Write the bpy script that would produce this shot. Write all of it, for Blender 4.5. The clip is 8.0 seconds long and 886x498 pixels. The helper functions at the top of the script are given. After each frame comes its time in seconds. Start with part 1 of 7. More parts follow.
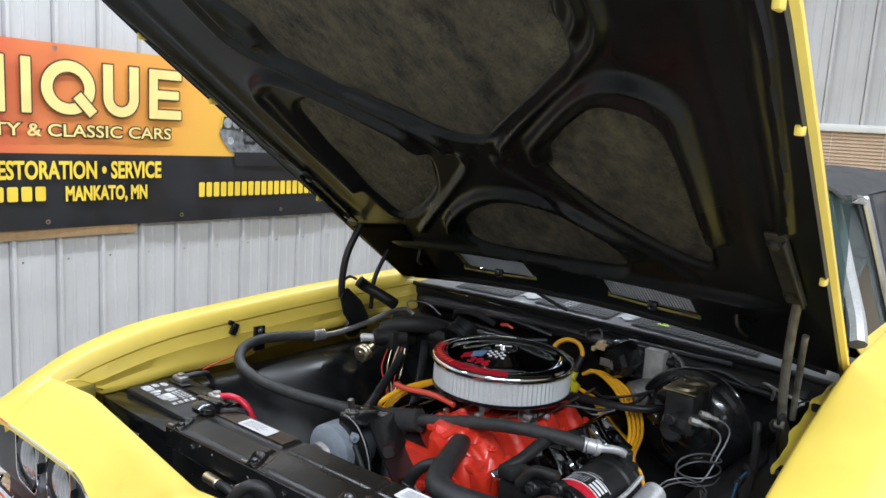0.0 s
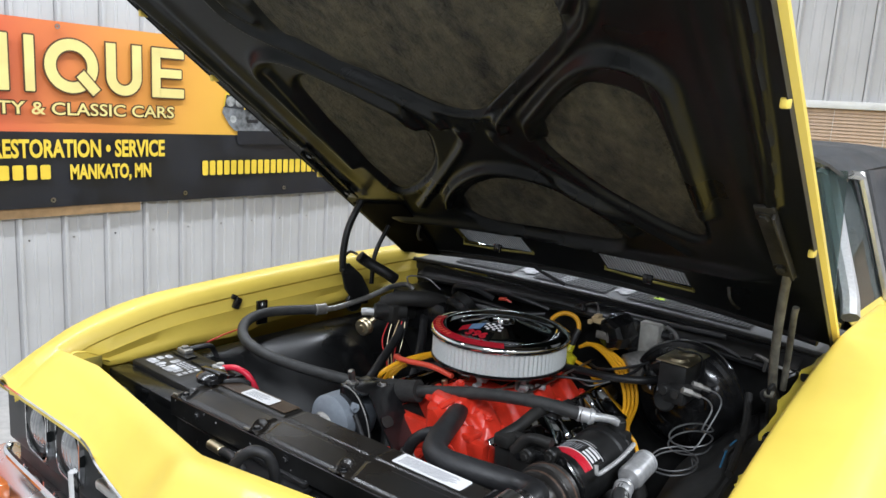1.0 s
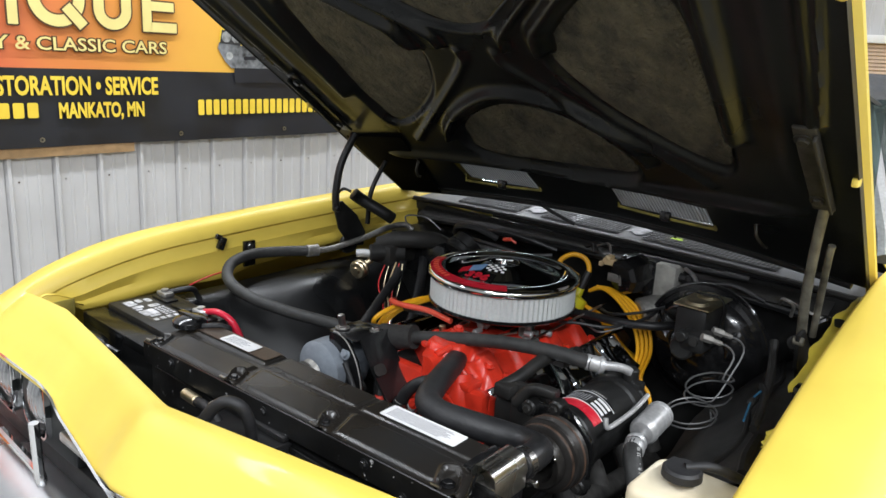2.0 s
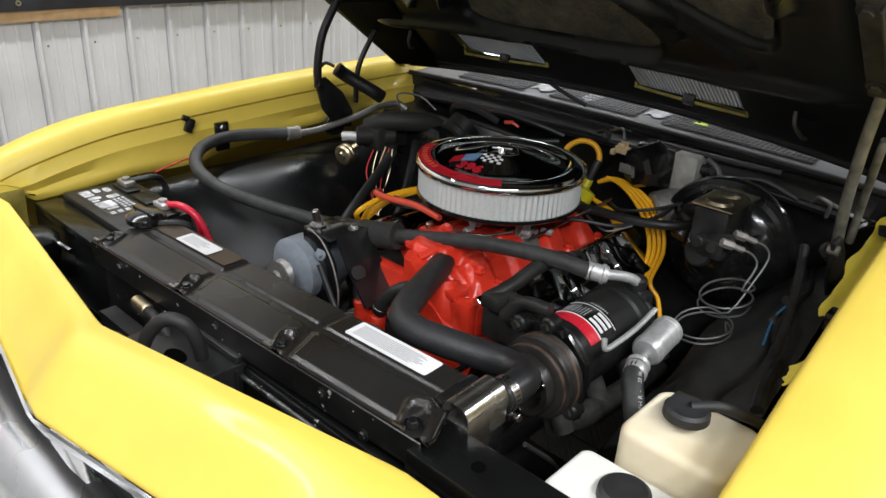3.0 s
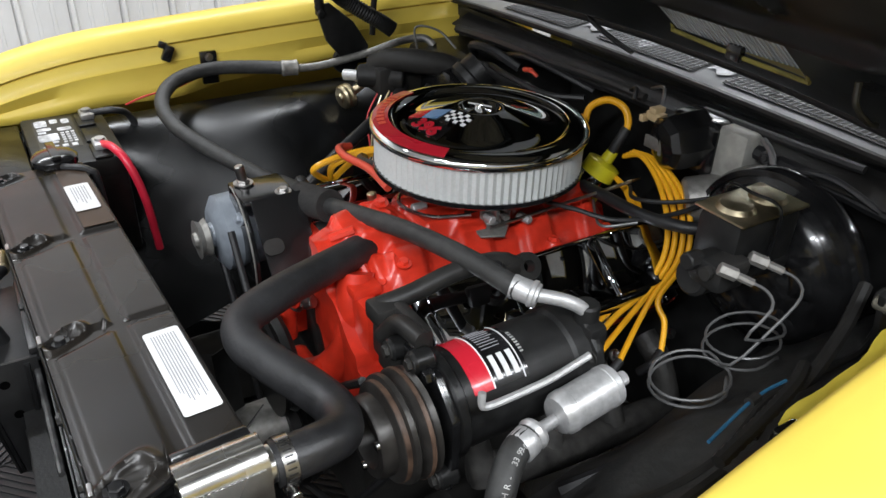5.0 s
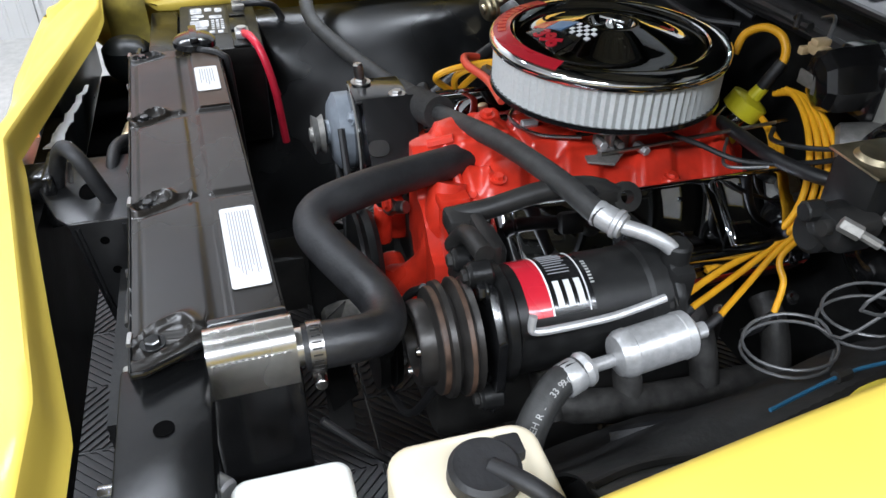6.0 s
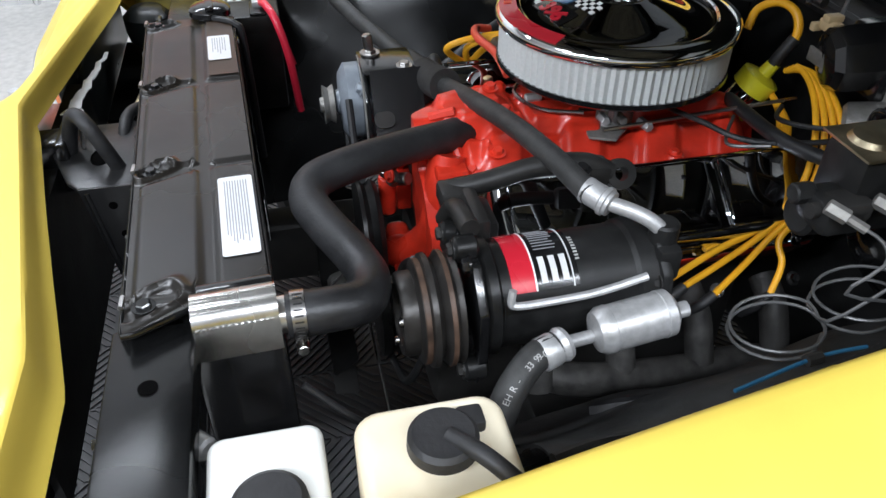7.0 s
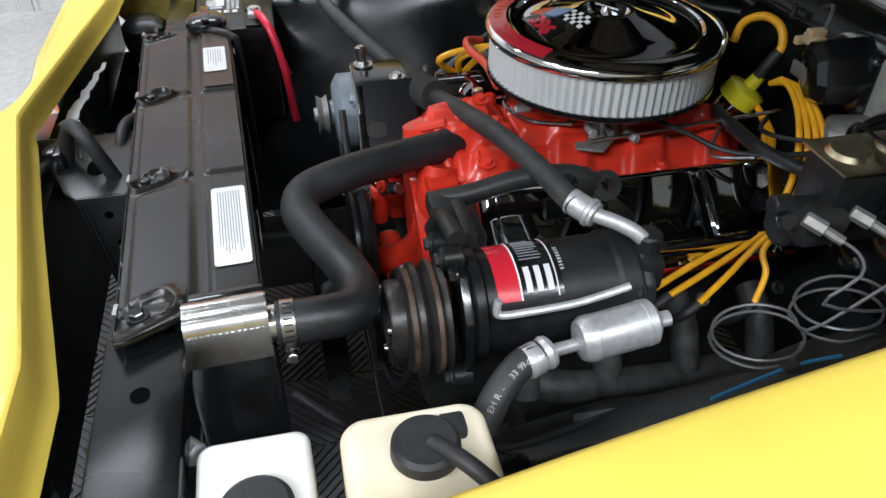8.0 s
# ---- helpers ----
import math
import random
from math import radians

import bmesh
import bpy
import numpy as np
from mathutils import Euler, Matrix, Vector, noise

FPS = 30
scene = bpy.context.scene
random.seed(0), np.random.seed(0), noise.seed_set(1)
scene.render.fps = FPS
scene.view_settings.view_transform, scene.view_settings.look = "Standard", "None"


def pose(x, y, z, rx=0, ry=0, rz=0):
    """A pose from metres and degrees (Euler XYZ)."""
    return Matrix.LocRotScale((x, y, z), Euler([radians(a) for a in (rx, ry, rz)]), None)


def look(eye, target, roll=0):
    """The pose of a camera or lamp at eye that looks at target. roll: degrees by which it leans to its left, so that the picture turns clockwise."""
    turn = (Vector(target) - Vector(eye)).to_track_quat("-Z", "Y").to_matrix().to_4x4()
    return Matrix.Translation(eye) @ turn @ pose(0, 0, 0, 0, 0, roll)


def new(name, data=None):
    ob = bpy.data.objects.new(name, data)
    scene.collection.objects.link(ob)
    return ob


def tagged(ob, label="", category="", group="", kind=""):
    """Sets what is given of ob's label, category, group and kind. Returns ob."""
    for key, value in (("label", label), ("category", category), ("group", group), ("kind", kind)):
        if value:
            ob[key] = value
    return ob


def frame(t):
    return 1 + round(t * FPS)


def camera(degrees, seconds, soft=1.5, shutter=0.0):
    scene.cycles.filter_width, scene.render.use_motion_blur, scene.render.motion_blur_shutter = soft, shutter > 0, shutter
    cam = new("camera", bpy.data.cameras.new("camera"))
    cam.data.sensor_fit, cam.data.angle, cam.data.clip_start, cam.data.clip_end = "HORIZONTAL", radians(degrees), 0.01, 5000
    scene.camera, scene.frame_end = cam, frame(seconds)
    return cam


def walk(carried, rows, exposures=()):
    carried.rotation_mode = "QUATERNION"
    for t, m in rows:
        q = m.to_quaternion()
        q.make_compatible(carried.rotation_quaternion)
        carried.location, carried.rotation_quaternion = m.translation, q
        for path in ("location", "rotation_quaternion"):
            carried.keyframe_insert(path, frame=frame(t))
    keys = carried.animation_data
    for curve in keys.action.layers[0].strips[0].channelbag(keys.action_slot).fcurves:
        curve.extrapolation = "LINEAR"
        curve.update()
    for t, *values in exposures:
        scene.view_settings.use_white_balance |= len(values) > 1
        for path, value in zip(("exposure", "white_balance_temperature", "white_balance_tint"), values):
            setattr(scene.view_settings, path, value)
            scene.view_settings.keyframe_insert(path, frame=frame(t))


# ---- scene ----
cam = camera(60.8, 8.0)
PATH = [
    (0, (1.003, -0.862, 1.522), (-0.256, 0.658, 1.198), 3.6),
    (0.5, (1.01, -0.865, 1.511), (-0.249, 0.65, 1.166), 3.5),
    (1, (1.036, -0.877, 1.515), (-0.224, 0.631, 1.138), 3.5),
    (2.5, (0.913, -0.645, 1.437), (-0.322, 0.782, 0.777), 3.5),
    (3, (0.885, -0.552, 1.447), (-0.318, 0.807, 0.608), 3.5),
    (3.5, (0.944, -0.411, 1.45), (-0.263, 0.892, 0.531), 3.4),
    (4, (0.978, -0.291, 1.453), (-0.325, 0.876, 0.483), 3.0),
    (4.2, (0.958, -0.23, 1.449), (-0.378, 0.887, 0.466), 2.9),
    (5.3, (0.918, 0.037, 1.378), (-0.587, 0.832, 0.327), 1.8),
    (5.5, (0.928, 0.058, 1.362), (-0.609, 0.742, 0.28), 1.8),
    (6, (0.948, 0.104, 1.354), (-0.607, 0.577, 0.187), 1.3),
    (6.5, (0.961, 0.138, 1.36), (-0.573, 0.53, 0.139), 0.9),
    (7, (0.971, 0.158, 1.369), (-0.559, 0.518, 0.133), 0.5),
    (7.5, (0.981, 0.174, 1.378), (-0.552, 0.527, 0.143), 0.5),
    (8, (0.985, 0.169, 1.385), (-0.554, 0.531, 0.159), 0.6),
]
walk(cam, [(t, look(eye, target, roll)) for t, eye, target, roll in PATH],
     [(0, -0.3, 5650, 10), (2.5, -0.33, 6000, 10), (4.2, -0.44, 6250, 10), (5.5, 0.08, 5750, 10), (6.5, -0.04, 5650, 10), (8, -0.21, 5750, 10)])

# ---- light: a closed hall with rows of ceiling tubes, one added as fill ----
world = bpy.data.worlds.new("hall")
world.use_nodes = True
world.node_tree.nodes["Background"].inputs[0].default_value = (0.9, 0.95, 1.0, 1)
world.node_tree.nodes["Background"].inputs[1].default_value = 0.02
scene.world = world


def tube_light(x, y, z, power, length=3.6):
    lamp = bpy.data.lights.new("ceiling_tube", "AREA")
    lamp.shape, lamp.size, lamp.size_y, lamp.energy = "RECTANGLE", 0.22, length, power
    lamp.color = (1.0, 0.985, 0.95)
    ob = new("ceiling_tube", lamp)
    ob.matrix_world = pose(x, y, z)
    return ob


# The last tube is unseen, added to brighten the far inner fender.
for lx, ly, power in ((-1.9, -0.6, 150), (0.55, -1.2, 40), (3.0, -0.6, 240), (-1.9, 3.4, 130), (3.0, 3.4, 170), (2.6, -4.0, 300)):
    tube_light(lx, ly, 3.72, power)


# ---- materials ----
def material(name, colour, rough=0.5, metal=0.0, spread=0.12, scale=30.0, bump=0.0, coat=0.0, second=None, big=4.0, clear=0.0, wear=0.0, island=0.0, fine=None):
    """A Principled surface with colour varied at two scales, uneven gloss and fine relief."""
    m = bpy.data.materials.new(name)
    m.use_nodes = True
    nt = m.node_tree
    nodes, links = nt.nodes, nt.links
    b = nodes["Principled BSDF"]
    b.inputs["Metallic"].default_value = metal
    b.inputs["Coat Weight"].default_value = coat
    b.inputs["Coat Roughness"].default_value = 0.06
    if clear:
        b.inputs["Transmission Weight"].default_value = clear
    co = nodes.new("ShaderNodeTexCoord")
    n1 = nodes.new("ShaderNodeTexNoise")
    n1.inputs["Scale"].default_value, n1.inputs["Detail"].default_value = scale, 6
    n2 = nodes.new("ShaderNodeTexNoise")
    n2.inputs["Scale"].default_value, n2.inputs["Detail"].default_value = big, 3
    for n in (n1, n2):
        links.new(co.outputs["Object"], n.inputs["Vector"])
    add = nodes.new("ShaderNodeMath")
    add.operation = "ADD"
    links.new(n1.outputs["Fac"], add.inputs[0])
    links.new(n2.outputs["Fac"], add.inputs[1])
    ramp = nodes.new("ShaderNodeValToRGB")
    other = second or tuple(c * (1 - 2.2 * spread) for c in colour)
    lighter = tuple(min(1, c * (1 + 1.3 * spread)) for c in colour)
    ramp.color_ramp.elements[0].position, ramp.color_ramp.elements[0].color = 0.32, (*other, 1)
    ramp.color_ramp.elements[1].position, ramp.color_ramp.elements[1].color = 0.68, (*lighter, 1)
    half = nodes.new("ShaderNodeMath")
    half.operation, half.inputs[1].default_value = "MULTIPLY", 0.5
    links.new(add.outputs[0], half.inputs[0])
    links.new(half.outputs[0], ramp.inputs[0])
    out = ramp.outputs[0]
    if island:
        geo = nodes.new("ShaderNodeObjectInfo")
        mix = nodes.new("ShaderNodeHueSaturation")
        v = nodes.new("ShaderNodeMapRange")
        v.inputs["To Min"].default_value, v.inputs["To Max"].default_value = 1 - island, 1 + island
        links.new(geo.outputs["Random"], v.inputs[0])
        links.new(v.outputs[0], mix.inputs["Value"])
        links.new(out, mix.inputs["Color"])
        out = mix.outputs[0]
    links.new(out, b.inputs["Base Color"])
    r = nodes.new("ShaderNodeMapRange")
    r.inputs["From Min"].default_value, r.inputs["From Max"].default_value = 0.3, 0.7
    r.inputs["To Min"].default_value, r.inputs["To Max"].default_value = max(0.02, rough * (1 - 0.3 - wear)), min(1, rough * (1.3 + wear))
    links.new(n2.outputs["Fac"], r.inputs[0])
    links.new(r.outputs[0], b.inputs["Roughness"])
    if bump:
        bp = nodes.new("ShaderNodeBump")
        bp.inputs["Strength"].default_value, bp.inputs["Distance"].default_value = bump, 0.002
        n3 = nodes.new("ShaderNodeTexNoise")
        n3.inputs["Scale"].default_value, n3.inputs["Detail"].default_value = fine or scale * 3, 4
        links.new(co.outputs["Object"], n3.inputs["Vector"])
        links.new(n3.outputs["Fac"], bp.inputs["Height"])
        links.new(bp.outputs[0], b.inputs["Normal"])
    return m


YELLOW = material("yellow_paint", (0.76, 0.575, 0.088), 0.46, 0, 0.04, 9, 0.03, 0.12, fine=300)
YELLOW_IN = material("yellow_inner_paint", (0.80, 0.66, 0.07), 0.5, 0, 0.1, 14, 0.12, 0.1, fine=90)
YELLOW_MOTTLED = material("mottled_yellow_inner", (0.45, 0.36, 0.06), 0.55, 0, 0.3, 20, 0.15, second=(0.12, 0.10, 0.03), big=14)
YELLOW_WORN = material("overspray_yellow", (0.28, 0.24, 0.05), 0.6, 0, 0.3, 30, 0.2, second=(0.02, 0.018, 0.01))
BLACK = material("black_enamel", (0.010, 0.010, 0.0105), 0.2, 0, 0.3, 40, 0.05, 0.3)
BLACK_SATIN = material("black_satin", (0.013, 0.013, 0.0128), 0.42, 0, 0.35, 35, 0.15)
BLACK_DUSTY = material("dusty_black", (0.020, 0.019, 0.0175), 0.5, 0, 0.4, 22, 0.25, second=(0.007, 0.007, 0.007))
HOODBLACK = material("hood_underside_black", (0.0055, 0.0065, 0.0065), 0.33, 0, 0.35, 16, 0.10, second=(0.004, 0.0045, 0.0043))
STEEL_DARK = material("dusty_black_steel", (0.016, 0.016, 0.0165), 0.32, 0.1, 0.3, 30, 0.15)
VENTGREY = material("vent_plastic", (0.42, 0.44, 0.46), 0.5, 0, 0.1, 20)
HOODBLACK.node_tree.nodes["Principled BSDF"].inputs["Specular IOR Level"].default_value = 0.24
COVER = material("radiator_cover_black", (0.010, 0.010, 0.010), 0.34, 0, 0.3, 10, 0.06, 0.0, second=(0.016, 0.013, 0.010), big=5, wear=0.15)
COVER_BROWN = material("brown_cover_black", (0.05, 0.03, 0.017), 0.45, 0, 0.3, 12, 0.1, second=(0.022, 0.015, 0.010), big=5)
RUBBER = material("black_rubber", (0.016, 0.016, 0.017), 0.5, 0, 0.25, 60, 0.25)
RUBBER_OLD = material("aged_rubber", (0.03, 0.03, 0.029), 0.6, 0, 0.3, 50, 0.35)
FOAM = material("foam_sleeve", (0.022, 0.021, 0.02), 0.9, 0, 0.3, 90, 0.6)
CHROME = material("chrome", (0.82, 0.83, 0.84), 0.05, 1, 0.02, 20)
CHROME_DEEP = material("deep_chrome", (0.52, 0.53, 0.55), 0.035, 1, 0.02, 20)
STEEL = material("bare_steel", (0.42, 0.41, 0.4), 0.3, 1, 0.2, 60, 0.1)
ALU = material("cast_aluminium", (0.5, 0.5, 0.5), 0.45, 0.55, 0.12, 120, 0.2)
ALU_POL = material("polished_aluminium", (0.74, 0.73, 0.7), 0.3, 1, 0.08, 70, 0.04)
ALU_DULL = material("dull_aluminium", (0.3, 0.29, 0.27), 0.5, 0.6, 0.2, 80, 0.3)
RED = material("engine_red", (0.66, 0.035, 0.014), 0.34, 0, 0.22, 24, 0.35, 0.25, fine=60)
RED_GLOSS = material("red_plastic", (0.6, 0.03, 0.03), 0.4, 0, 0.1, 20)
ORANGE_HOSE = material("orange_red_tube", (0.7, 0.08, 0.04), 0.45, 0, 0.1, 20)
DECAL_RED = material("red_decal", (0.5, 0.015, 0.03), 0.3, 0, 0.06, 20, 0, 0.4)
DECAL_BLUE = material("blue_decal", (0.18, 0.3, 0.5), 0.35, 0, 0.1, 20)
WHITE_DECAL = material("white_decal", (0.8, 0.8, 0.8), 0.45, 0, 0.04, 30)
LABEL = material("paper_label", (0.75, 0.75, 0.75), 0.5, 0, 0.04, 40)
INK = material("grey_print", (0.3, 0.3, 0.32), 0.6, 0, 0.1, 30)
BARS = material("silver_print", (0.62, 0.62, 0.62), 0.5, 0, 0.06, 30)
INKDARK = material("dark_label", (0.03, 0.03, 0.032), 0.5, 0, 0.3, 60, 0.1)
WORN_PAPER = material("scuffed_label", (0.62, 0.63, 0.66), 0.5, 0, 0.3, 90, 0.2, second=(0.12, 0.12, 0.13), big=40)
BARS_DIM = material("faded_print", (0.38, 0.38, 0.37), 0.6, 0, 0.2, 60)
PAPER = material("filter_mesh", (0.66, 0.68, 0.67), 0.5, 0.15, 0.05, 200, 0.3)
SILICONE = material("yellow_wire", (0.85, 0.42, 0.01), 0.4, 0, 0.08, 30)
LIME = material("lime_plastic", (0.42, 0.6, 0.05), 0.4, 0, 0.06, 30)
COILTOP = material("yellow_coil_top", (0.72, 0.66, 0.02), 0.3, 0, 0.06, 30)
TAN = material("tan_plastic", (0.62, 0.47, 0.26), 0.5, 0, 0.15, 40)
CREAM = material("aged_plastic", (0.82, 0.76, 0.60), 0.45, 0, 0.1, 9, 0.1, second=(0.62, 0.51, 0.32))
WHITE_PLASTIC = material("white_plastic", (0.72, 0.72, 0.68), 0.42, 0, 0.05, 9, 0.1)
GOLD = material("zinc_plating", (0.66, 0.57, 0.38), 0.32, 1, 0.25, 30, 0.15)
INSULATION = material("fibre_insulation", (0.07, 0.063, 0.04), 0.95, 0, 0.6, 40, 1.0, second=(0.006, 0.006, 0.0045), big=11, fine=120)
INSULATION.node_tree.nodes["Bump"].inputs["Distance"].default_value = 0.01


def streaks(mat, angle, stretch):
    """Draws the colour noise out along one direction, as matted fibre lies."""
    nt = mat.node_tree
    mp = nt.nodes.new("ShaderNodeMapping")
    mp.inputs["Rotation"].default_value = (0, 0, radians(angle))
    mp.inputs["Scale"].default_value = (1, stretch, 1)
    nt.links.new(nt.nodes["Texture Coordinate"].outputs["Object"], mp.inputs["Vector"])
    for name in ("Noise Texture", "Noise Texture.001"):
        nt.links.new(mp.outputs[0], nt.nodes[name].inputs["Vector"])


streaks(INSULATION, 35, 0.35)
COWLMAT = material("worn_cowl_black", (0.045, 0.046, 0.048), 0.5, 0, 0.4, 18, 0.15, 0.0, second=(0.07, 0.071, 0.073), big=7)
GRILLE_GREY = material("worn_grey_grille", (0.10, 0.10, 0.105), 0.5, 0, 0.3, 60)
# Glossless near-black that stands in for shade in openings and dark gaps.
SHADE_BLACK = material("shade_black", (0.002, 0.002, 0.002), 0.9)
SHADE_BLACK.node_tree.nodes["Principled BSDF"].inputs["Specular IOR Level"].default_value = 0.02
SPECKLED = material("chipped_black_paint", (0.008, 0.008, 0.008), 0.35, 0, 0.3, 30, 0.2)


def chips(mat, colour, scale, limit):
    """Small bare specks where the paint has come off."""
    nt = mat.node_tree
    b = nt.nodes["Principled BSDF"]
    ns = nt.nodes.new("ShaderNodeTexNoise")
    ns.inputs["Scale"].default_value, ns.inputs["Detail"].default_value = scale, 3
    nt.links.new(nt.nodes["Texture Coordinate"].outputs["Object"], ns.inputs["Vector"])
    edge = nt.nodes.new("ShaderNodeMapRange")
    edge.inputs["From Min"].default_value, edge.inputs["From Max"].default_value = limit, limit + 0.02
    nt.links.new(ns.outputs["Fac"], edge.inputs[0])
    mix = nt.nodes.new("ShaderNodeMixRGB")
    mix.inputs[2].default_value = (*colour, 1)
    nt.links.new(edge.outputs[0], mix.inputs[0])
    nt.links.new(b.inputs["Base Color"].links[0].from_socket, mix.inputs[1])
    nt.links.new(mix.outputs[0], b.inputs["Base Color"])


chips(SPECKLED, (0.4, 0.4, 0.4), 70, 0.69)
ARM = material("weathered_steel", (0.17, 0.16, 0.125), 0.55, 0.3, 0.35, 40, 0.2)
WORN_EDGE = material("chipped_black_edge", (0.12, 0.12, 0.12), 0.4, 0.6, 0.4, 60, 0.5, second=(0.012, 0.012, 0.012), big=25)
WORN_BARE = material("scuffed_bare_metal", (0.26, 0.26, 0.27), 0.5, 0.4, 0.35, 50, 0.3, second=(0.07, 0.07, 0.072), big=25)
ARM_DARK = material("weathered_dark_steel", (0.045, 0.042, 0.034), 0.5, 0.3, 0.35, 40, 0.2)
WHEELHOUSE = material("black_inner_fender", (0.005, 0.0053, 0.0056), 0.30, 0, 0.4, 12, 0.2, second=(0.004, 0.004, 0.004), wear=0.2)
WIRE = material("wire_grey", (0.2, 0.2, 0.2), 0.4, 0.7, 0.1, 40)
BLUE_WIRE = material("blue_wire", (0.03, 0.13, 0.25), 0.45, 0, 0.1, 30)
WALL = material("wall_panel", (0.52, 0.515, 0.51), 0.5, 0, 0.035, 5, 0.05, second=(0.46, 0.455, 0.45), big=1.2)
CONCRETE = material("concrete", (0.42, 0.41, 0.39), 0.6, 0, 0.12, 30, 0.2, big=2)
TILE = material("rubber_tile", (0.017, 0.017, 0.018), 0.5, 0, 0.2, 40, 0.1)
CEILING = material("ceiling_panel", (0.5, 0.5, 0.5), 0.6, 0, 0.05, 10)
VINYL = material("black_vinyl_roof", (0.06, 0.062, 0.066), 0.55, 0, 0.2, 60, 0.5, fine=400)
BLIND = material("tan_blind", (0.55, 0.4, 0.27), 0.55, 0, 0.08, 20)
TRIM_WHITE = material("white_trim", (0.72, 0.72, 0.7), 0.45, 0, 0.04, 20)
CARD = material("brown_board", (0.42, 0.27, 0.13), 0.75, 0, 0.12, 30, 0.2)
BANNER_BLACK = material("banner_black", (0.014, 0.015, 0.02), 0.45, 0, 0.12, 6)
BANNER_YELLOW = material("banner_yellow", (0.86, 0.62, 0.05), 0.5, 0, 0.05, 8)
PRINT_GREY = material("print_grey", (0.19, 0.20, 0.21), 0.5, 0, 0.5, 25)
PRINT_DARK = material("print_dark", (0.05, 0.05, 0.055), 0.5, 0, 0.3, 25)
PRINT_PALE = material("print_pale", (0.42, 0.43, 0.42), 0.5, 0, 0.4, 25)
BANNER_CREAM = material("banner_cream", (0.8, 0.68, 0.25), 0.5, 0, 0.05, 8)
BANNER_BROWN = material("banner_brown", (0.1, 0.05, 0.02), 0.5, 0, 0.1, 8)
HEADLAMP = material("headlamp_lens", (0.42, 0.43, 0.44), 0.16, 0.85, 0.15, 60, 0.2, 0.6)
AMBER = material("amber_lens", (0.6, 0.16, 0.03), 0.15, 0, 0.1, 30, 0.1, 0.8)
CORE = material("radiator_core", (0.02, 0.02, 0.02), 0.5, 0.3, 0.2, 60, 0.3)
GREY_BOX = material("grey_box", (0.38, 0.375, 0.34), 0.5, 0.2, 0.2, 40, 0.2)
EXHAUST = material("burnt_cast_iron", (0.045, 0.043, 0.040), 0.65, 0.3, 0.4, 50, 0.4)
RUSTRING = material("rust_brown", (0.10, 0.06, 0.04), 0.6, 0.2, 0.35, 50, 0.3)
PULLEY = material("worn_pulley", (0.035, 0.033, 0.031), 0.45, 0.5, 0.4, 40, 0.2, second=(0.02, 0.018, 0.016))
GLASS = material("window_glass", (0.22, 0.30, 0.29), 0.03, 0, 0.02, 5, clear=0.92)
REDCABLE = material("red_cable", (0.65, 0.02, 0.05), 0.4, 0, 0.08, 30)
CLOTHGREY = material("bumper_chrome", (0.75, 0.76, 0.78), 0.28, 1, 0.06, 6)


def banner_fade():
    """The printed blend of the banner from red through orange to yellow."""
    m = bpy.data.materials.new("banner_blend")
    m.use_nodes = True
    nodes, links = m.node_tree.nodes, m.node_tree.links
    co = nodes.new("ShaderNodeTexCoord")
    sep = nodes.new("ShaderNodeSeparateXYZ")
    links.new(co.outputs["Object"], sep.inputs[0])
    mr = nodes.new("ShaderNodeMapRange")
    mr.inputs["From Min"].default_value, mr.inputs["From Max"].default_value = 0.3, 2.3
    links.new(sep.outputs["Y"], mr.inputs[0])
    ns = nodes.new("ShaderNodeTexNoise")
    ns.inputs["Scale"].default_value = 2.5
    links.new(co.outputs["Object"], ns.inputs["Vector"])
    ad = nodes.new("ShaderNodeMath")
    ad.operation = "MULTIPLY_ADD"
    ad.inputs[1].default_value, ad.inputs[2].default_value = 0.18, -0.09
    links.new(ns.outputs["Fac"], ad.inputs[0])
    sm = nodes.new("ShaderNodeMath")
    links.new(mr.outputs[0], sm.inputs[0])
    links.new(ad.outputs[0], sm.inputs[1])
    ramp = nodes.new("ShaderNodeValToRGB")
    e = ramp.color_ramp.elements
    e[0].position, e[0].color = 0.1, (0.62, 0.12, 0.055, 1)
    e[1].position, e[1].color = 0.85, (0.8, 0.5, 0.06, 1)
    k = e.new(0.45)
    k.color = (0.74, 0.3, 0.06, 1)
    links.new(sm.outputs[0], ramp.inputs[0])
    b = nodes["Principled BSDF"]
    b.inputs["Roughness"].default_value = 0.42
    links.new(ramp.outputs[0], b.inputs["Base Color"])
    return m


for dull in (BLACK_SATIN, WHEELHOUSE, BLACK_DUSTY):
    dull.node_tree.nodes["Principled BSDF"].inputs["Specular IOR Level"].default_value = 0.3
ALT_GREY = material("blue_grey_casting", (0.27, 0.30, 0.34), 0.4, 0.2, 0.12, 60, 0.2)
BANNER = banner_fade()


# ---- mesh helpers ----
def thing(name, label, category, group="", kind=""):
    return tagged(new(name), label, category, group, kind)


def finish(ob, bm, mat, angle=38):
    bm.normal_update()
    bm.to_mesh(ob.data)
    bm.free()
    ob.data.materials.append(mat)
    ob.data.polygons.foreach_set("use_smooth", [True] * len(ob.data.polygons))
    ob.data.set_sharp_from_angle(angle=radians(angle))
    return ob


def part(name, bm, mat, parent, label="", angle=38):
    ob = finish(new(name, bpy.data.meshes.new(name)), bm, mat, angle)
    ob.parent = parent
    return tagged(ob, label) if label else ob


def solo(name, bm, mat, label, category, group="", kind="", angle=38):
    return tagged(finish(new(name, bpy.data.meshes.new(name)), bm, mat, angle), label, category, group, kind)


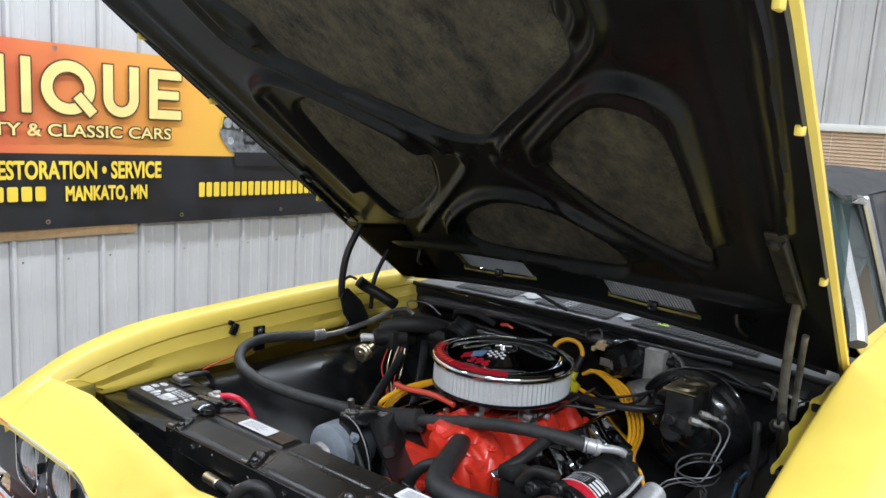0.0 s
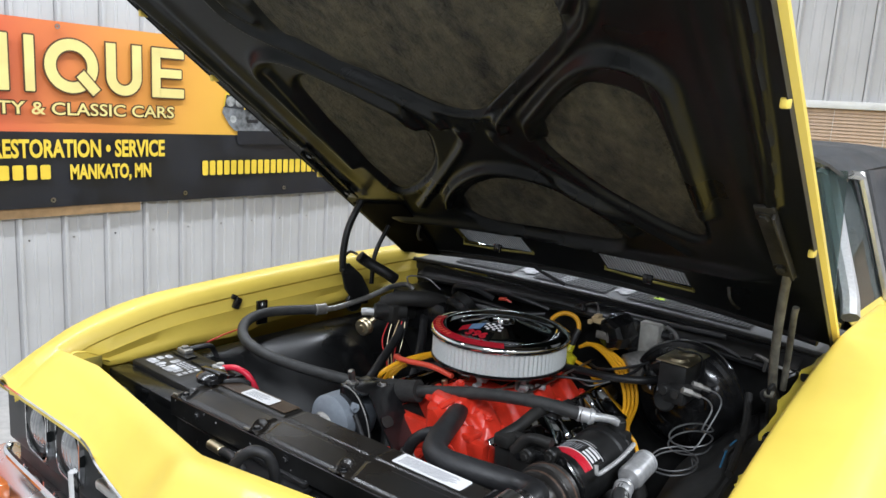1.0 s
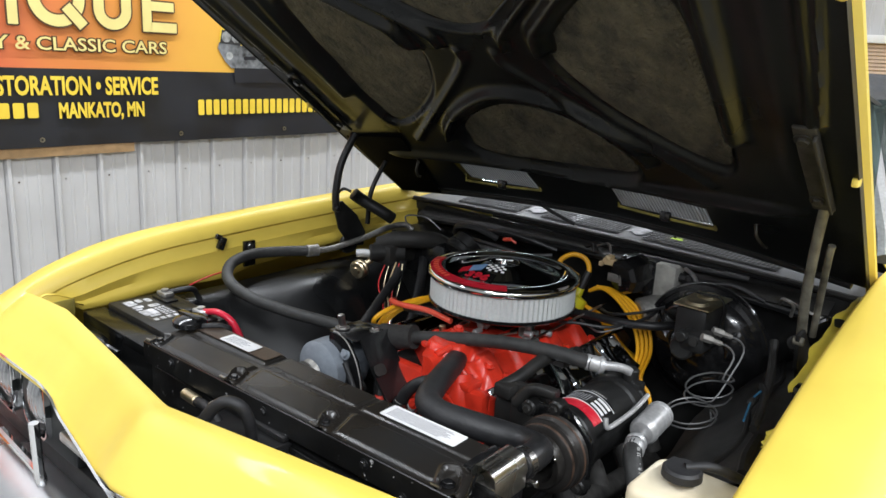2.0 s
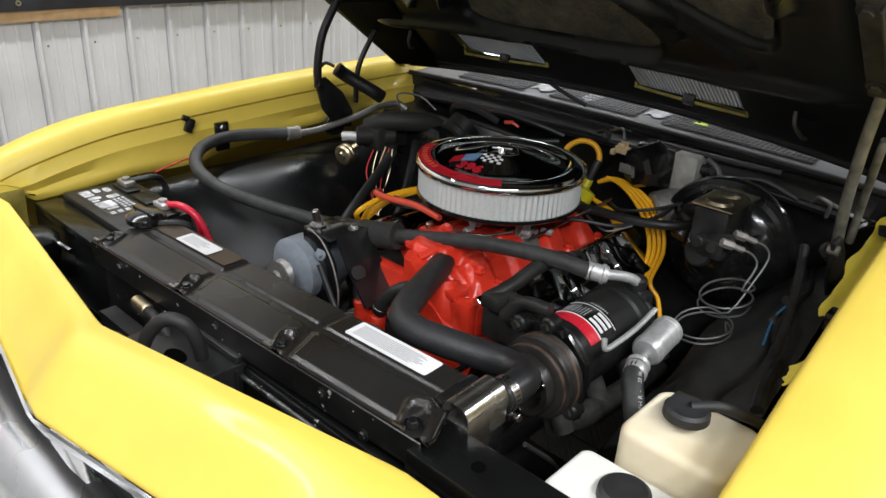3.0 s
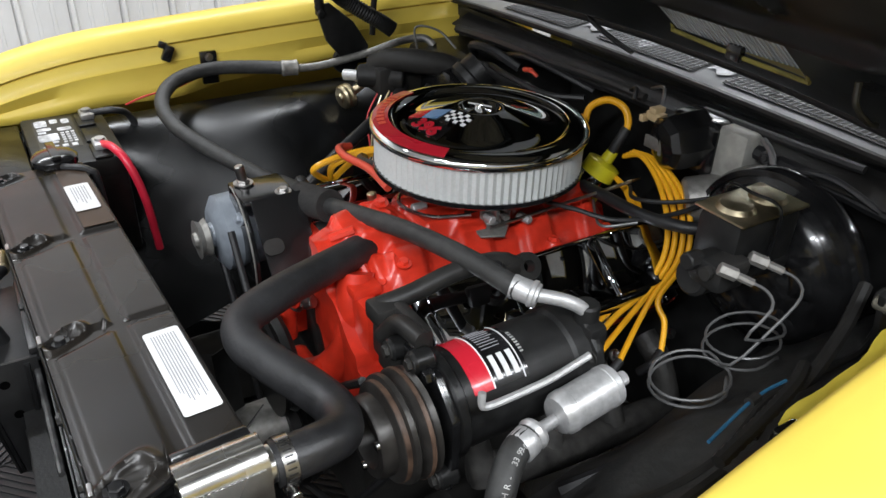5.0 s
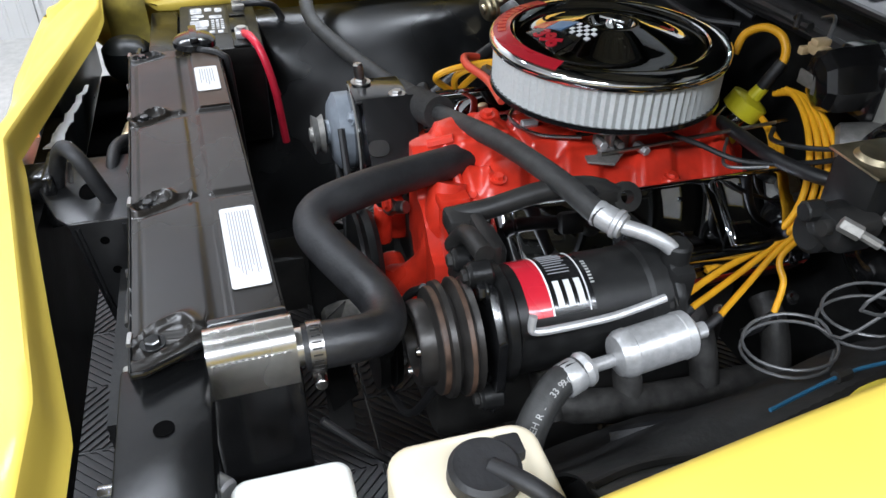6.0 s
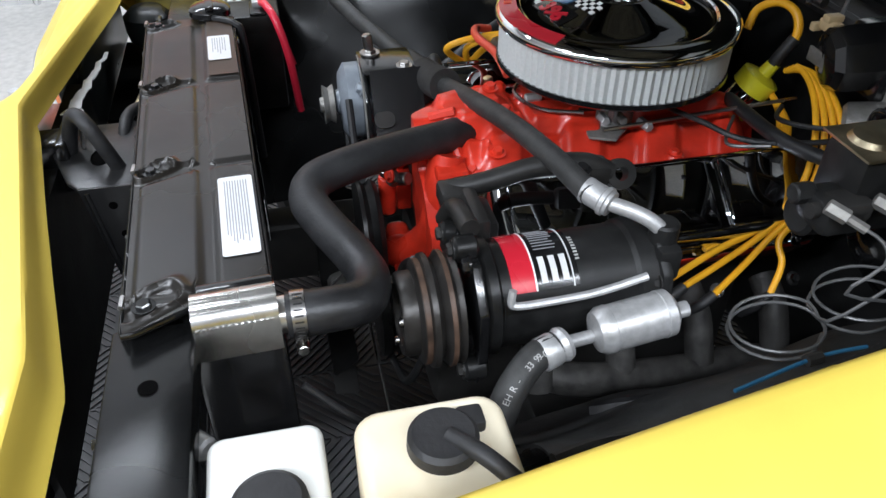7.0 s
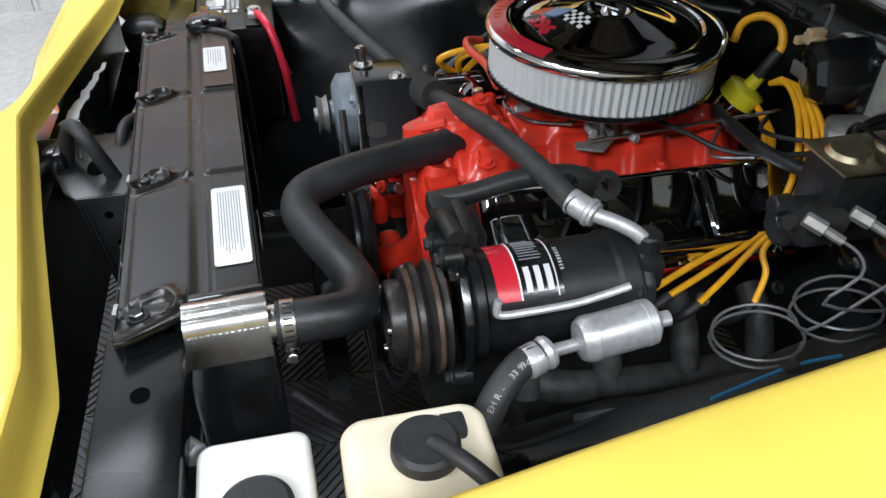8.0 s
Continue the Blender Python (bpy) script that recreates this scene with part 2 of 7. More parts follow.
def box(x0, x1, y0, y1, z0, z1, bevel=0.0, seg=2, m=None):
    bm = bmesh.new()
    bmesh.ops.create_cube(bm, size=1, matrix=Matrix.Translation(((x0 + x1) / 2, (y0 + y1) / 2, (z0 + z1) / 2)) @ Matrix.Diagonal((x1 - x0, y1 - y0, z1 - z0, 1)))
    if bevel:
        bmesh.ops.bevel(bm, geom=bm.edges[:], offset=bevel, segments=seg, affect="EDGES", profile=0.5)
    if m:
        bmesh.ops.transform(bm, matrix=m, verts=bm.verts)
    return bm


def lathe(profile, m=None, n=32, close=True):
    """Turns a profile of (radius, height) about z."""
    bm = bmesh.new()
    rings = []
    for r, z in profile:
        if r < 1e-5:
            rings.append([bm.verts.new((0, 0, z))])
        else:
            rings.append([bm.verts.new((r * math.cos(2 * math.pi * k / n), r * math.sin(2 * math.pi * k / n), z)) for k in range(n)])
    for a, b in zip(rings, rings[1:]):
        for k in range(n):
            q = (k + 1) % n
            if len(a) == 1 and len(b) == 1:
                continue
            if len(a) == 1:
                bm.faces.new((a[0], b[q], b[k]))
            elif len(b) == 1:
                bm.faces.new((a[k], a[q], b[0]))
            else:
                bm.faces.new((a[k], a[q], b[q], b[k]))
    bmesh.ops.recalc_face_normals(bm, faces=bm.faces)
    if m:
        bmesh.ops.transform(bm, matrix=m, verts=bm.verts)
    return bm


def along(a, b):
    """Matrix that lays z from a towards b, with its origin at a."""
    a, b = Vector(a), Vector(b)
    return Matrix.Translation(a) @ (b - a).to_track_quat("Z", "Y").to_matrix().to_4x4()


def rod(a, b, r, n=16, bevel=0.0, r2=None):
    length = (Vector(b) - Vector(a)).length
    r2 = r2 or r
    e = bevel
    return lathe([(0, 0), (r - e, 0), (r, e), (r2, length - e), (r2 - e, length), (0, length)], along(a, b), n)


def smooth_path(points, sub=8):
    p = [Vector(q) for q in points]
    p = [2 * p[0] - p[1]] + p + [2 * p[-1] - p[-2]]
    out = []
    for i in range(1, len(p) - 2):
        for k in range(sub):
            t = k / sub
            a, b, c, d = p[i - 1], p[i], p[i + 1], p[i + 2]
            out.append(0.5 * (2 * b + (c - a) * t + (2 * a - 5 * b + 4 * c - d) * t * t + (3 * b - a - 3 * c + d) * t ** 3))
    out.append(p[-2])
    return out


def tube(points, r, n=14, sub=8, ripple=0.0, r2=None):
    """A round hose along a smooth line, ends closed."""
    bm = bmesh.new()
    line = smooth_path(points, sub) if len(points) > 2 else [Vector(q) for q in points]
    side = None
    rings = []
    for i, p in enumerate(line):
        d = (line[min(i + 1, len(line) - 1)] - line[max(i - 1, 0)]).normalized()
        if side is None:
            side = d.orthogonal().normalized()
        side = (side - d * side.dot(d)).normalized()
        up = d.cross(side)
        rr = r + ((r2 or r) - r) * i / (len(line) - 1)
        rr *= 1 + (ripple if i % 2 else -ripple)
        rings.append([bm.verts.new(p + rr * (side * math.cos(2 * math.pi * k / n) + up * math.sin(2 * math.pi * k / n))) for k in range(n)])
    for a, b in zip(rings, rings[1:]):
        for k in range(n):
            bm.faces.new((a[k], a[(k + 1) % n], b[(k + 1) % n], b[k]))
    bm.faces.new(rings[0][::-1])
    bm.faces.new(rings[-1])
    bmesh.ops.recalc_face_normals(bm, faces=bm.faces)
    return bm


def sheet(fn, nu, nv, thick=0.0):
    """A surface from fn(u, v) with u, v from 0 to 1; thick: depth along its normals."""
    bm = bmesh.new()
    v = [[bm.verts.new(fn(i / nu, j / nv)) for j in range(nv + 1)] for i in range(nu + 1)]
    for i in range(nu):
        for j in range(nv):
            bm.faces.new((v[i][j], v[i + 1][j], v[i + 1][j + 1], v[i][j + 1]))
    bm.normal_update()
    if thick:
        bmesh.ops.solidify(bm, geom=bm.faces[:], thickness=thick)
    return bm


def prism(outline, z0, z1, bevel=0.0, m=None):
    """A flat outline of (x, y) given depth from z0 to z1."""
    bm = bmesh.new()
    f = bm.faces.new([bm.verts.new((x, y, z0)) for x, y in outline])
    r = bmesh.ops.extrude_face_region(bm, geom=[f])
    bmesh.ops.translate(bm, vec=(0, 0, z1 - z0), verts=[e for e in r["geom"] if isinstance(e, bmesh.types.BMVert)])
    bmesh.ops.recalc_face_normals(bm, faces=bm.faces)
    if bevel:
        bmesh.ops.bevel(bm, geom=bm.edges[:], offset=bevel, segments=2, affect="EDGES", profile=0.5)
    if m:
        bmesh.ops.transform(bm, matrix=m, verts=bm.verts)
    return bm


def merged(*bms):
    out = bmesh.new()
    for b in bms:
        me = bpy.data.meshes.new("temp")
        b.to_mesh(me)
        b.free()
        out.from_mesh(me)
        bpy.data.meshes.remove(me)
    return out


def bolt(at, toward, r=0.007, h=0.006, washer=True):
    """A hexagon head with its washer, standing on at."""
    m = along(at, Vector(at) + Vector(toward))
    head = lathe([(0, 0), (r, 0), (r, h * 0.8), (r * 0.85, h), (0, h)], m, 6)
    if washer:
        return merged(head, lathe([(0, 0), (r * 1.5, 0), (r * 1.5, h * 0.25), (0, h * 0.25)], m, 16))
    return head


def words(text, size, mat, parent, m, name="lettering", depth=0.0008, squeeze=1.0, bold=0.0):
    cu = bpy.data.curves.new(name, "FONT")
    cu.body, cu.size, cu.extrude, cu.offset = text, size, depth, bold
    cu.resolution_u = 3
    temp = bpy.data.objects.new("temp", cu)
    scene.collection.objects.link(temp)
    me = bpy.data.meshes.new_from_object(temp.evaluated_get(bpy.context.evaluated_depsgraph_get()))
    bpy.data.objects.remove(temp)
    bpy.data.curves.remove(cu)
    me.transform(m @ Matrix.Diagonal((squeeze, 1, 1, 1)))
    me.name = name
    me.materials.clear()
    me.materials.append(mat)
    ob = new(name, me)
    ob.parent = parent
    return ob


def smoothstep(a, b, x):
    t = min(1, max(0, (x - a) / (b - a)))
    return t * t * (3 - 2 * t)


def bottle(x0, x1, y0, y1, z0, z1, r, edge):
    """A blow-moulded bottle: a rounded outline with soft upper and lower edges."""
    def ring(inset, z):
        rr, n, pts = max(0.003, r - inset * 0.5), 6, []
        for cx, cy, a in ((x1 - inset - rr, y1 - inset - rr, 0), (x0 + inset + rr, y1 - inset - rr, 90), (x0 + inset + rr, y0 + inset + rr, 180), (x1 - inset - rr, y0 + inset + rr, 270)):
            for k in range(n + 1):
                t = radians(a + 90 * k / n)
                pts.append((cx + rr * math.cos(t), cy + rr * math.sin(t), z))
        return pts
    bm = bmesh.new()
    rows = []
    for k in range(6):
        a = radians(90 * k / 5)
        rows.append(ring(edge * (1 - math.sin(a)), z0 + edge * (1 - math.cos(a))))
    for k in range(6):
        a = radians(90 * k / 5)
        rows.append(ring(edge * (1 - math.cos(a)), z1 - edge * (1 - math.sin(a))))
    rows = [[bm.verts.new(p) for p in row] for row in rows]
    for a, b in zip(rows, rows[1:]):
        for k in range(len(a)):
            bm.faces.new((a[k], a[(k + 1) % len(a)], b[(k + 1) % len(a)], b[k]))
    bm.faces.new(rows[0][::-1])
    bm.faces.new(rows[-1])
    return bm


# ---- the hall ----
WX, BY = -3.07, 4.5      # side wall with the banner, back wall with the window
floor = solo("floor", box(WX - 0.1, 7, -8, BY + 0.1, -0.1, 0), CONCRETE, "smooth light grey concrete floor of the hall", "floor", kind="structure")
ceiling = solo("ceiling", box(WX - 0.1, 7, -8, BY + 0.1, 3.8, 3.9), CEILING, "plain pale ceiling over the hall", "ceiling", kind="structure")


def ribbed(x0, x1, height, z0=0.0, pitch=0.229, phase=0.0):
    """Profiled steel cladding along x, ribs towards -y, back at y = 0."""
    outline = []
    shape = ((-0.004, 0), (-0.0035, -0.012), (0.0, -0.012), (0.001, 0), (0.008, 0.022), (0.024, 0.022), (0.034, 0), (0.082, 0), (0.086, 0.004), (0.098, 0.004), (0.102, 0), (0.150, 0), (0.154, 0.004), (0.166, 0.004), (0.170, 0))
    k = math.floor((x0 - phase) / pitch)
    while phase + k * pitch < x1:
        for dx, d in shape:
            x = phase + k * pitch + dx
            if x0 < x < x1:
                outline.append((x, d))
        k += 1
    outline = [(x0, 0)] + outline + [(x1, 0)]
    bm = bmesh.new()
    lo = [bm.verts.new((x, -d, z0)) for x, d in outline]
    hi = [bm.verts.new((x, -d, z0 + height)) for x, d in outline]
    for i in range(len(outline) - 1):
        bm.faces.new((lo[i], lo[i + 1], hi[i + 1], hi[i]))
    b0 = [bm.verts.new((x, 0.1, z)) for x, z in ((x0, z0), (x1, z0), (x1, z0 + height), (x0, z0 + height))]
    bm.faces.new((b0[1], b0[0], b0[3], b0[2]))
    return bm


# side wall: its ribs face +x
bm = ribbed(-8, BY, 3.8, phase=0.656 - 0.03)
bmesh.ops.transform(bm, matrix=Matrix.Translation((WX, 0, 0)) @ Matrix(((0, -1, 0, 0), (1, 0, 0, 0), (0, 0, 1, 0), (0, 0, 0, 1))), verts=bm.verts)
solo("wall_west", bm, WALL, "pale grey ribbed steel wall cladding", "wall", kind="structure", angle=20)
# back wall with its window
WIN = (-1.9, 2.2, 0.75, 1.67)
for x0, x1, z0, z1, nm in ((WX, WIN[0], 0, 3.8, "wall_north"), (WIN[1], 7, 0, 3.8, "wall_north"), (WIN[0], WIN[1], WIN[3], 3.8, "wall_north"), (WIN[0], WIN[1], 0, WIN[2], "wall_north")):
    b = ribbed(x0, x1, z1 - z0, z0, phase=-0.335)
    bmesh.ops.translate(b, vec=(0, BY, 0), verts=b.verts)
    solo(nm, b, WALL, "pale grey ribbed steel wall beside the window", "wall", kind="structure", angle=20)
solo("wall_south", box(WX - 0.1, 7, -8.1, -8, 0, 3.8), WALL, "plain pale wall closing the hall", "wall", kind="structure")
bm = ribbed(-BY, 8, 3.8)
bmesh.ops.transform(bm, matrix=Matrix.Translation((7, 0, 0)) @ Matrix(((0, 1, 0, 0), (-1, 0, 0, 0), (0, 0, 1, 0), (0, 0, 0, 1))), verts=bm.verts)
solo("wall_east", bm, WALL, "plain pale wall closing the hall", "wall", kind="structure")
window = thing("window_1", "window with closed tan slat blinds and white frame", "window", kind="structure")
part("window_frame", merged(box(WIN[0], WIN[1], BY - 0.045, BY, WIN[3] - 0.035, WIN[3] + 0.012, 0.004), box(WIN[0], WIN[1], BY - 0.05, BY, WIN[2] - 0.01, WIN[2] + 0.03, 0.004), box(WIN[0] - 0.01, WIN[0] + 0.03, BY - 0.045, BY, WIN[2], WIN[3], 0.004), box(WIN[1] - 0.03, WIN[1] + 0.01, BY - 0.045, BY, WIN[2], WIN[3], 0.004)), TRIM_WHITE, window, "white painted window frame")
part("backing", box(WIN[0], WIN[1], BY + 0.05, BY + 0.1, WIN[2], WIN[3]), BLIND, window)
slat_mesh = None
for k in range(40):
    z = WIN[3] - 0.05 - k * 0.0215
    if slat_mesh is None:
        ob = part("slat", box(WIN[0] + 0.03, WIN[1] - 0.03, -0.012, 0.012, -0.0012, 0.0012, 0, m=Matrix.Rotation(radians(62), 4, "X")), BLIND, window)
        slat_mesh = ob.data
    else:
        ob = new("slat", slat_mesh)
        ob.parent = window
    ob.location = (0, BY - 0.012, z)
for x in (-1.2, -0.25, 0.05, 1.2):
    part("cord", tube([(x, BY - 0.03, WIN[2] + 0.03), (x, BY - 0.03, WIN[3] - 0.04)], 0.0016, 6), TRIM_WHITE, window)

# dark floor tiles with ridged chevrons under the car
tiles = thing("floor_mat", "black ribbed interlocking floor tiles under the car", "floor mat", kind="structure")


def chevron_tile(size=0.4):
    """One tile: a slab with slanting ridges that meet at its middle line."""
    bms = [box(0.002, size - 0.002, 0.002, size - 0.002, 0, 0.012, 0.002, 1)]
    bm = bmesh.new()
    step, half = 0.025, size / 2
    for side in (0, 1):
        for k in range(-8, 16):
            c = k * step
            x0, x1 = (0.004, half - 0.002) if side == 0 else (half + 0.002, size - 0.004)
            ya, yb = (c, c + half) if side == 0 else (c + half, c)
            lo, hi = 0.006, size - 0.006
            pts = []
            t0, t1 = 0.0, 1.0
            dy = yb - ya
            a, b = (lo - ya) / dy, (hi - 0.012 - ya) / dy
            t0, t1 = max(t0, min(a, b)), min(t1, max(a, b))
            if t1 - t0 < 0.05:
                continue
            pa = (x0 + (x1 - x0) * t0, ya + dy * t0)
            pb = (x0 + (x1 - x0) * t1, ya + dy * t1)
            w = 0.011
            v = [bm.verts.new((x, y, z)) for z in (0.0125, 0.0165) for x, y in ((pa[0], pa[1]), (pb[0], pb[1]), (pb[0], pb[1] + w), (pa[0], pa[1] + w))]
            for q in ((4, 5, 6, 7), (0, 1, 5, 4), (1, 2, 6, 5), (2, 3, 7, 6), (3, 0, 4, 7)):
                bm.faces.new([v[i] for i in q])
    bms.append(bm)
    out = merged(*bms)
    bmesh.ops.recalc_face_normals(out, faces=out.faces)
    return out


tile_mesh = None
for i in range(-5, 4):
    for j in range(-1, 9):
        if tile_mesh is None:
            ob = part("tile", chevron_tile(), TILE, tiles)
            tile_mesh = ob.data
        else:
            ob = new("tile", tile_mesh)
            ob.parent = tiles
        ob.location = (i * 0.4 + 0.1, j * 0.4 - 0.1, 0.0)

# ---- the banner on the side wall ----
banner = thing("banner", "orange and black printed vinyl banner with yellow lettering", "banner")
BX = WX + 0.035
Y0, Y1, ZB, ZT, ZM = -1.3, 3.25, 0.875, 1.815, 1.262


def banner_wave(y, z):
    return 0.006 * math.sin(3.1 * y + 1.3 * z) + 0.004 * math.sin(7.3 * y - 4 * z) + 0.02


part("upper_print", sheet(lambda u, v: (BX + banner_wave(Y0 + (Y1 - Y0) * u, ZM + (ZT - ZM) * v), Y0 + (Y1 - Y0) * u, ZM + (ZT - ZM) * v - 0.018 * u), 90, 10, 0.0015), BANNER, banner, "orange to yellow blended upper field")
part("lower_print", sheet(lambda u, v: (BX + banner_wave(Y0 + (Y1 - Y0) * u, ZB + (ZM - ZB) * v), Y0 + (Y1 - Y0) * u, ZB + (ZM - ZB) * v - 0.018 * u), 90, 8, 0.0015), BANNER_BLACK, banner, "black lower field")
FACE = Matrix(((0, 0, 1, BX + 0.034), (1, 0, 0, 0), (0, 1, 0, 0), (0, 0, 0, 1)))   # text plane: x along +y, y up


def rounded(x0, x1, y0, y1, r, n=5):
    pts = []
    for cx, cy, a in ((x1 - r, y1 - r, 0), (x0 + r, y1 - r, 90), (x0 + r, y0 + r, 180), (x1 - r, y0 + r, 270)):
        for k in range(n + 1):
            t = radians(a + 90 * k / n)
            pts.append((cx + r * math.cos(t), cy + r * math.sin(t)))
    return pts


def banner_block(y0, y1, z0, z1, r):
    part("logo_shape", prism(rounded(y0 - 0.008, y1 + 0.008, z0 - 0.008, z1 + 0.008, r + 0.008), 0, 0.0015, 0, FACE), BANNER_BROWN, banner)
    part("logo_shape", prism(rounded(y0, y1, z0, z1, r), 0.002, 0.004, 0, FACE), BANNER_CREAM, banner)


for y0, y1, z0, z1 in ((0.10, 0.15, 1.455, 1.725), (0.25, 0.30, 1.455, 1.725), (0.40, 0.452, 1.455, 1.725), (0.548, 0.60, 1.455, 1.725), (0.675, 0.72, 1.455, 1.725), (1.34, 1.39, 1.455, 1.725), (1.388, 1.535, 1.675, 1.725), (1.388, 1.52, 1.565, 1.612), (1.388, 1.535, 1.455, 1.505)):
    banner_block(y0, y1, z0, z1, 0.004)


def banner_bend(y0, y1, z_low, z_high, wide):
    """A round-bottomed shape of even width, open above."""
    c, r = (y0 + y1) / 2, (y1 - y0) / 2

    def ring(grow, d):
        outer = [(c + (r + grow) * math.cos(t), z_low + r + (r + grow) * math.sin(t)) for t in (math.pi + math.pi * k / 20 for k in range(21))]
        inner = [(c + (r - wide - grow) * math.cos(t), z_low + r + (r - wide - grow) * math.sin(t)) for t in (2 * math.pi - math.pi * k / 20 for k in range(21))]
        return [(y0 - grow, z_high + grow)] + outer + [(y1 + grow, z_high + grow), (y1 - wide - grow, z_high + grow)] + inner + [(y0 + wide + grow, z_high + grow)]
    part("logo_shape", prism(ring(0.008, 0), 0, 0.0015, 0, FACE), BANNER_BROWN, banner)
    part("logo_shape", prism(ring(0, 0), 0.002, 0.004, 0, FACE), BANNER_CREAM, banner)


banner_bend(1.082, 1.278, 1.455, 1.725, 0.052)
for r0, r1, mm, d in ((0.072, 0.143, BANNER_BROWN, 0.0), (0.08, 0.135, BANNER_CREAM, 0.002)):
    part("logo_ring", lathe([(r0, d), (r1, d), (r1, d + 0.0015), (r0, d + 0.0015), (r0, d)], FACE @ Matrix.Translation((0.903, 1.59, 0)), 40), mm, banner)
for grow, mm, d in ((0.008, BANNER_BROWN, 0.0042), (0.0, BANNER_CREAM, 0.006)):
    part("logo_shape", prism([(-0.026 - grow, -0.062 - grow), (0.026 + grow, -0.062 - grow), (0.026 + grow, 0.062 + grow), (-0.026 - grow, 0.062 + grow)], d, d + 0.0012, 0, FACE @ Matrix.Translation((0.985, 1.508, 0)) @ Matrix.Rotation(radians(42), 4, "Z")), mm, banner)
words("TY & CLASSIC CARS", 0.088, BANNER_BROWN, banner, FACE @ Matrix.Translation((0.54, 1.343, 0)), squeeze=1.2, bold=0.007)
words("TY & CLASSIC CARS", 0.088, BANNER_CREAM, banner, FACE @ Matrix.Translation((0.54, 1.343, 0.003)), squeeze=1.2, bold=0.001)
words("RESTORATION \u2022 SERVICE", 0.125, BANNER_YELLOW, banner, FACE @ Matrix.Translation((0.506, 1.128, 0)), squeeze=0.645, bold=0.004)
words("MANKATO, MN", 0.105, BANNER_YELLOW, banner, FACE @ Matrix.Translation((0.877, 1.012, 0)), squeeze=0.615, bold=0.004)
for k in range(6):   # a number that is not to be read
    part("print_bar", prism(rounded(0.40 + k * 0.066, 0.45 + k * 0.066, 1.014, 1.088, 0.008, 2), 0, 0.0015, 0, FACE), BANNER_YELLOW, banner)
for k in range(20):
    part("print_bar", prism(rounded(1.657 + k * 0.050, 1.695 + k * 0.050, 1.006, 1.094, 0.008, 2), 0, 0.0015, 0, FACE), BANNER_YELLOW, banner)
# the small printed car: plain flat shapes
part("print_body", prism([(1.80, 1.42), (1.815, 1.50), (1.86, 1.545), (2.2, 1.575), (2.6, 1.55), (2.6, 1.30), (1.90, 1.30)], 0, 0.0012, 0, FACE), BANNER_YELLOW, banner)
part("print_tyre", prism(rounded(1.90, 2.6, 1.19, 1.33, 0.02), 0.0014, 0.002, 0, FACE), BANNER_BLACK, banner)
part("print_bumper", prism([(1.79, 1.385), (1.80, 1.42), (1.96, 1.405), (2.6, 1.40), (2.6, 1.28), (1.88, 1.275), (1.84, 1.31)], 0.0024, 0.003, 0, FACE), PRINT_GREY, banner)
part("print_slot", prism(rounded(1.965, 2.05, 1.325, 1.345, 0.006, 2), 0.0034, 0.004, 0, FACE), BANNER_BLACK, banner)
part("print_face", prism([(1.805, 1.415), (1.82, 1.49), (1.95, 1.49), (1.945, 1.405)], 0.0024, 0.003, 0, FACE), PRINT_DARK, banner)
part("print_grille", prism([(1.955, 1.395), (1.958, 1.505), (2.10, 1.50), (2.11, 1.39)], 0.0034, 0.004, 0, FACE), PRINT_DARK, banner)
part("print_grille", prism([(1.97, 1.40), (1.973, 1.49), (2.085, 1.485), (2.095, 1.40)], 0.0044, 0.005, 0, FACE), PRINT_PALE, banner)
for y, z, r in ((1.848, 1.452, 0.031), (1.913, 1.45, 0.031), (1.868, 1.345, 0.023)):
    part("print_lamp", lathe([(0, 0.0034), (r, 0.0034), (r, 0.004), (0, 0.004)], FACE @ Matrix.Translation((y, z, 0)), 16), PRINT_PALE, banner)
for y in (0.1, 0.79, 1.545, 2.27, 2.95):
    part("grommet", lathe([(0.006, 0), (0.013, 0), (0.013, 0.003), (0.006, 0.003)], FACE @ Matrix.Translation((y, 0.905, -0.004)), 14), STEEL, banner)
    part("grommet", lathe([(0.006, 0), (0.013, 0), (0.013, 0.003), (0.006, 0.003)], FACE @ Matrix.Translation((y + 0.05, 1.78, -0.004)), 14), STEEL, banner)
solo("wooden_strip", box(WX + 0.02, WX + 0.04, -0.9, 1.278, 0.815, 0.93, 0.003), CARD, "brown board strip on the wall under the banner", "board")
screws = []
for k in range(-2, 14):
    y = 0.656 + 0.012 + k * 0.229
    screws.append(lathe([(0, 0), (0.006, 0), (0.004, 0.004), (0, 0.004)], Matrix.Translation((WX + 0.0005, y + 0.02, 0.69)) @ Matrix.Rotation(radians(90), 4, "Y"), 6))
solo("wall_screws", merged(*screws), STEEL, "small steel screws along the wall cladding", "screws", kind="stuff")


# ---- the car's body ----
car = thing("car", "yellow classic car with open hood and black vinyl roof", "car")


def half_width(y):
    """Half the width between the fenders' inner edges."""
    return 0.722 - 0.1 * y


def fender_top(y, side=-1):
    """Height of a fender's crown: it climbs towards the windscreen."""
    if side > 0:
        s = min(0.62, y - 0.3)
        return 0.974 + 0.193 * s - 0.0736 * s * s
    s = min(0.75, y - 0.3)
    return 0.989 + 0.090 * s - 0.038 * s * s - 0.34 * max(0, 0.2 - y) ** 1.8 - 0.45 * max(0, -0.05 - y) ** 1.6


def near_edge(y):
    """Inner edge of the driver's side fender."""
    return 0.703 - 0.0458 * (y - 0.3) + 0.0187 * (y - 0.3) ** 2


